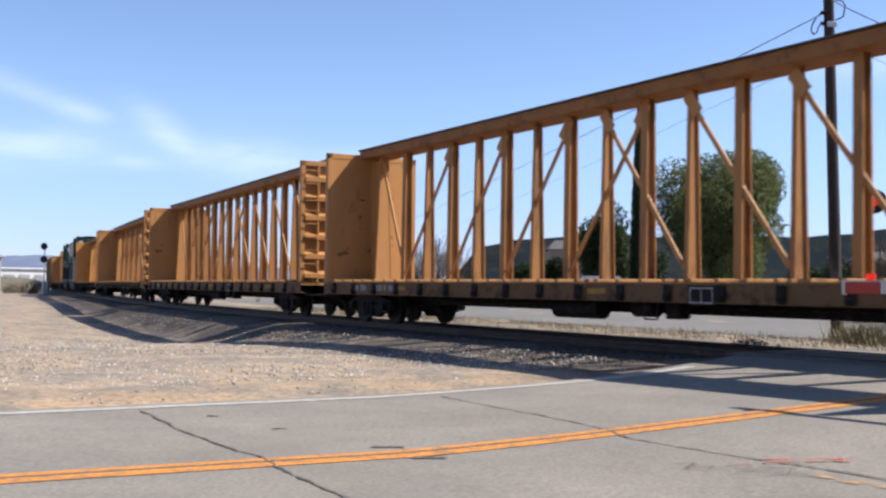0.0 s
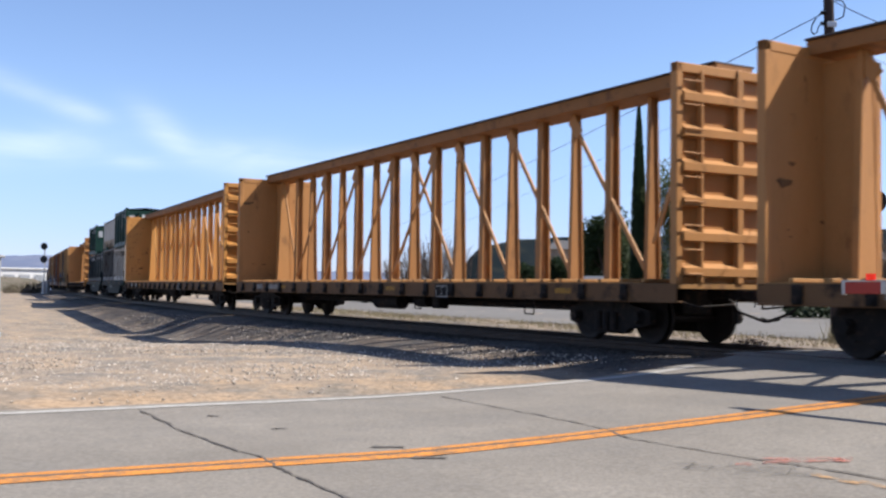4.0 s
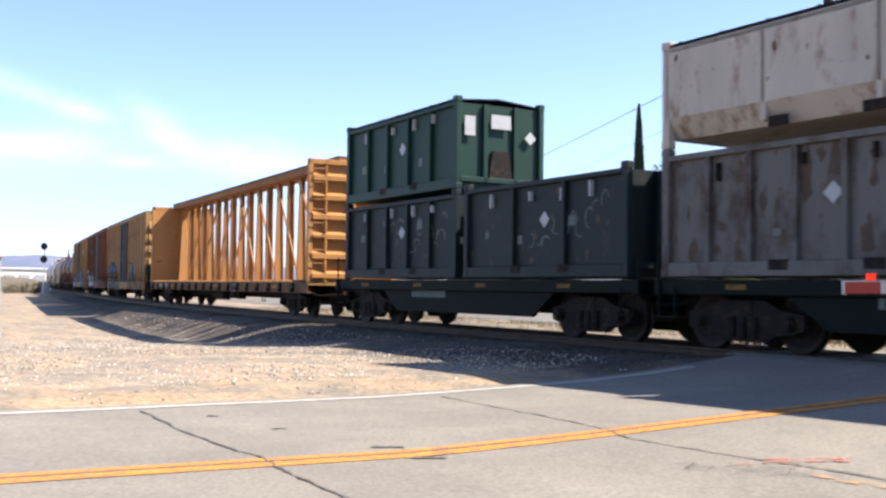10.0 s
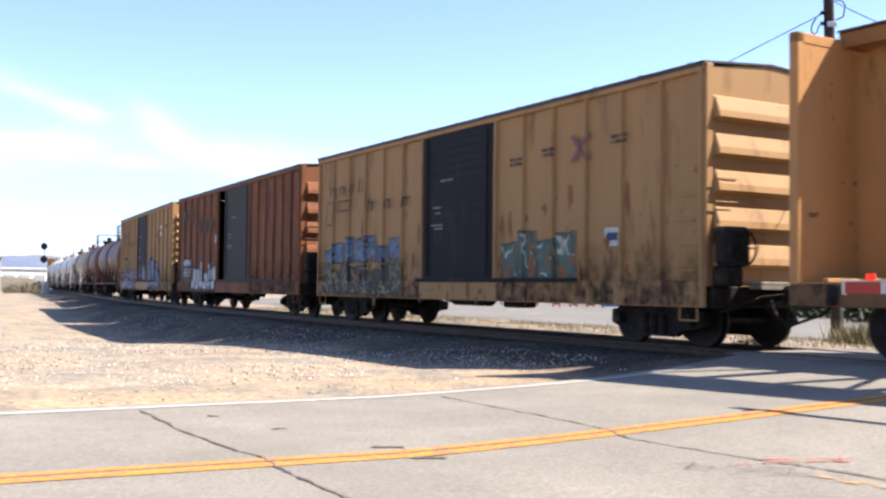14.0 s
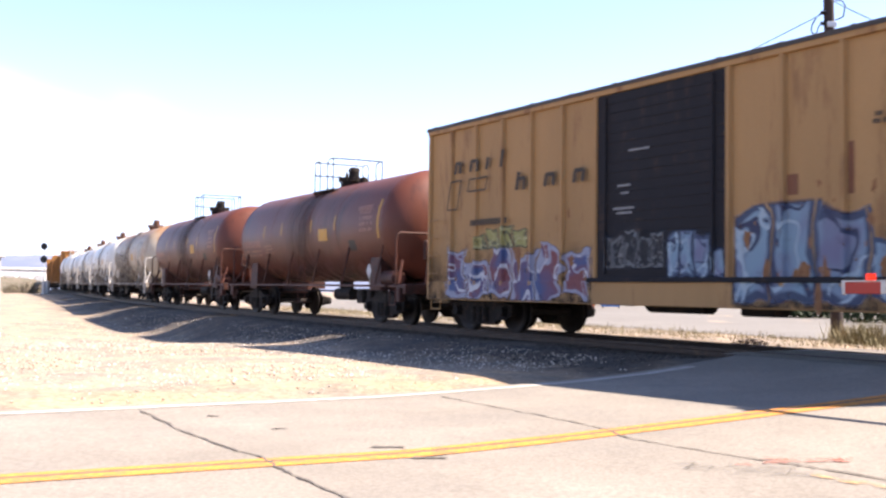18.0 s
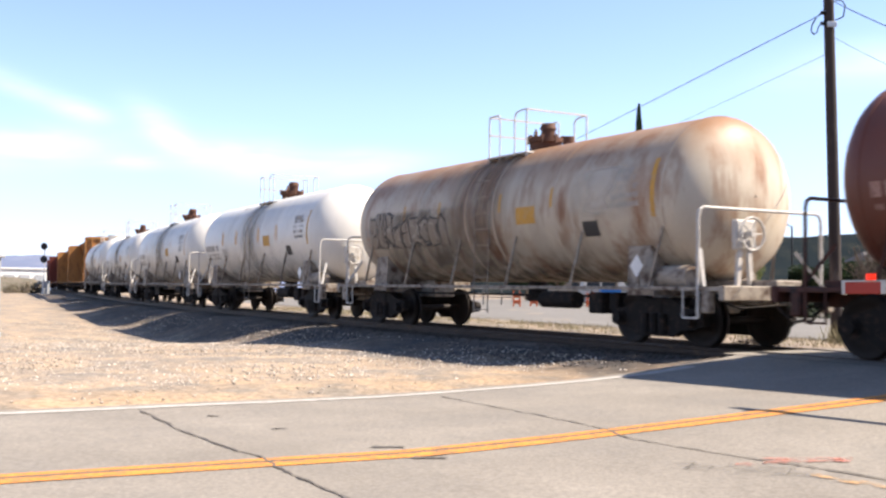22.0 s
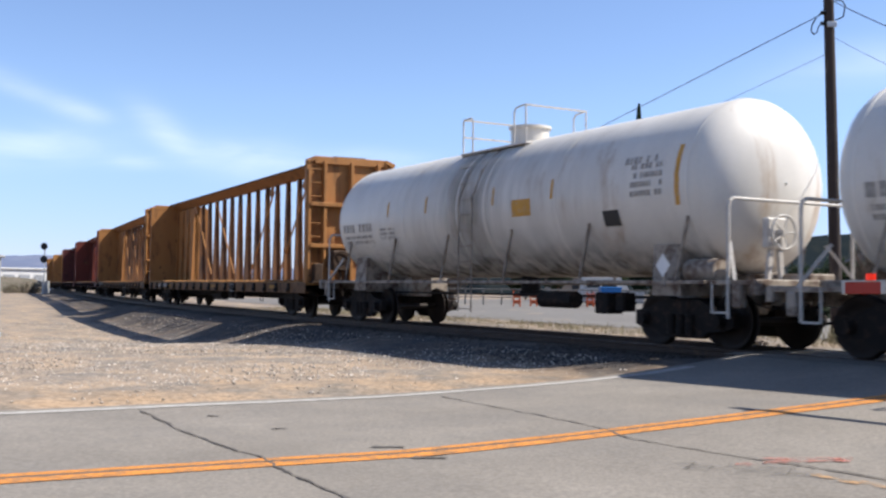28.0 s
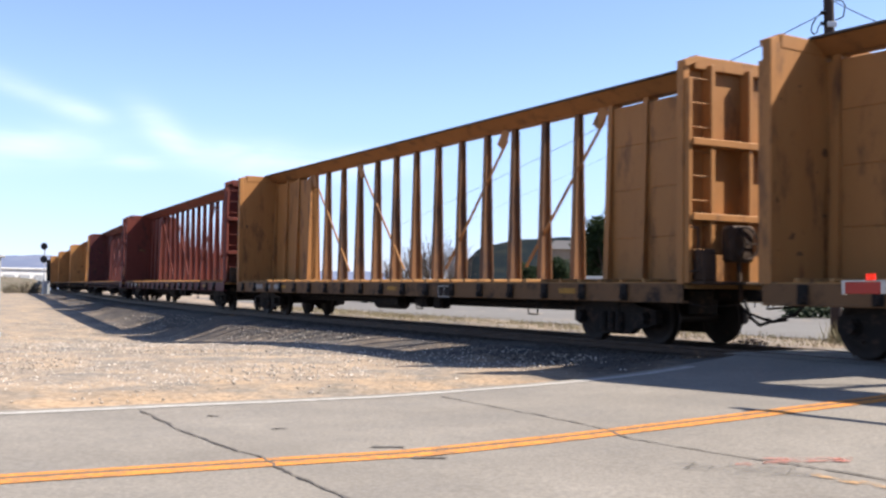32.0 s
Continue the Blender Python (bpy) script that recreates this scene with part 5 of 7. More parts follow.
        for y in (-1, 1):
            part("end_brace", Geo().beam((x + s * 0.1, y * 1.40, zd), (x - s * 0.28, y * 1.12, zd + 0.62), 0.05, 0.05), rail_ma, car)
        g = Geo()
        g.beam((x, -1.44, zd - 0.5), (x - s * 0.34, -1.44, zd - 0.5), 0.03, 0.03)
        g.tube([(x - s * 0.34, -1.44, zd - 0.02), (x - s * 0.34, -1.44, zd - 0.5)], 0.018, 6)
        part("end_step", g, rail_ma, car)
    part("brake_cylinder", Geo().cyl((half - 0.95, -1.16, zd + 0.16), (half - 0.25, -1.16, zd + 0.16), 0.20, 16).cyl((half - 1.05, -1.16, zd + 0.16), (half - 0.95, -1.16, zd + 0.16), 0.1, 12, 0.2), frame_ma, car)
    g = Geo()
    for y in (-1, 1):
        g.box(-half + 0.3, half - 0.3, y * 1.44, y * 1.51, zd - 0.06, zd, 0.008)
        for k in range(6):
            x = -half + 1.0 + k * (2 * half - 2.0) / 5
            g.beam((x, y * 1.47, zd - 0.03), (x + 0.22, y * R * 0.93, ZC - R * 0.36), 0.05, 0.04)
    part("running_board", g, frame_ma, car)
    part("outlet_valve", Geo().cyl((0.2, 0, ZC - R - 0.3), (0.2, 0, ZC - R + 0.1), 0.22, 12).box(-0.1, 0.5, -0.12, 0.12, ZC - R - 0.42, ZC - R - 0.28, 0.02), BLACK_STEEL, car)
    part("air_reservoir", Geo().cyl((half * 0.25, -0.85, 0.74), (half * 0.25 + 1.1, -0.85, 0.74), 0.17, 12), BLACK_STEEL, car)
    part("brake_valve", Geo().box(half * 0.5, half * 0.5 + 0.4, -1.0, -0.6, 0.5, 0.9, 0.03).box(half * 0.5 + 0.55, half * 0.5 + 0.8, -0.95, -0.65, 0.55, 0.9, 0.03), BLACK_STEEL, car)
    part("brake_pipe", Geo().cyl((-half + 2, -0.5, 0.82), (half - 2, -0.5, 0.82), 0.025, 6), BLACK_STEEL, car)
    # hand brake wheel on the leading end
    g = Geo()
    hub = Vector((half + 0.36, -0.45, 1.88))
    g.tube([hub + Vector((0, 0.27 * math.cos(k * math.tau / 16), 0.27 * math.sin(k * math.tau / 16))) for k in range(17)], 0.022, 6)
    for k in range(5):
        g.cyl(hub, hub + Vector((0, 0.27 * math.cos(k * 1.2566), 0.27 * math.sin(k * 1.2566))), 0.014, 6)
    g.cyl(hub - Vector((0.14, 0, 0)), hub + Vector((0.03, 0, 0)), 0.06, 10)
    g.box(half + 0.10, half + 0.24, -0.68, -0.22, 1.62, 2.12, 0.03)
    g.beam((half + 0.17, -0.6, zd), (half + 0.17, -0.55, 1.65), 0.07, 0.08)
    g.beam((half + 0.17, -0.3, zd), (half + 0.17, -0.35, 1.65), 0.07, 0.08)
    part("hand_brake", g, rail_ma, car)
    trucks(car, half - 1.27)
    couplers(car, reach, reach=0.5)
    CARS.append((car, centre, half - 1.27))
    return car, R, ZC, half, rng


def on_shell(g, R, ZC, x0, x1, z0, z1, d=0.006, n=4):
    """A patch lying on the curved shell on the camera's side."""
    a0, a1 = math.asin((z0 - ZC) / R), math.asin((z1 - ZC) / R)
    pts, faces = [], []
    for k in range(n + 1):
        a = a0 + (a1 - a0) * k / n
        y, z = -(R + d) * math.cos(a), ZC + (R + d) * math.sin(a)
        pts += [(x0, y, z), (x1, y, z)]
        if k:
            faces.append((2 * k - 2, 2 * k - 1, 2 * k + 1, 2 * k))
    g.add(pts, faces)


def shell_text(g, R, ZC, x0, z0, w, h, rows, rng, fill=0.8, d=0.006):
    for r in range(rows):
        zz = z0 + h * (rows - 1 - r) / rows
        ch, x = h / rows * 0.62, x0
        while x < x0 + w:
            cw = ch * rng.uniform(0.45, 0.8)
            if rng.random() < fill:
                on_shell(g, R, ZC, x, min(x + cw, x0 + w), zz, zz + ch, d, 1)
            x += cw + ch * 0.25


def shell_sheet(car, name, R, ZC, x0, x1, low, high, ma, label, d, n=44):
    """A film lying on the camera's side of the shell, between two heights given as shares of its radius."""
    g, a0, a1 = Geo(), math.asin(low), math.asin(high)
    for k in range(n + 1):
        a = a0 + (a1 - a0) * k / n
        y, z = -(R + d) * math.cos(a), ZC + (R + d) * math.sin(a)
        g.v += [(x0, y, z), (x1, y, z)]
        if k:
            g.f.append((2 * k - 2, 2 * k - 1, 2 * k + 1, 2 * k))
            g.s.append(True)
    return part(name, g, ma, car, label)


FILM_DUST = run_stain("thin_road_dust", (0.20, 0.16, 0.12), 0.16, 26.0)


BELLY_GRIME = thrown_grime("belly_grime", (0.13, 0.095, 0.065), 0.75)


def tank_marks(tk, dark, bright, stain, patches=False):
    car, R, ZC, half, rng = tk
    g = Geo()
    shell_text(g, R, ZC, -half + 0.9, ZC - 0.32, 1.7, 0.34, 1, rng, 0.95)
    shell_text(g, R, ZC, -half + 0.95, ZC - 0.62, 1.6, 0.26, 2, rng, 0.8)
    shell_text(g, R, ZC, -half + 3.0, ZC - 0.55, 0.8, 0.32, 3, rng, 0.8)
    shell_text(g, R, ZC, half - 2.3, ZC + 0.42, 0.9, 0.2, 1, rng, 0.9)
    shell_text(g, R, ZC, half - 2.1, ZC - 0.15, 0.8, 0.62, 4, rng, 0.85)
    part("stencil", g, dark, car, "stencilled lettering too small to read", "stuff")
    shell_sheet(car, "grime_run", R, ZC, -1.5, 1.1, -0.9, 0.93, stain, "grimy runs below the dome", 0.005)
    shell_sheet(car, "belly_grime", R, ZC, -half + 0.5, half - 0.5, -0.995, -0.35, BELLY_GRIME, "brown road grime along the belly", 0.0043)
    shell_sheet(car, "road_dust", R, ZC, -half + 0.8, half - 0.8, -0.97, 0.93, FILM_DUST, "thin film of road dust", 0.0035)
    for x in (-half * 0.53, -half * 0.27, half * 0.12, half * 0.40):
        g = Geo()
        if patches:
            for k in range(3):
                on_shell(g, R, ZC, x + k * 0.09, x + k * 0.09 + 0.085, ZC - 0.12 - 0.05 * (k % 2), ZC + 0.38 - 0.06 * k)
        else:
            on_shell(g, R, ZC, x, x + 0.075, ZC - 0.02, ZC + 0.36)
        part("reflective_strip", g, DECAL_FADED if patches else DECAL_YELLOW, car, "faded orange reflective strip")
    g = Geo()
    on_shell(g, R, ZC, half - 1.0, half - 0.89, ZC - 0.35, ZC + 0.65)
    part("reflective_strip", g, DECAL_YELLOW, car, "faded orange reflective strip")
    g = Geo()
    on_shell(g, R, ZC, half * 0.22, half * 0.22 + 0.66, ZC - 0.3, ZC + 0.04)
    part("warning_panel", g, DECAL_YELLOW, car, "small orange warning panel")
    g = Geo()
    on_shell(g, R, ZC, half - 2.9, half - 2.45, ZC - 0.62, ZC - 0.34)
    part("stencil_box", g, DECAL_DARK, car)
    # diamond placard and its holder
    g = Geo()
    x, y, z = half - 1.22, -1.54, 1.36
    g.add([(x - 0.17, y, z), (x, y, z - 0.2), (x + 0.17, y, z), (x, y, z + 0.2)], [(0, 1, 2, 3)])
    part("placard", g, bright, car, "small diamond placard")
    part("placard_holder", Geo().box(x - 0.03, x + 0.03, y + 0.02, y + 0.05, z - 0.36, z + 0.16), FRAME_WHITE, car)


def container(car_name, front, rear, z0, h, ma, label, seed, half_width=1.22, boat=False, posts=4, trap=True):
    """An open steel bulk container with side stakes, corner castings and a ribbed end."""
    c = thing("bulk_container", label, "container", "containers on the flatcars")
    rng = random.Random(seed)
    L, W = (front - rear) / 2, half_width
    zb = 0.16
    for y in (-1, 1):
        g = Geo()
        if boat:
            lo = [(-L + 0.1, y * W * 0.8, zb), (L - 0.1, y * W * 0.8, zb), (L - 0.1, y * (W * 0.8 - 0.04), zb), (-L + 0.1, y * (W * 0.8 - 0.04), zb)]
            mid = [(-L + 0.1, y * W, h * 0.3), (L - 0.1, y * W, h * 0.3), (L - 0.1, y * (W - 0.04), h * 0.3), (-L + 0.1, y * (W - 0.04), h * 0.3)]
            part("bilge_panel", g.hexa(lo[::-y], mid[::-y]), ma, c)
            g = Geo().box(-L + 0.1, L - 0.1, y * (W - 0.04), y * W, h * 0.3, h)
        else:
            g.box(-L + 0.1, L - 0.1, y * (W - 0.13), y * (W - 0.10), zb, h)
        part("side_panel", g, ma, c)
    part("floor", Geo().box(-L + 0.1, L - 0.1, -W * (0.8 if boat else 0.93), W * (0.8 if boat else 0.93), zb if boat else 0.012, zb + 0.05), ma, c)
    for e in (-1, 1):
        g = Geo()
        g.box(e * (L - 0.12), e * (L - 0.08), -W + 0.05, W - 0.05, zb, h)
        en = part("end_panel", g, ma, c)
        g = Geo()
        for y in (-0.42, 0.42):
            g.box(e * (L - 0.08), e * L, y - 0.06, y + 0.06, zb, h, 0.01)
        g.box(e * (L - 0.08), e * L, -W + 0.06, W - 0.06, zb, zb + 0.12, 0.01)
        part("end_frame", g, ma, en)
        if trap and e > 0:
            g = Geo().hexa([(L - 0.07, -0.32, zb + 0.12), (L - 0.01, -0.32, zb + 0.12), (L - 0.01, 0.32, zb + 0.12), (L - 0.07, 0.32, zb + 0.12)],
                           [(L - 0.07, -0.22, zb + 0.75), (L - 0.01, -0.22, zb + 0.75), (L - 0.01, 0.22, zb + 0.75), (L - 0.07, 0.22, zb + 0.75)])
            part("hatch", g, BLACK_STEEL if ma is not WHITE_BIN else GREY_BIN, en)
    for x in (-L, L):
        for y in (-1, 1):
            g = Geo()
            xx = x - 0.16 * (1 if x > 0 else -1)
            g.box(xx, x, y * (W - 0.14), y * W, 0, h + 0.05, 0.012)
            g.box(xx - 0.02 * (1 if x > 0 else -1), x + 0.01 * (1 if x > 0 else -1), y * (W - 0.16), y * (W + 0.012), h, h + 0.14, 0.015)
            g.box(xx - 0.02 * (1 if x > 0 else -1), x + 0.01 * (1 if x > 0 else -1), y * (W - 0.16), y * (W + 0.012), 0, 0.13, 0.015)
            part("corner_post", g, ma, c)
    for y in (-1, 1):
        for k in range(posts):
            x = -L + 0.16 + (2 * L - 0.32) * (k + 1) / (posts + 1)
            part("side_stake", Geo().box(x - 0.05, x + 0.05, y * (W - 0.105), y * W, zb + 0.05, h - 0.05, 0.012), ma, c)
        part("top_rail", Geo().box(-L + 0.16, L - 0.16, y * (W - 0.10), y * W, h - 0.08, h + 0.02, 0.012), ma, c)
        if not boat:
            part("bottom_rail", Geo().box(-L + 0.16, L - 0.16, y * (W - 0.10), y * W, zb - 0.04 if boat else 0.008, zb + 0.08, 0.012), ma, c)
    # fork pockets and hanging hooks
    for x in (-0.9, 0.75):
        part("fork_pocket", Geo().box(x, x + 0.36, -W - 0.004, -W + 0.03, 0.10, 0.26), BLACK_STEEL, c)
    for x in (-L * 0.62, -L * 0.1, L * 0.28, L * 0.6):
        z = h - rng.uniform(0.12, 0.2)
        pale = ma not in (WHITE_BIN, GREY_BIN)
        part("tarp_hook", Geo().box(x, x + 0.045, -W + 0.01, -W + 0.12, z - rng.uniform(0.16, 0.3), z), DECAL_PALE if pale else BLACK_STEEL, c)
    CARGO.append((c, (front + rear) / 2, car_name, z0))
    return c, L, W, h, rng


CARGO = []


def letters(body, size):
    """Flat letter shapes as a mesh, reading along x and standing along y."""
    cu = bpy.data.curves.new("letters", "FONT")
    cu.body, cu.size, cu.align_x = body, size, "CENTER"
    cu.extrude = 0.002
    ob = bpy.data.objects.new("letters", cu)
    me = bpy.data.meshes.new_from_object(ob)
    bpy.data.objects.remove(ob)
    return me


def lettered_panel(c, name, body, m, w, h, size):
    """A white panel with dark letters, upright on a wall; m sets its centre and turn."""
    p = part(name, Geo().box(-w / 2, w / 2, -0.004, 0.004, -h / 2, h / 2), DECAL_WHITE, c, "white panel lettered " + body)
    p.matrix_basis = m
    t = part("lettering", letters(body, size), DECAL_DARK, p)
    t.matrix_basis = pose(0, -0.006, -size * 0.34, 90, 0, 0)
    return p


def lid(c, L, W, h, ma):
    g = Geo()
    for y in (-1, 1):
        lo = [(-L + 0.12, 0, h + 0.15), (L - 0.12, 0, h + 0.15), (L - 0.12, y * (W - 0.02), h + 0.05), (-L + 0.12, y * (W - 0.02), h + 0.05)]
        g.hexa(lo[::y], [(a, b, q + 0.03) for a, b, q in lo][::y])
    for k in range(7):
        x = -L + 0.4 + k * (2 * L - 0.8) / 6
        g.cyl((x, -W + 0.02, h + 0.07), (x, W - 0.02, h + 0.07), 0.035, 6)
    part("cover", g, ma, c, "ribbed hard cover")


def flat_car(front, rear, label):
    car = thing("container_flatcar", label, "flatcar", "cars of the train")
    L, W = (front - rear) / 2, 1.30
    for y in (-1, 1):
        g = Geo()
        g.hexa([(-L + 3.4, y * 1.12, 0.38), (L - 3.4, y * 1.12, 0.38), (L - 3.4, y * 1.20, 0.38), (-L + 3.4, y * 1.20, 0.38)][::y],
               [(-L + 2.6, y * 1.12, 0.9), (L - 2.6, y * 1.12, 0.9), (L - 2.6, y * 1.20, 0.9), (-L + 2.6, y * 1.20, 0.9)][::y])
        g.box(-L, L, y * 1.14, y * W, 0.88, 1.12, 0.015)
        part("side_sill", g, FLAT_GREEN, car)
    part("centre_sill", Geo().box(-L + 0.12, L - 0.12, -0.35, 0.35, 0.7, 1.1, 0.02), FLAT_GREEN, car)
    n = 7
    for k in range(n):
        x = -L + 0.45 + k * (2 * L - 0.9) / (n - 1)
        part("crossbearer", Geo().box(x - 0.18, x + 0.18, -W + 0.02, W - 0.02, 0.95, 1.13, 0.01), FLAT_GREEN, car)
    for e in (-1, 1):
        part("end_sill", Geo().box(e * (L - 0.12), e * L, -W - 0.05, W + 0.05, 0.86, 1.14, 0.015), FLAT_GREEN, car)
        x = e * (L - 0.3)
        part("stirrup", Geo().tube([(x - 0.18, -W - 0.04, 1.0), (x - 0.18, -W - 0.04, 0.5), (x + 0.18, -W - 0.04, 0.5), (x + 0.18, -W - 0.04, 1.0)], 0.018, 6), FLAT_GREEN, car)
        part("grab_iron", Geo().tube([(e * (L - 0.05), -W, 1.12), (e * (L - 0.05), -W, 1.75)], 0.02, 6), FLAT_GREEN, car)
    for x in (-L * 0.75, -L * 0.3, L * 0.15, L * 0.62):
        part("reflector", Geo().box(x, x + 0.4, -W - 0.002, -W - 0.008, 0.97, 1.05), REFLECTOR_DULL, car)
    g = Geo()
    bars(g, -L + 4.2, 0.72, 1.6, 0.26, 1, -1.202, random.Random(3), 0.95)
    part("sill_lettering", g, SCRAWL_FAINT, car, "worn pale reporting marks", "stuff")
    trucks(car, L - 1.7)
    couplers(car, L, reach=0.35)
    register(car, front, rear, 1.7)
    return car


def build_train():
    Y1 = "yellow steel centre-beam lumber flatcar, empty, rolling past"
    centre_beam(42.4, 19.9, 1, YELLOW, SILL, Y1, 11)
    centre_beam(18.25, -4.25, 1, YELLOW, SILL, Y1, 12)
    centre_beam(-6.05, -28.5, 1, YELLOW, SILL, Y1, 13)
    centre_beam(-30.1, -52.55, 1, YELLOW, SILL, Y1, 14)
    centre_beam(-54.25, -76.65, 1, YELLOW_BRIGHT, SILL, "bright yellow centre-beam flatcar with stencilled bulkhead, empty", 15, panel_text=True)
    a = flat_car(-78.5, -91.0, "dark green container flatcar with deep side sills")
    b = flat_car(-91.35, -104.0, "dark green container flatcar with deep side sills")
    c1 = container(a, -78.85, -84.4, 1.17, 1.9, WHITE_BIN, "white steel bulk container with rust stains", 21, posts=3)
    c2 = container(a, -78.85, -84.4, 3.22, 2.04, GREEN, "dark green covered bulk container, sprayed with scrawls", 22, posts=3)
    lid(c2[0], c2[1], c2[2], c2[3], GREEN_DARK)
    c3 = container(a, -84.6, -90.96, 1.17, 2.02, GREY_BIN, "rusty grey open bulk container with dark stains", 23, posts=6)
    c4 = container(a, -84.6, -90.96, 3.34, 1.68, WHITE_BIN, "white boat-bottomed bulk container under a tarp", 24, boat=True, posts=2, trap=False)
    lid(c4[0], c4[1], c4[2], c4[3], BLACK_STEEL)
    c5 = container(b, -91.8, -97.4, 1.17, 1.94, GREEN_DARK, "dark grey-green open bulk container", 25, posts=2)
    c6 = container(b, -97.75, -103.68, 1.17, 1.9, GREEN_DARK, "dark green bulk container with white labels", 26)
    c7 = container(b, -97.75, -103.68, 3.22, 1.98, GREEN, "green covered bulk container with white placards", 27)
    lid(c7[0], c7[1], c7[2], c7[3], GREEN_DARK)
    for q, n, size in ((c1, 34, 0.05), (c3, 130, 0.16), (c4, 26, 0.05), (c5, 50, 0.07), (c6, 50, 0.07)):
        c, L, W, h, rng = q
        rust_patches(c, -L + 0.2, L - 0.2, 0.3 if q is not c4 else 0.75, h - 0.1, -W + (0.098 if q is not c4 else -0.002), n, 430 + n, size, DRIP, "dark grime and rust drips", 0.8)
    for c, L, W, h, rng in (c1, c2, c3, c5, c6, c7):
        y = -W + 0.098
        pale = DECAL_PALE if c.name != c1[0].name else GREY_BIN
        for x in (-L * 0.72, -L * 0.28, L * 0.34):
            w, z = rng.uniform(0.08, 0.24), rng.uniform(0.6, h - 0.55)
            part("label", Geo().box(x, x + w, y, y - 0.006, z, z + rng.uniform(0.10, 0.22)), SCRAWL_FAINT if pale is DECAL_PALE else pale, c, "worn paper label")
        x, z = L * 0.06, h * 0.6
        part("placard", Geo().add([(x - 0.17, y - 0.008, z), (x, y - 0.008, z - 0.17), (x + 0.17, y - 0.008, z), (x, y - 0.008, z + 0.17)], [(0, 1, 2, 3)]), pale, c, "white diamond placard")
        if c.name in (c2[0].name, c5[0].name, c6[0].name):
            graffiti_line(c, -L * 0.1, L * 0.8, h * 0.35, h * 0.75, y - 0.01, SCRAWL_FAINT, rng)
        if c.name == c5[0].name:
            continue
        x = L + 0.003
        part("end_label", Geo().box(x, x + 0.005, -0.28, 0.26, h - 0.55, h - 0.22), DECAL_PALE, c)
        part("end_label", Geo().box(x, x + 0.005, -1.0, -0.72, h - 0.75, h - 0.3), DECAL_PALE, c)
        part("end_placard", Geo().add([(x, 0.66, h - 0.7), (x, 0.82, h - 0.86), (x, 0.98, h - 0.7), (x, 0.82, h - 0.54)], [(0, 1, 2, 3)]), DECAL_PALE, c)
    for c, L, W, h, x, z in ((c2[0], c2[1], c2[2], c2[3], 0.52, 1.5),):
        lettered_panel(c, "code_panel", "AC", pose(x, -W + 0.092, z), 0.5, 0.3, 0.32)
    lettered_panel(c2[0], "end_code_panel", "AC", pose(c2[1] + 0.014, 0.0, 1.55, 0, 0, 90), 0.56, 0.36, 0.36)
    lettered_panel(c1[0], "code_panel", "A", pose(-c1[1] * 0.35, -c1[2] + 0.092, 1.3), 0.2, 0.28, 0.26)
    centre_beam(-105.8, -128.2, 1, YELLOW, SILL, Y1, 16)

    tan = "faded tan boxcar with a black sliding door and sprayed paint"
    piece = "sprayed paint in fat shapes that cannot be read"
    car, L, W, rng, wall = box_car(-129.75, -145.05, BOX_TAN, BOX_DOOR, 5, (-1.55, 1.6), tan, 31)
    y = -W - 0.075
    rust_patches(car, -L + 0.2, -1.7, 1.0, 2.9, -W - 0.002, 70, 411)
    rust_patches(car, 1.7, L - 0.1, 1.1, 3.0, -W - 0.002, 110, 412, 0.16)
    rust_patches(car, -L + 0.2, L - 0.2, 0.69, 1.08, -W - 0.0615, 90, 421, 0.12, low=1.0)
    emblem(car, -L + 0.9, 3.42, y, 1.0, 0.06, LOGO_DARK, "faded dark logo shapes")
    g = Geo()
    for k in (-1, 1):
        g.beam((4.5 - 0.24, y - 0.006, 3.55 - 0.24 * k), (4.5 + 0.24, y - 0.006, 3.55 + 0.24 * k), 0.008, 0.08)
    part("cross_emblem", g, DECAL_PINK, car)
    g = Geo()
    for x, z in ((2.2, 3.42), (3.3, 3.5), (5.4, 3.52)):
        bars(g, x, z, 0.42, 0.2, 2, y, rng, 0.8)
    part("stencil", g, LOGO_DARK, car, "small dark stencils too worn to read", "stuff")
    paint_sheet(car, "spray_paint", wall, -L + 0.35, -L + 5.0, 1.55, 2.3, spray("blue_sprayed_piece", 7, (0.12, 0.19, 0.29), (0.09, 0.14, 0.23), (0.04, 0.05, 0.06), (0.22, 0.27, 0.3), 1, 0.45, 0.8, 0.02, 0.02), piece)
    paint_sheet(car, "spray_paint", wall, -L + 0.3, -L + 5.2, 0.72, 1.65, spray("dark_sprayed_piece", 8, (0.10, 0.11, 0.11), (0.05, 0.055, 0.06), (0.03, 0.03, 0.03), (0.30, 0.27, 0.15), 2, 0.6, 0.7, 0.03, 0.035), piece, 0.005)
    paint_sheet(car, "spray_paint", wall, 1.75, 4.35, 1.1, 2.25, spray("green_sprayed_piece", 4, (0.07, 0.115, 0.095), (0.055, 0.085, 0.08), (0.045, 0.075, 0.065), (0.33, 0.36, 0.32), 3, 0.25, 0.97, 0.012, 0.030), piece)
    decal(car, "notice", DECAL_PALE, 5.15, 5.6, 1.72, 2.05, -W)
    decal(car, "notice_print", DECAL_NAVY, 5.22, 5.5, 1.82, 1.96, -W - 0.0065)

    car, L, W, rng, wall = box_car(-146.45, -161.65, BOX_RUST, BOX_DOOR_GREY, 5, (-1.5, 2.6), "rust-brown boxcar, its dark door half open, heavily sprayed", 32, leaf=(-0.55, 2.62))
    y = -W - 0.075
    emblem(car, -6.6, 3.58, y, 1.75, 0.15, LOGO_DARK, "large faded dark logo shapes")
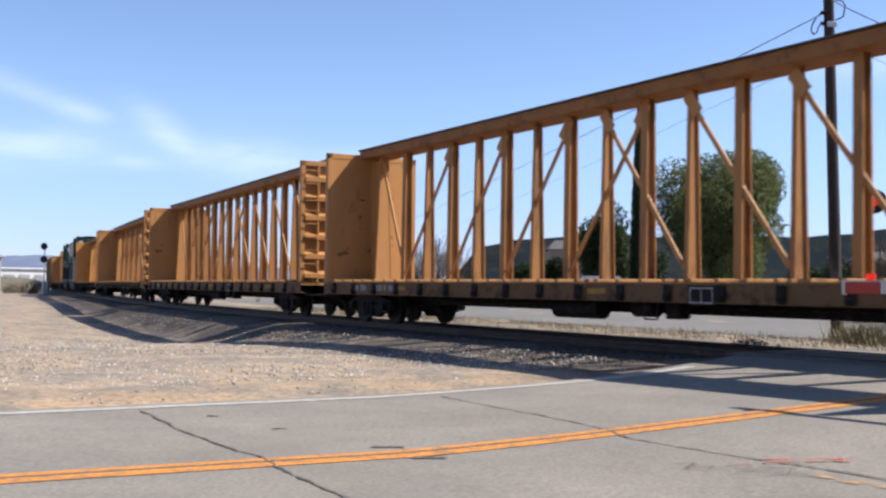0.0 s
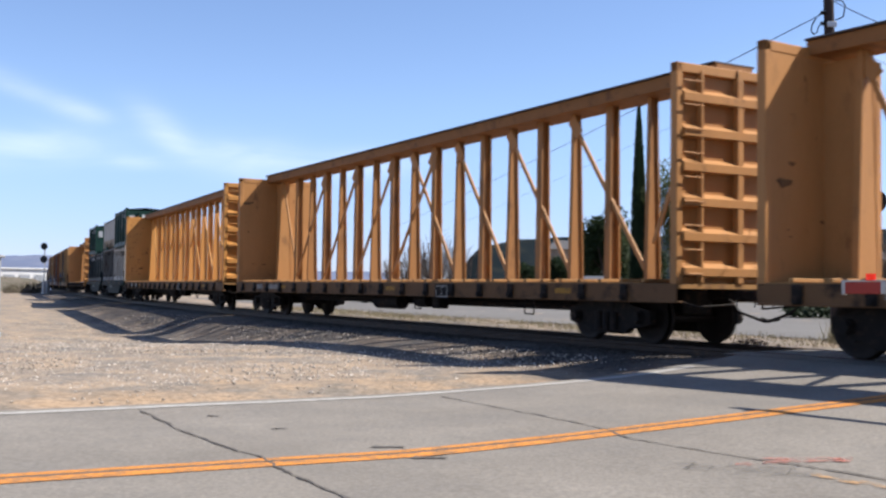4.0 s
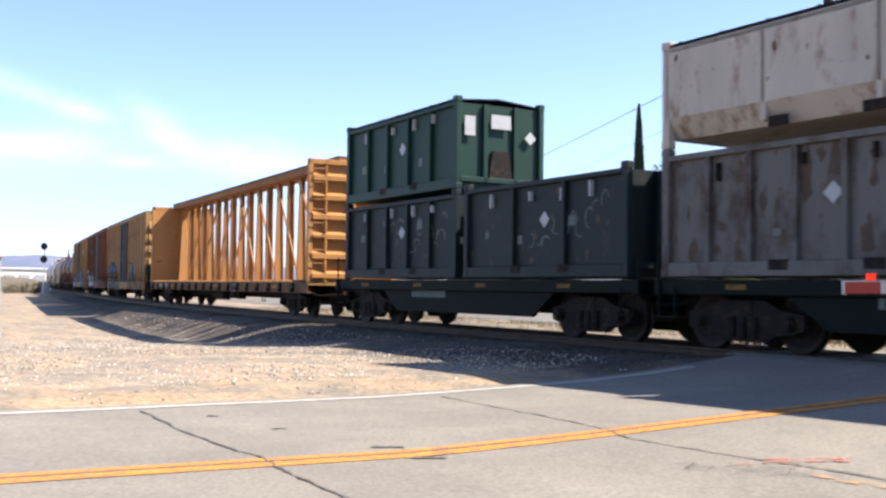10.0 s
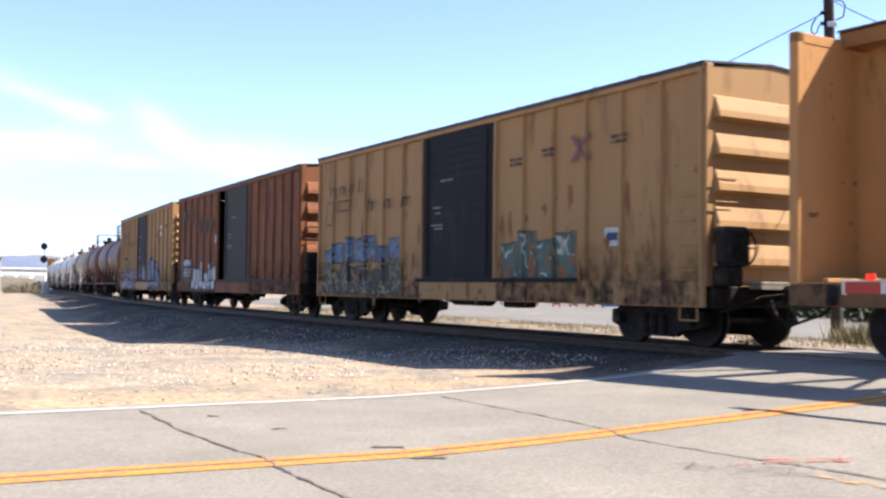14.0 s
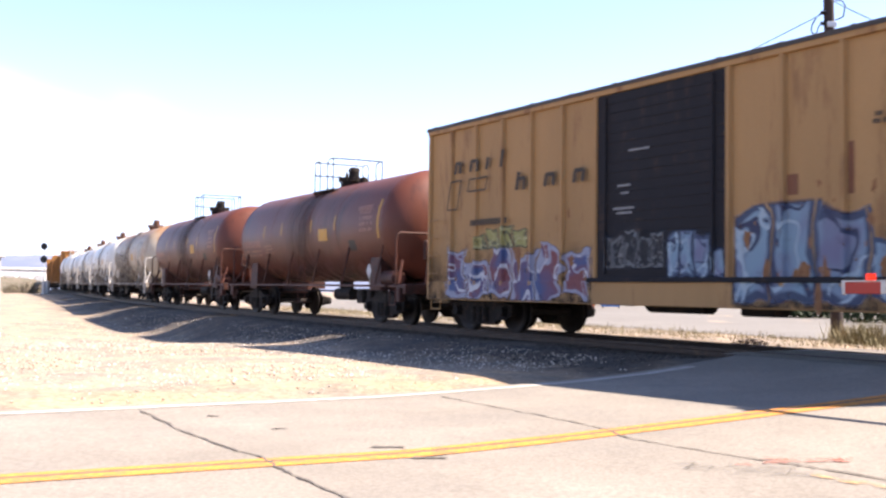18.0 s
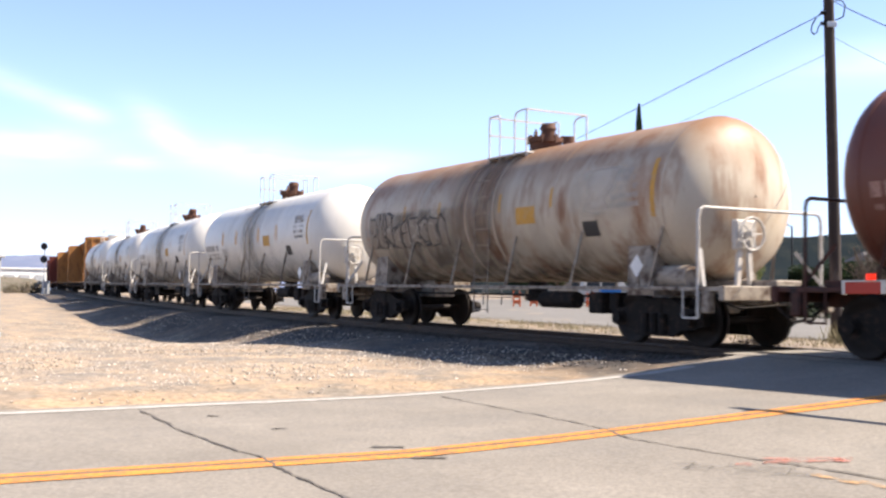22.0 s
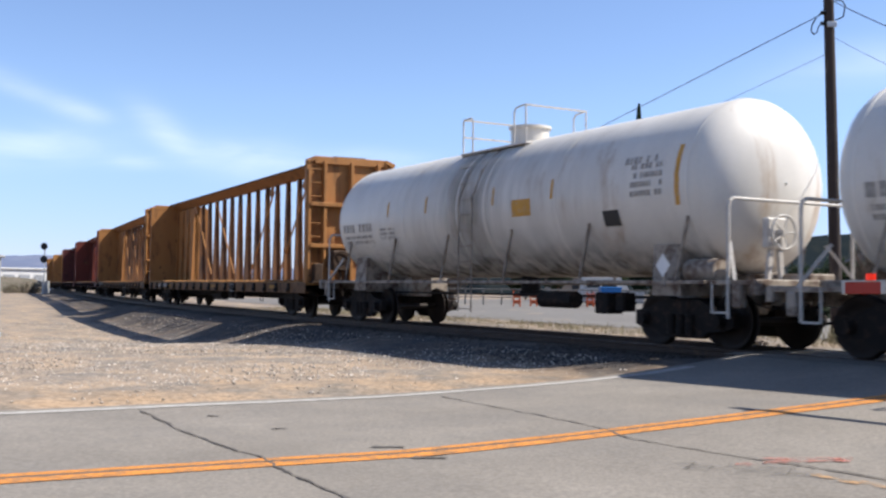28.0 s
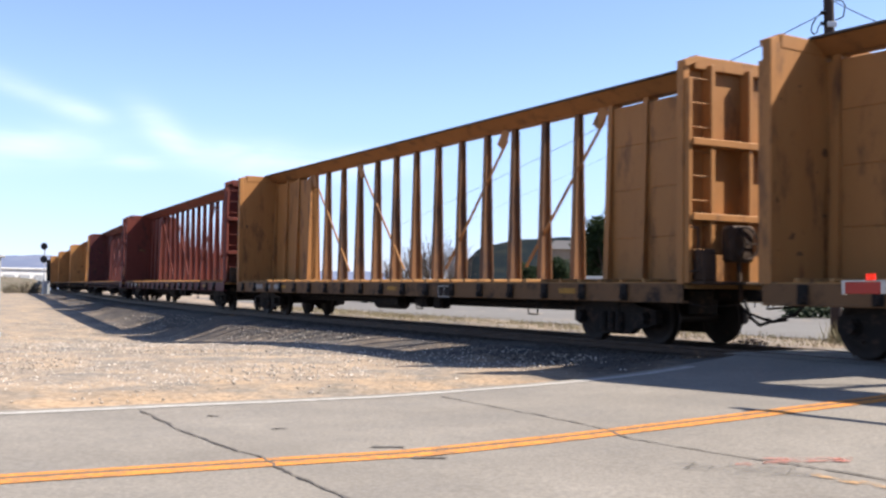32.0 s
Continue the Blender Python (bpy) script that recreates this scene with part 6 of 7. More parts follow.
    rust_patches(car, -L + 0.2, -1.6, 1.0, 2.6, -W - 0.002, 110, 413, 0.14)
    rust_patches(car, 2.7, L - 0.1, 1.0, 3.2, -W - 0.002, 90, 422, 0.14)
    g = Geo()
    bars(g, -L + 0.95, 1.75, 1.35, 0.36, 1, -W - 0.060, rng, 0.95)
    bars(g, -L + 0.95, 1.3, 1.3, 0.36, 3, -W - 0.060, rng, 0.7)
    decal(car, "dark_panel", DECAL_DARK, -L + 0.75, -L + 2.35, 1.0, 1.9, -W - 0.05, 0.003)
    part("numbers", g, DECAL_PALE, car, "white marks too worn to read")
    paint_sheet(car, "spray_paint", wall, -L + 2.35, -1.7, 0.72, 1.95, spray("white_sprayed_piece", 6, (0.42, 0.42, 0.42), (0.36, 0.37, 0.38), (0.03, 0.03, 0.035), (0.46, 0.46, 0.44), 4, 0.45, 0.97, 0.016, 0.02), piece)
    decal(car, "paint_chip", DECAL_PALE, -1.95, -1.7, 2.55, 2.85, -W)
    part("jamb", Geo().box(-1.56, -1.49, -W - 0.05, -W, 1.1, 4.4, 0.01), DIM_WHITE, car, "bare pale door jamb")
    car, L, W, rng, wall = box_car(-163.1, -178.6, BOX_TAN, BOX_DOOR, 9, (-1.75, 1.45), tan, 33)
    y = -W - 0.075
    emblem(car, -6.55, 3.45, y, 1.0, 0.095, LOGO_DARK, "dark logo shapes")
    rust_patches(car, -L + 0.2, -1.9, 1.0, 2.4, -W - 0.002, 60, 414)
    rust_patches(car, 1.6, L - 0.1, 1.1, 2.6, -W - 0.002, 90, 415, 0.13)
    rust_patches(car, 1.6, L - 0.2, 0.69, 1.08, -W - 0.0615, 80, 423, 0.12, low=1.0)
    g = Geo()
    for k in (-1, 1):
        g.beam((5.3 - 0.22, y - 0.006, 3.45 - 0.22 * k), (5.3 + 0.22, y - 0.006, 3.45 + 0.22 * k), 0.008, 0.10)
    part("cross_emblem", g, DECAL_WHITE, car)
    part("cross_core", Geo().box(5.22, 5.38, y - 0.012, y - 0.016, 3.37, 3.53), DECAL_NAVY, car)
    g = Geo()
    for x, z in ((4.0, 3.2), (6.3, 3.5), (-5.9, 2.28)):
        bars(g, x, z, 0.5 if x > 0 else 1.5, 0.2, 2 if x > 0 else 1, y, rng, 0.85)
    part("stencil", g, LOGO_DARK, car, "small dark stencils too worn to read", "stuff")
    paint_sheet(car, "spray_paint", wall, -L + 0.75, -1.85, 0.69, 1.95, spray("maroon_sprayed_piece", 6, (0.16, 0.05, 0.055), (0.05, 0.075, 0.17), (0.24, 0.25, 0.31), (0.42, 0.42, 0.44), 5, 1.2, 0.95, 0.04, 0.03), piece)
    paint_sheet(car, "spray_paint", wall, -L + 1.9, -L + 3.9, 1.75, 2.25, spray("olive_sprayed_piece", 4, (0.30, 0.28, 0.10), (0.26, 0.24, 0.09), (0.10, 0.10, 0.06), (0.40, 0.38, 0.2), 6, 0.8, 0.75), piece, 0.006)
    pale_blue = spray("pale_blue_sprayed_piece", 4, (0.17, 0.26, 0.33), (0.14, 0.14, 0.22), (0.03, 0.04, 0.08), (0.30, 0.38, 0.43), 7, 0.7, 0.85, 0.022, 0.022)
    paint_sheet(car, "spray_paint", wall, 1.5, 4.8, 0.72, 2.3, pale_blue, piece)
    paint_sheet(car, "spray_paint", (W, 1.1, []), 0.1, 1.4, 1.12, 1.95, pale_blue, piece, 0.052)
    paint_sheet(car, "spray_paint", (W, 1.1, []), -1.55, 0.05, 1.3, 2.1, spray("thin_white_scrawl", 5, (0.02, 0.02, 0.022), (0.018, 0.017, 0.02), (0.13, 0.14, 0.15), (0.15, 0.15, 0.15), 8, 0.7, 0.75, 0.012, 0.012), piece, 0.052)
    decal(car, "notice", DECAL_PALE, 5.1, 5.5, 1.62, 1.98, -W)
    decal(car, "notice_print", DECAL_NAVY, 5.18, 5.42, 1.7, 1.92, -W - 0.0065)
    for x, z, h in ((2.55, 2.35, 0.3), (3.5, 2.3, 0.72)):
        decal(car, "painted_patch", DECAL_RUST, x, x + 0.2, z, z + h, -W)

    maroon = "maroon tank car with grimy shell and black railings"
    dark_run, rust_run, grey_run = run_stain("dark_run_stain", (0.045, 0.018, 0.013), 0.5), run_stain("rusty_run_stain", (0.20, 0.115, 0.065), 0.75), run_stain("grey_run_stain", (0.29, 0.25, 0.20), 0.5, 2.2)
    for k, (c, q) in enumerate(((-186.8, 6.38), (-201.5, 6.38))):
        tk = tank_car(c, q, TANK_MAROON, FRAME_MAROON, BLACK_STEEL, BLACK_STEEL, maroon, 51 + k, hx=0.36)
        tank_marks(tk, MARK_ROSE, DECAL_PALE, dark_run)
    tk = tank_car(-216.65, 6.45, TANK_RUSTY, FRAME_WHITE, VALVE_RUST, RAIL_WHITE, "cream tank car streaked with rust and scrawls", 53, hx=0.3)
    tank_marks(tk, MARK_GREY, DECAL_WHITE, rust_run)
    dark_scrawl = spray("dark_scrawl", 9, (0.30, 0.24, 0.18), (0.26, 0.20, 0.15), (0.05, 0.045, 0.04), (0.45, 0.40, 0.33), 9, 1.1, 0.75, 0.03, 0.015)
    shell_sheet(tk[0], "spray_scrawl", 1.445, 2.545, -5.3, -1.3, -0.45, 0.2, dark_scrawl, "dark scrawls of spray paint", 0.007)
    shell_sheet(tk[0], "rust_stain", 1.445, 2.545, -6.0, 0.4, -0.97, 0.2, run_stain("brown_stain", (0.10, 0.07, 0.045), 0.6, 9.0), "broad brown stain along the belly", 0.006)
    shell_sheet(tk[0], "cleared_patch", 1.445, 2.545, 3.1, 5.2, -0.3, 0.45, run_stain("cleared_patch", (0.52, 0.46, 0.38), 0.7, 1.5), "pale patch where marks were painted out", 0.007)
    for k, c in enumerate((-231.75, -246.6, -261.5)):
        tk = tank_car(c, 6.47, TANK_WHITE, FRAME_WHITE, VALVE_RUST, RAIL_WHITE, "white tank car with rusty manway and white railings", 54 + k)
        tank_marks(tk, MARK_GREY, DECAL_WHITE, grey_run, k == 0)
    tk = tank_car(-276.96, 7.39, TANK_CREAM, FRAME_WHITE, TANK_CREAM, RAIL_WHITE, "long cream-white tank car with a low dome", 58, low_dome=True, R=1.50, ZC=2.70, deck=0.10, wide=0.55)
    tank_marks(tk, MARK_GREY, DECAL_WHITE, grey_run)

    Y2 = "dull yellow centre-beam flatcar with boxed ends, empty"
    RD = "oxide red centre-beam flatcar with boxed ends, empty"
    at = -286.2
    for k, (ma, lab) in enumerate(((YELLOW_DULL, Y2), (YELLOW_DULL, Y2), (RED_BEAM, RD), (RED_DARK, RD), (YELLOW, Y2), (YELLOW_DULL, Y2), (YELLOW, Y2), (BLACK_STEEL, "dark centre-beam flatcar, empty"), (YELLOW_DULL, Y2), (YELLOW, Y2), (YELLOW_DULL, Y2))):
        centre_beam(at, at - 22.6, 2, ma, SILL if ma not in (RED_BEAM, RED_DARK) else RED_DARK, lab, 60 + k, sill_marks=k < 4)
        at -= 24.15


# ---- the roadside ----
POLE_WOOD = material("weathered_pole", (0.040, 0.030, 0.027), 0.85, spots=(0.15, 0.12, 0.1), amount=0.3, scale=3, streak=8)
BLACK_PAINT = material("black_signal_paint", (0.012, 0.012, 0.014), 0.5)
GALV = material("galvanised_steel", (0.42, 0.43, 0.44), 0.45, 0.6)
RED_LENS = material("red_signal_lens", (0.22, 0.008, 0.006), 0.25, emit=(1.0, 0.04, 0.015, 0.35), bump=0)
GATE_RED = material("red_reflective_stripe", (0.306, 0.0382, 0.0255), 0.5)
GATE_WHITE = material("white_gate_paint", (0.442, 0.425, 0.399), 0.55, spots=(0.255, 0.23, 0.204), amount=0.35, scale=6)
CABINET = material("aluminium_cabinet", (0.33, 0.34, 0.35), 0.4, 0.2, bump=0.05)
LEAF = material("willow_leaves", (0.115, 0.130, 0.048), 0.7, spots=(0.12, 0.14, 0.05), amount=0.5, scale=0.8, bump=0)
LEAF_MID = material("green_leaves", (0.04, 0.058, 0.022), 0.65, spots=(0.065, 0.085, 0.032), amount=0.4, scale=0.8, bump=0)
DULL_WALL = material("dull_beige_wall", (0.22, 0.185, 0.15), 0.85, spots=(0.16, 0.14, 0.12), amount=0.3, scale=0.5)
LEAF_DARK = material("dark_leaves", (0.022, 0.038, 0.016), 0.65, spots=(0.04, 0.06, 0.025), amount=0.4, scale=0.8, bump=0)


def let_light_through(ma, share=0.4):
    """Thin leaves: part of the light passes to the shaded side."""
    n, l = ma.node_tree.nodes, ma.node_tree.links
    b, tr, mx, out = n["Principled BSDF"], n.new("ShaderNodeBsdfTranslucent"), n.new("ShaderNodeMixShader"), n["Material Output"]
    l.new(b.inputs["Base Color"].links[0].from_socket, tr.inputs[0])
    mx.inputs[0].default_value = share
    l.new(b.outputs[0], mx.inputs[1])
    l.new(tr.outputs[0], mx.inputs[2])
    l.new(mx.outputs[0], out.inputs["Surface"])


for leafy in (LEAF, LEAF_MID, LEAF_DARK):
    let_light_through(leafy)
BARK = material("bark", (0.10, 0.075, 0.055), 0.9)
DRY = material("dry_twigs", (0.11, 0.08, 0.06), 0.9)
GRASS = material("dry_grass", (0.216, 0.18, 0.104), 0.85, spots=(0.104, 0.108, 0.048), amount=0.5, scale=2, bump=0)
SCRUB = material("dry_scrub", (0.156, 0.125, 0.0936), 0.95, spots=(0.078, 0.078, 0.0468), amount=0.6, scale=0.3)
HILL = material("far_wooded_hill", (0.013, 0.018, 0.021), 1.0, spots=(0.024, 0.027, 0.025), amount=0.5, scale=0.03, bump=0, spec=0.0)
MOUNTAIN = material("hazy_mountain", (0.12, 0.144, 0.216), 1.0, spots=(0.16, 0.176, 0.232), amount=0.4, scale=0.004, bump=0)
STUCCO = material("white_stucco", (0.612, 0.603, 0.586), 0.8, spots=(0.51, 0.493, 0.468), amount=0.3, scale=0.5)
ROOF_TILE = material("dark_shingles", (0.09, 0.085, 0.085), 0.85)
DARK_GLASS = material("dark_window", (0.03, 0.035, 0.04), 0.15, bump=0)
ORANGE = material("orange_plastic", (0.432, 0.09, 0.0315), 0.6, spots=(0.225, 0.072, 0.036), amount=0.4, scale=4)
FENCE = material("weathered_fence_pipe", (0.13, 0.125, 0.12), 0.7, spots=(0.08, 0.06, 0.05), amount=0.4, scale=3)
BLUE = material("blue_bin_paint", (0.027, 0.144, 0.378), 0.5)


def abeam(x, depth):
    """x of a place that many metres ahead, by its slope to the side."""
    return (x - 784) / 1840.0 * depth


def build_crossing():
    # gate arm across the near lane, its tip over the centre of the road
    arm = thing("crossing_gate", "lowered crossing gate arm with red and white stripes", "crossing gate")
    d = Vector((0.52, -0.854, 0)).normalized()
    tip = Vector((4.15, 10.8, 0.895))
    g = Geo()
    for k in range(14):
        a, b = tip + d * (0.42 * k + 0.04), tip + d * (0.42 * (k + 1) - 0.0 + 0.04)
        q = Geo().beam(a, b, 0.035, 0.12, c=0.006)
        part("stripe", q, GATE_RED if k % 2 == 0 else GATE_WHITE, arm)
    q = Geo().beam(tip, tip + d * 5.95, 0.03, 0.018, c=0.003)
    q.v = [(x, y, z + 0.070) for x, y, z in q.v]
    q2 = Geo().beam(tip + Vector((0, 0, 0)), tip + d * 0.045, 0.04, 0.14, c=0.004)
    part("top_edge", q, GATE_WHITE, arm)
    part("tip_cap", q2, GATE_WHITE, arm)
    for k in (0.34, 2.6, 4.6):
        c = tip + d * k
        g = Geo().cyl(c + Vector((0, 0, 0.079)), c + Vector((0, 0, 0.145)), 0.05, 12)
        part("gate_lamp", g, RED_LENS, arm, "small red lamp")
    base = tip + d * 6.0
    z0 = gz(base.x, base.y)
    g = Geo().box(base.x - 0.2, base.x + 0.2, base.y - 0.2, base.y + 0.2, z0, z0 + 1.35, 0.02)
    part("gate_mechanism", g, GALV, arm)
    # flasher on the far side of the tracks
    fl = thing("crossing_flasher", "black crossing signal with round red flashing lamps", "crossing signal")
    D = 21.5
    x, z = abeam(1548, D), 0.804 + (525 - 356) / 1840 * D
    toward = Vector((-x, -D, 0)).normalized()
    side = Vector((-toward.y, toward.x, 0))
    mast = Vector((x, D, 0)) + side * 0.78
    z0 = gz(mast.x, mast.y)
    part("mast", Geo().cyl((mast.x, mast.y, z0), (mast.x, mast.y, 3.9), 0.055, 12), GALV, fl)
    part("crossarm", Geo().beam(Vector((x, D, z)) - side * 0.02, Vector((x, D, z)) + side * 1.56, 0.05, 0.06), BLACK_PAINT, fl)
    for o in (0.0, 1.55):
        c = Vector((x, D, z)) + side * o
        g = Geo().cyl(c + toward * 0.05, c + toward * 0.075, 0.255, 28)
        bg = part("background_disc", g, BLACK_PAINT, fl)
        g = Geo().cyl(c - toward * 0.16, c + toward * 0.06, 0.15, 18)
        part("lamp_housing", g, BLACK_PAINT, bg)
        g = Geo()
        n = 16
        up, pts, faces = Vector((0, 0, 1)), [], []
        for k in range(n + 1):
            a = math.pi * (-0.1 + 1.2 * k / n)
            r = side * math.cos(a) * 0.12 + up * math.sin(a) * 0.12
            pts += [c + r + toward * 0.076, c + r + toward * (0.076 + 0.24), c + r * 0.94 + toward * (0.076 + 0.24), c + r * 0.94 + toward * 0.076]
            if k:
                m = 4 * k
                for j in range(4):
                    faces.append((m - 4 + j, m - 4 + (j + 1) % 4, m + (j + 1) % 4, m + j))
        g.add(pts, faces)
        part("hood", g, BLACK_PAINT, bg)
        part("lens", Geo().cyl(c + toward * 0.074, c + toward * 0.085, 0.105, 20), RED_LENS, bg)


def build_pole():
    p = thing("utility_pole", "tall dark wooden utility pole with wires", "utility pole")
    D = 25.5
    z0 = gz(9.66, D)
    g = Geo().cyl((9.665, D, z0 - 0.3), (9.47, D, 10.5), 0.15, 18, 0.115)
    part("pole", g, POLE_WOOD, p)
    g = Geo().beam((8.4, D + 0.5, 9.4), (10.6, D - 0.5, 9.4), 0.11, 0.13, c=0.01)
    part("crossarm", g, POLE_WOOD, p)
    for y, r in ((D - 0.13, 0.016),):
        part("cable_loop", Geo().tube([(9.40, y, 7.80), (9.31, y, 7.82), (9.16, y, 7.68), (9.05, y, 7.49), (9.03, y, 7.33), (9.10, y, 7.25), (9.17, y, 7.31), (9.22, y, 7.47), (9.31, y, 7.54), (9.40, y, 7.52)], r, 6), BLACK_PAINT, p)
        part("cable_loop", Geo().tube([(9.62, y, 7.62), (9.70, y, 7.64), (9.83, y, 7.71), (9.87, y, 7.99), (9.80, y, 8.10), (9.62, y, 8.12)], r, 6), BLACK_PAINT, p)
    for z in (7.55, 7.82):
        part("insulator", Geo().cyl((9.30, D - 0.05, z), (9.42, D - 0.05, z), 0.05, 10), BLACK_PAINT, p)
    part("bracket", Geo().box(9.42, 9.66, D - 0.16, D - 0.11, 7.45, 7.58, 0.01), GALV, p)

    def wire(name, a, b, sag, r):
        a, b = Vector(a), Vector(b)
        pts = [a.lerp(b, k / 24) - Vector((0, 0, sag * 4 * (k / 24) * (1 - k / 24))) for k in range(25)]
        tagged(part(name, Geo().tube(pts, r, 6), BLACK_PAINT), "thin black overhead wire sagging from the pole", "wire")

    wire("overhead_wire", (9.35, D, 7.80), (-5.5, 120, 8.44), 0.15, 0.013)
    wire("overhead_wire", (9.39, D, 6.77), (-5.48, 120, 5.5), 0.1, 0.006)
    wire("overhead_wire", (9.62, D, 8.13), (8.01, 16, 4.57), 0.05, 0.011)
    wire("overhead_wire", (9.62, D, 7.23), (8.0, 16, 3.93), 0.05, 0.005)


def crown(rng, centre, size, count, leaf, droop=0.0, hollow=0.35):
    """Leaf clumps through a lumpy crown: small bent blades, thinner towards the outline."""
    g = Geo()
    lobes = []
    for _ in range(26):
        v = Vector((rng.gauss(0, 1), rng.gauss(0, 1), rng.gauss(0, 1))).normalized() * rng.random() ** 0.45 * 0.66
        lobes.append((Vector((v.x * size[0], v.y * size[1], v.z * size[2])), rng.uniform(0.26, 0.42)))
    for i in range(count):
        o, q = lobes[i % len(lobes)]
        v = Vector((rng.gauss(0, 1), rng.gauss(0, 1), rng.gauss(0, 1))).normalized() * (hollow + (1 - hollow) * rng.random() ** 0.5)
        p = Vector(centre) + o + Vector((v.x * size[0], v.y * size[1], v.z * size[2])) * q
        s = leaf * rng.uniform(0.6, 1.5)
        ax = Vector((rng.gauss(0, 1), rng.gauss(0, 1), rng.gauss(0, 0.6) - droop)).normalized()
        si = ax.orthogonal().normalized()
        si = Matrix.Rotation(rng.uniform(0, 6.28), 3, ax) @ si
        nrm = ax.cross(si)
        g.add([p - ax * s, p + si * s * 0.34 + nrm * 0.1 * s, p + ax * s - Vector((0, 0, droop * s * 0.5)), p - si * s * 0.34 + nrm * 0.1 * s], [(0, 1, 2, 3)])
    return g


def tree(name, label, x, y, height, size, leaf, ma, seed, count, droop=0.0, trunk_r=0.3, low=0.4):
    rng = random.Random(seed)
    t = thing(name, label, "tree")
    z = gz(x, y)
    g = Geo()
    g.cyl((x, y, z - 0.2), (x + 0.2, y, z + height * low), trunk_r, 12, trunk_r * 0.7)
    for k in range(9):
        a = rng.uniform(0, 6.28)
        b = Vector((x + 0.2, y, z + height * low * rng.uniform(0.7, 1)))
        e = b + Vector((math.cos(a) * size[0] * 0.6, math.sin(a) * size[1] * 0.6, height * rng.uniform(0.15, 0.4)))
        g.cyl(b, e, trunk_r * 0.4, 8, trunk_r * 0.12)
    part("trunk", g, BARK, t)
    part("crown", crown(rng, (x, y, z + height - size[2]), size, count, leaf, droop), ma, t)
    return t


def build_background():
    D = 92
    tree("willow_tree", "large round green willow tree with drooping foliage", abeam(1278, D), D, 15.2, (7.5, 7.0, 7.9), 0.17, LEAF, 5, 60000, 0.5, 0.45, 0.3)
    D = 100
    tree("bushy_tree", "smaller dark green bushy tree", abeam(1066, D), D, 10.0, (3.5, 3.2, 5.0), 0.2, LEAF_MID, 6, 12000, 0.2, 0.25, 0.3)
    for k, (px, D, h, w) in enumerate(((1425, 105, 4.6, 2.4), (1500, 100, 5.0, 2.8), (1560, 98, 4.4, 2.4), (930, 110, 4.2, 2.2), (985, 112, 4.8, 2.4), (1150, 104, 6.0, 2.4))):
        tree("garden_tree", "low dark green garden tree behind the lot", abeam(px, D), D, h, (w, w, h * 0.46), 0.2, LEAF_DARK, 30 + k, 3600, 0.1, 0.16, 0.3)
    # cypress
    rng = random.Random(8)
    D = 96
    x = abeam(1131, D)
    t = thing("cypress_tree", "tall narrow dark cypress tree", "tree")
    z = gz(x, D)
    part("trunk", Geo().cyl((x, D, z - 0.2), (x, D, z + 12), 0.2, 10, 0.08), BARK, t)
    g = Geo()
    for i in range(5200):
        h = rng.random() ** 0.9
        r = 0.95 * (1 - h) ** 0.62 * min(1, h * 9 + 0.35) * rng.uniform(0.5, 1.1)
        a = rng.uniform(0, 6.28)
        p = Vector((x + r * math.cos(a), D + r * math.sin(a), z + 0.8 + h * 17.4))
        s = 0.28 * rng.uniform(0.6, 1.3)
        si = Vector((-math.sin(a), math.cos(a), rng.uniform(-0.3, 0.3))) * s * 0.4
        up = Vector((math.cos(a) * 0.3, math.sin(a) * 0.3, 1)) * s
        g.add([p - up, p + si, p + up, p - si], [(0, 1, 2, 3)])
    part("crown", g, LEAF_DARK, t)
    # bare shrubs and hedges
    for k, (px, D, h, w) in enumerate(((765, 85, 5.5, 2.6), (735, 88, 4.6, 2.0), (800, 82, 4.4, 1.8), (700, 95, 3.6, 1.8), (1555, 60, 4.2, 1.6))):
        rng = random.Random(70 + k)
        x = abeam(px, D)
        z = gz(x, D)
        g = Geo()
        for i in range(90):
            a, q = rng.uniform(0, 6.28), rng.uniform(0.2, 1)
            e = Vector((x + math.cos(a) * w * q, D + math.sin(a) * w * q, z + h * rng.uniform(0.5, 1)))
            b = Vector((x + rng.gauss(0, 0.15), D + rng.gauss(0, 0.15), z))
            mid = b.lerp(e, 0.5) + Vector((rng.gauss(0, 0.25), rng.gauss(0, 0.25), 0.2))
            g.tube([b, mid, e], 0.022, 4)
            for j in range(3):
                f = mid.lerp(e, rng.random())
                g.cyl(f, f + Vector((rng.gauss(0, 0.4), rng.gauss(0, 0.4), rng.uniform(0.2, 0.7))), 0.012, 3)
        tw = part("bare_shrub", g, DRY)
        tagged(tw, "leafless brown shrub with thin twigs", "shrub")
    for k, (px0, px1, D, h) in enumerate(((1395, 1500, 46, 0.85), (640, 720, 75, 0.9), (1500, 1640, 40, 1.0))):
        rng = random.Random(80 + k)
        x0, x1 = abeam(px0, D), abeam(px1, D)
        g = Geo()
        for i in range(1600):
            x, y, q = rng.uniform(x0, x1), D + rng.gauss(0, 0.5), rng.random() ** 0.7
            p = Vector((x, y, gz(x, D) + h * q * (0.8 + 0.25 * math.sin(x * 2))))
            a = Vector((rng.gauss(0, 1), rng.gauss(0, 1), rng.gauss(0, 1))).normalized() * 0.11
            b = a.orthogonal().normalized() * 0.07
            g.add([p - a, p + b, p + a, p - b], [(0, 1, 2, 3)])
        tagged(part("hedge", g, LEAF_DARK), "low dark green hedge by the lot", "hedge")


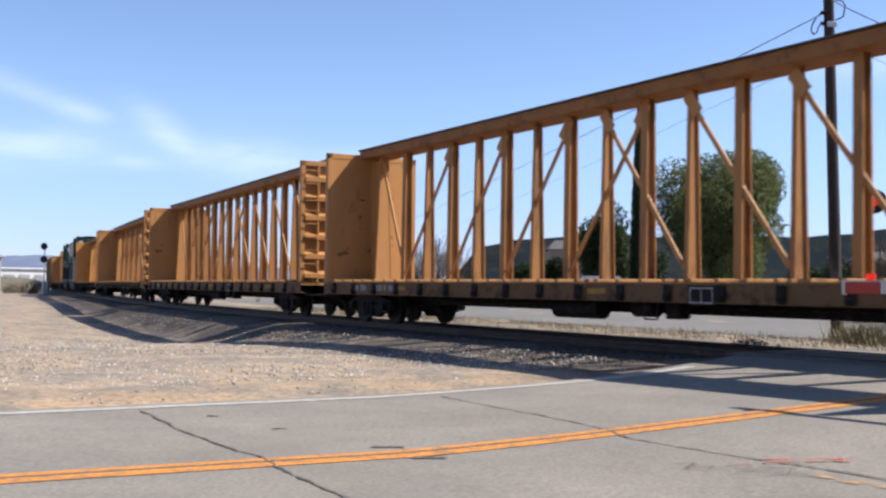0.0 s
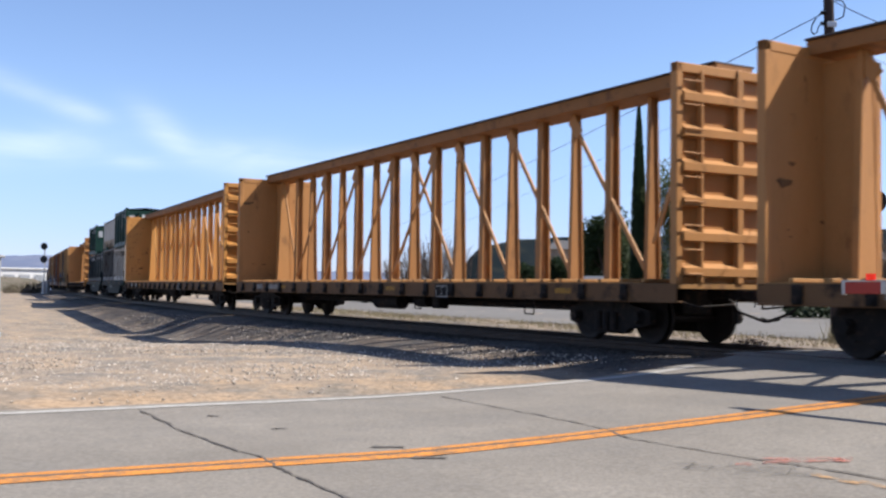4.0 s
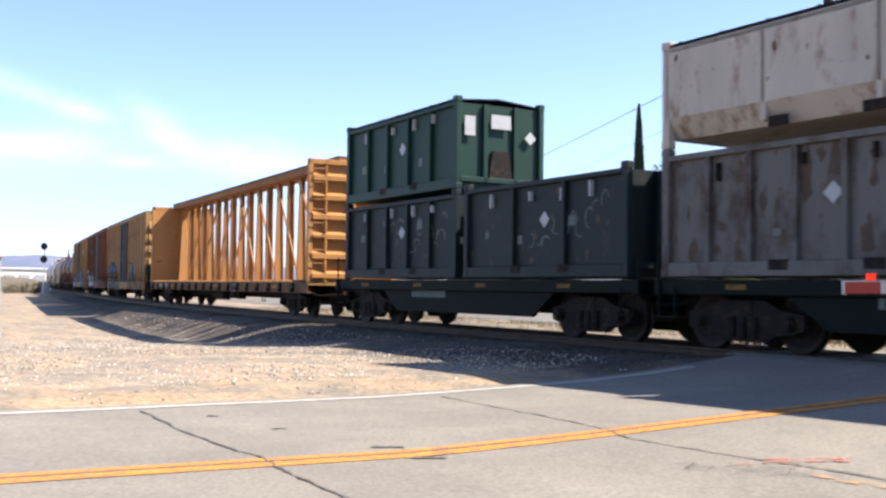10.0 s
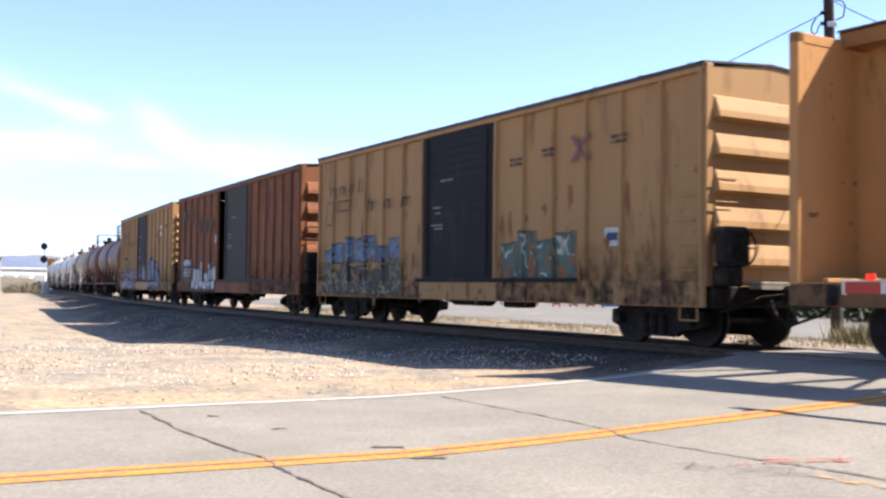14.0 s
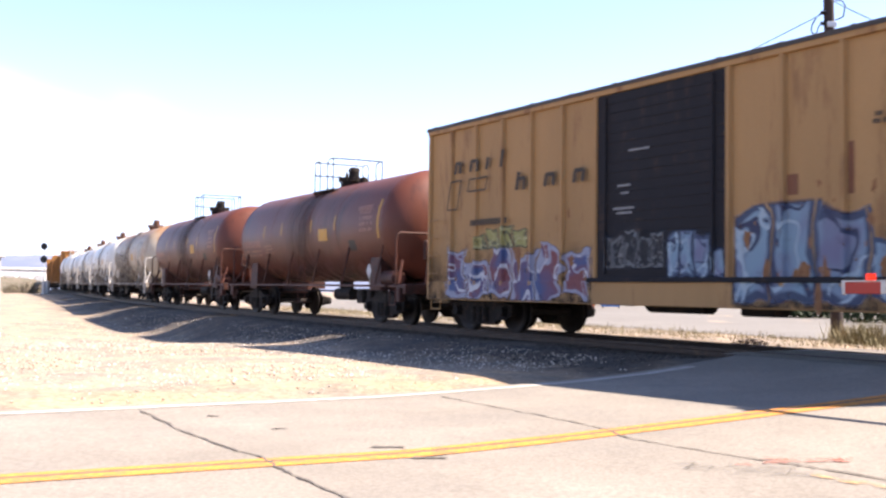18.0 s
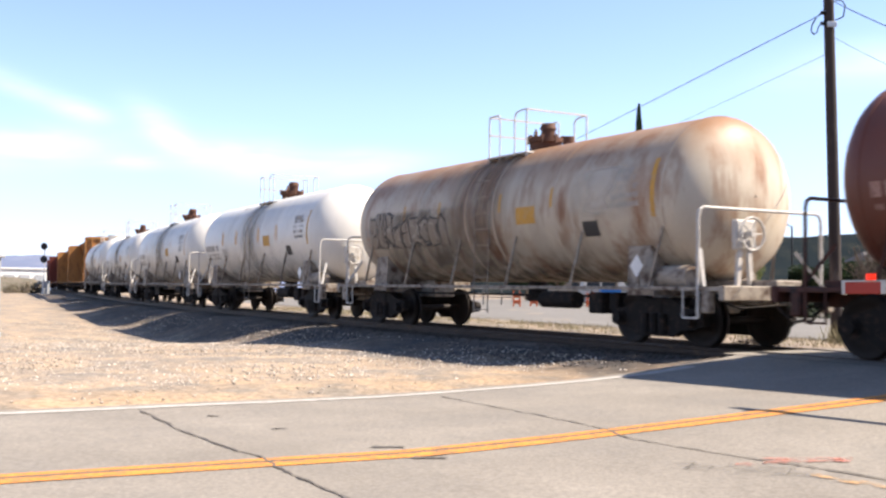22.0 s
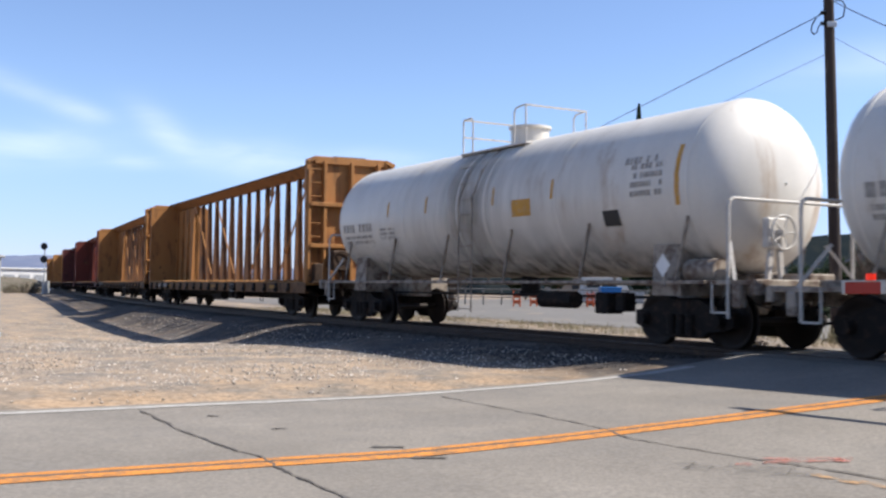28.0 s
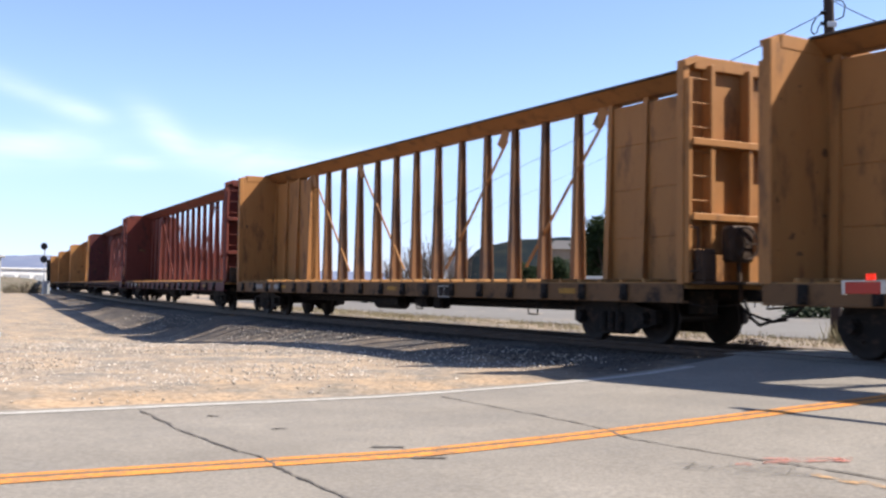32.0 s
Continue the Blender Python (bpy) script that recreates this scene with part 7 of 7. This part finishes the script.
def ridge(name, label, ma, D, rows, category):
    """A far rise of land: a solid ridge with a sloping face."""
    g = Geo()
    xs = np.linspace(rows[0][0], rows[-1][0], 90)
    top = np.interp(xs, [r[0] for r in rows], [r[1] for r in rows])
    for x, t in zip(xs, top):
        zt = 0.804 + (521 - t) / 1840 * D + noise.noise((x * 0.013, D, 1)) * D * 0.0035
        X = abeam(x, D)
        g.v += [(X * 0.8, D * 0.8, -2), (X, D, zt), (X * 1.2, D * 1.25, -2)]
    n = len(xs)
    for i in range(n - 1):
        a = 3 * i
        g.f += [(a, a + 3, a + 4, a + 1), (a + 1, a + 4, a + 5, a + 2)]
        g.s += [True, True]
    return tagged(part(name, g, ma), label, category, kind="structure")


def build_distance():
    ridge("backdrop", "dark wooded hill behind the lot", HILL, 620, [(780, 520), (850, 437), (920, 424), (1000, 419), (1100, 417), (1300, 418), (1400, 415), (1480, 411), (1560, 403), (1700, 395), (1900, 420)], "hill")
    ridge("backdrop", "pale blue hazy mountains on the horizon", MOUNTAIN, 3000, [(-500, 470), (-200, 452), (0, 461), (40, 462), (75, 458), (130, 462), (200, 468), (420, 478), (700, 486)], "mountains")
    # long white building far down the line
    b = thing("warehouse", "long low white warehouse far down the line", "building")
    D = 230
    x0, x1 = abeam(-60, D), abeam(66, D)
    zg = gz(abeam(30, D), D)
    zt = 0.804 + (514 - 477) / 1840 * D
    m = pose((x0 + x1) / 2, D, 0, 0, 0, 38)
    h = (x1 - x0) / 2 * 1.25
    part("wall", Geo().box(-h, h, 0, 20, zg - 0.5, zt, 0.05, m), STUCCO, b)
    part("roof", Geo().box(-h - 0.4, h + 0.4, -0.4, 20.4, zt, zt + 0.35, 0.05, m), STUCCO, b)
    for k in range(6):
        x = -h + 2 * h * (k + 0.5) / 6
        part("door", Geo().box(x - 1.2, x + 1.2, -0.06, 0.04, zg, zt - 1.2, 0, m), CABINET, b)
    ridge("backdrop", "low rise of dry brown scrub beside the line", SCRUB, 190, [(-420, 508), (-200, 499), (-40, 497), (30, 497), (60, 500), (74, 506), (84, 518)], "scrub")
    # houses behind the lot
    for px0, px1, D, y0 in ((975, 1062, 150, 424), (1535, 1640, 150, 440)):
        h = thing("house", "low house with dull beige walls and a dark shingle roof", "house")
        xa, xb = abeam(px0, D), abeam(px1, D)
        zg = gz((xa + xb) / 2, D)
        ze, zr = 0.804 + (522 - y0 - 18) / 1840 * D, 0.804 + (522 - y0) / 1840 * D
        part("wall", Geo().box(xa, xb, D, D + 8, zg - 0.3, ze), DULL_WALL, h)
        lo = [(xa - 0.5, D - 0.6, ze), (xb + 0.5, D - 0.6, ze), (xb + 0.5, D + 8.6, ze), (xa - 0.5, D + 8.6, ze)]
        hi = [(xa + 1, D + 3.9, zr), (xb - 1, D + 3.9, zr), (xb - 1, D + 4.1, zr), (xa + 1, D + 4.1, zr)]
        part("roof", Geo().hexa(lo, hi), ROOF_TILE, h)
        for k in range(3):
            x = xa + (xb - xa) * (k + 0.5) / 3
            part("window", Geo().box(x - 0.5, x + 0.5, D - 0.04, D + 0.02, zg + 1.1, zg + 2.1), DARK_GLASS, h)
    # block signal beside the line
    s = thing("block_signal", "two-headed black railway signal on a mast", "railway signal")
    D = 118
    x = abeam(79, D)
    zg = gz(x, D)
    part("mast", Geo().cyl((x, D, zg - 0.3), (x, D, 6.2), 0.07, 10), GALV, s)
    for py in (436, 459):
        z = 0.804 + (513.5 - py) / 1840 * D
        part("signal_head", Geo().cyl((x, D - 0.25, z), (x, D - 0.2, z), 0.40, 20).cyl((x, D - 0.2, z), (x, D + 0.25, z), 0.2, 12), BLACK_PAINT, s)
    part("signal_box", Geo().box(x - 0.35, x + 0.35, D + 0.2, D + 0.8, zg, zg + 1.5, 0.03), CABINET, s)
    rng = random.Random(14)
    for k, px in enumerate((18, 30, 44, 52, 60, 68)):
        D = 128 + 6 * rng.random()
        x = abeam(px, D)
        z, g = gz(x, D), Geo()
        for i in range(260):
            q = Vector((x + rng.gauss(0, 0.45), D + rng.gauss(0, 0.4), z + abs(rng.gauss(0, 0.55))))
            a = Vector((rng.gauss(0, 1), rng.gauss(0, 1), rng.gauss(0, 1))).normalized() * 0.16
            w = a.orthogonal().normalized() * 0.07
            g.add([q - a, q + w, q + a, q - w], [(0, 1, 2, 3)])
        tagged(part("scrub_bush", g, SCRUB), "small dry brown bush beside the line", "bush")
    # signal cabinet beside the gravel
    c = thing("signal_cabinet", "tall pale metal signal cabinet beside the gravel", "cabinet")
    D = 33
    x1 = -14.52
    zg = gz(x1, D)
    zt = 1.86
    part("body", Geo().box(x1 - 1.2, x1, D, D + 1.2, zg + 0.1, zt, 0.03), CABINET, c)
    part("roof", Geo().box(x1 - 1.26, x1 + 0.11, D - 0.06, D + 1.26, zt, zt + 0.09, 0.02), CABINET, c)
    part("plinth", Geo().box(x1 - 1.25, x1 + 0.04, D - 0.04, D + 1.24, zg - 0.2, zg + 0.12, 0.02), GALV, c)
    part("door", Geo().box(x1 - 1.1, x1 - 0.1, D - 0.03, D, zg + 0.2, zt - 0.1, 0.01), CABINET, c)
    # fence, bins and barriers at the far side of the lot
    D = 72
    for i in range(26):
        px = 760 + i * 32
        x = abeam(px, D)
        zg = gz(x, D)
        if i == 0:
            f = thing("lot_fence", "low pipe fence along the far side of the lot", "fence")
        part("post", Geo().cyl((x, D, zg - 0.1), (x, D, zg + 1.15), 0.05, 8), FENCE, f)
        if i:
            xp = abeam(px - 32, D)
            for h in (0.55, 1.1):
                part("rail", Geo().cyl((xp, D, gz(xp, D) + h), (x, D, zg + h), 0.035, 6), FENCE, f)
    D = 66
    for px, n in ((915, 2), (985, 3)):
        for k in range(n):
            b = thing("barricade", "orange plastic barricade at the lot's edge", "barricade")
            x = abeam(px + k * 30, D + k)
            zg = gz(x, D + k)
            for e in (-1, 1):
                g = Geo().beam((x + e * 0.2, D + k - 0.25, zg), (x + e * 0.2, D + k, zg + 1.0), 0.06, 0.06)
                g.beam((x + e * 0.2, D + k + 0.25, zg), (x + e * 0.2, D + k, zg + 1.0), 0.06, 0.06)
                part("leg", g, ORANGE, b)
            part("board", Geo().box(x - 0.25, x + 0.25, D + k - 0.12, D + k - 0.06, zg + 0.6, zg + 0.85, 0.02), ORANGE, b)
            part("board", Geo().box(x - 0.25, x + 0.25, D + k - 0.2, D + k - 0.14, zg + 0.2, zg + 0.42, 0.02), ORANGE, b)
    b = thing("waste_bin", "large blue waste bin with a lid", "bin")
    x, D = abeam(1080, 64), 64
    zg = gz(x, D)
    part("body", Geo().hexa([(x - 0.5, D - 0.4, zg + 0.12), (x + 0.5, D - 0.4, zg + 0.12), (x + 0.5, D + 0.4, zg + 0.12), (x - 0.5, D + 0.4, zg + 0.12)], [(x - 0.62, D - 0.5, zg + 1.2), (x + 0.62, D - 0.5, zg + 1.2), (x + 0.62, D + 0.5, zg + 1.2), (x - 0.62, D + 0.5, zg + 1.2)]), BLUE, b)
    part("lid", Geo().box(x - 0.66, x + 0.66, D - 0.54, D + 0.54, zg + 1.2, zg + 1.32, 0.03), BLUE, b)
    for e in (-1, 1):
        part("wheel", Geo().cyl((x + e * 0.45, D - 0.3, zg + 0.1), (x + e * 0.5, D - 0.3, zg + 0.1), 0.1, 10), BLACK_PAINT, b)


def build_cars_and_lamp():
    """A white van parked beyond the lot's fence, and a thin lamp post among the trees."""
    v = thing("parked_van", "small white van parked behind the lot fence", "van")
    D = 74
    x, z = abeam(1081, D), gz(abeam(1081, D), D)
    body = Geo().hexa([(x - 2.2, D - 0.9, z + 0.3), (x + 2.2, D - 0.9, z + 0.3), (x + 2.2, D + 0.9, z + 0.3), (x - 2.2, D + 0.9, z + 0.3)], [(x - 2.2, D - 0.9, z + 1.15), (x + 2.25, D - 0.9, z + 1.0), (x + 2.25, D + 0.9, z + 1.0), (x - 2.2, D + 0.9, z + 1.15)])
    part("body", body, GATE_WHITE, v)
    part("cabin", Geo().hexa([(x - 2.1, D - 0.85, z + 1.1), (x + 1.2, D - 0.85, z + 1.1), (x + 1.2, D + 0.85, z + 1.1), (x - 2.1, D + 0.85, z + 1.1)], [(x - 1.95, D - 0.75, z + 2.1), (x + 0.5, D - 0.75, z + 2.1), (x + 0.5, D + 0.75, z + 2.1), (x - 1.95, D + 0.75, z + 2.1)]), GATE_WHITE, v)
    for a, b in ((-1.8, -0.9), (-0.75, 0.3)):
        part("window", Geo().box(x + a, x + b, D - 0.87, D - 0.82, z + 1.3, z + 1.8), DARK_GLASS, v)
    for e in (-1.4, 1.4):
        for q in (-0.85, 0.75):
            part("wheel", Geo().cyl((x + e, D + q, z + 0.33), (x + e, D + q + 0.15, z + 0.33), 0.33, 14), BLACK_PAINT, v)
    l = thing("lamp_post", "thin dark street lamp post behind the lot", "street lamp")
    D = 110
    x, z = abeam(1402, D), gz(abeam(1402, D), D)
    top = 0.804 + (522 - 398) / 1840 * D
    part("post", Geo().cyl((x, D, z), (x, D, top), 0.09, 8), BLACK_PAINT, l)
    part("arm", Geo().cyl((x, D, top), (x - 0.5, D, top + 0.12), 0.05, 6), BLACK_PAINT, l)
    part("lamp_head", Geo().box(x - 0.85, x - 0.4, D - 0.15, D + 0.15, top + 0.05, top + 0.2, 0.03), BLACK_PAINT, l)


def build_lot():
    g = Geo()
    ss, ds = np.arange(-70, 10.01, 2.0), np.concatenate([np.arange(7.5, 30, 1.5), np.arange(30, 70, 5)])
    for d in ds:
        for s in ss:
            p = on_track(s, -d)
            g.v.append((p.x, p.y, float(rail_z(s)) - 0.20))
    n = len(ss)
    for i in range(len(ds) - 1):
        for j in range(n - 1):
            a = i * n + j
            g.f.append((a, a + 1, a + n + 1, a + n))
            g.s.append(True)
    tagged(part("parking_lot", g, LOT), "pale worn asphalt lot beyond the tracks", "parking lot", kind="structure")
    # dry grass tufts between line and lot
    rng = random.Random(9)
    g = Geo()
    for i in range(15000):
        s, d = rng.uniform(-30, 10.6), -abs(rng.gauss(5.9, 1.2))
        p = on_track(s, d)
        z = float(rail_z(s) + land_drop(np.array([s]), np.array([d]))[0])
        h = rng.uniform(0.03, 0.12) * (1.8 if rng.random() < 0.1 else 1)
        a = rng.uniform(0, 6.28)
        l, w = Vector((math.cos(a), math.sin(a), 0)) * h * 0.35, Vector((-math.sin(a), math.cos(a), 0)) * 0.012
        b = Vector((p.x, p.y, z - 0.02))
        g.add([b - w, b + w, b + l + Vector((0, 0, h))], [(0, 1, 2)])
    tagged(part("dry_grass", g, GRASS), "dry yellow grass tufts beside the tracks", "grass", kind="stuff")
    g = Geo()
    for i in range(900):
        a, q = rng.uniform(0, 6.28), rng.gauss(0, 0.35)
        c = Vector((abeam(1528, 24), 24, 0))
        h = rng.uniform(0.25, 0.62)
        b = Vector((c.x + q, c.y + rng.gauss(0, 0.3), gz(c.x, c.y) - 0.02))
        l, w = Vector((math.cos(a), math.sin(a), 0)) * h * 0.5, Vector((-math.sin(a), math.cos(a), 0)) * 0.012
        g.add([b - w, b + w, b + l + Vector((0, 0, h))], [(0, 1, 2)])
    c = Vector((6.66, 22.37, 0))
    heap = Geo()
    for i in range(46):
        a, q = rng.uniform(0, 6.28), abs(rng.gauss(0, 0.22))
        x, y = c.x + math.cos(a) * q * 1.7, c.y + math.sin(a) * q
        stone(heap, (x, y, gz(x, y) + 0.02 + max(0, 0.12 - 0.3 * q) * rng.random()), rng.uniform(0.03, 0.075), rng)
    tagged(part("debris_heap", heap, TIE), "small dark heap of debris beside the far rail", "debris", kind="stuff")
    tagged(part("weed_clump", g, GRASS), "tall dry weeds at the foot of the pole", "weeds", kind="stuff")


def build_gravel():
    rng = random.Random(12)
    g = Geo()
    for i in range(13000):
        s, d = (10.7 if rng.random() < 0.10 else 9.6 - 0.5 * rng.random()) - 34 * rng.random() ** 1.4, rng.uniform(2.2, 14)
        p = on_track(s, d)
        z = float(rail_z(s) + land_drop(np.array([s]), np.array([d]))[0])
        stone(g, (p.x, p.y, z + 0.006), rng.uniform(0.010, 0.028) * (1.8 if rng.random() < 0.03 else 1), rng)
    tagged(part("gravel_stones", g, STONES), "loose pale and grey gravel stones", "gravel", kind="stuff")


STONES = material("loose_stones", (0.36, 0.31, 0.26), 0.85, spots=(0.52, 0.48, 0.42), amount=0.4, scale=9, bump=0.2, islands=0.55)


build_ground()
build_track()
build_lot()
build_crossing()
build_pole()
build_background()
build_distance()
build_cars_and_lamp()
build_train()
build_gravel()


def car_pose(s0, half, t):
    s = s_at(s0, t)
    a, b = on_track(s + half), on_track(s - half)
    c, v = (a + b) / 2, a - b
    return Matrix.Translation(c) @ pose(0, 0, 0, 0, -math.degrees(math.atan2(v.z, math.hypot(v.x, v.y))), math.degrees(math.atan2(v.y, v.x)))


def motions():
    """The train rolls by; each car follows the curve on its two trucks, and its wheels turn."""
    times = [0.5 * k for k in range(65)]
    where = {}
    for car, s0, half in CARS:
        walk(car, [(t, car_pose(s0, half, t)) for t in times])
        where[car.name] = (s0, half)
    for c, s0, car, z0 in CARGO:
        c0, half = where[car.name]
        shift = pose(s0 - c0, 0, z0)
        walk(c, [(t, car_pose(c0, half, t) @ shift) for t in times])
    for a, wheels in WHEELS.items():
        first = wheels[0]
        walk(first, [(k / 15, pose(a, 0, 0.457, 0, math.degrees(s_at(0, k / 15) / 0.457), 0)) for k in range(481)])
        for w in wheels[1:]:
            w.rotation_mode = "QUATERNION"
            data = w.animation_data_create()
            data.action = first.animation_data.action
            data.action_slot = first.animation_data.action_slot


motions()
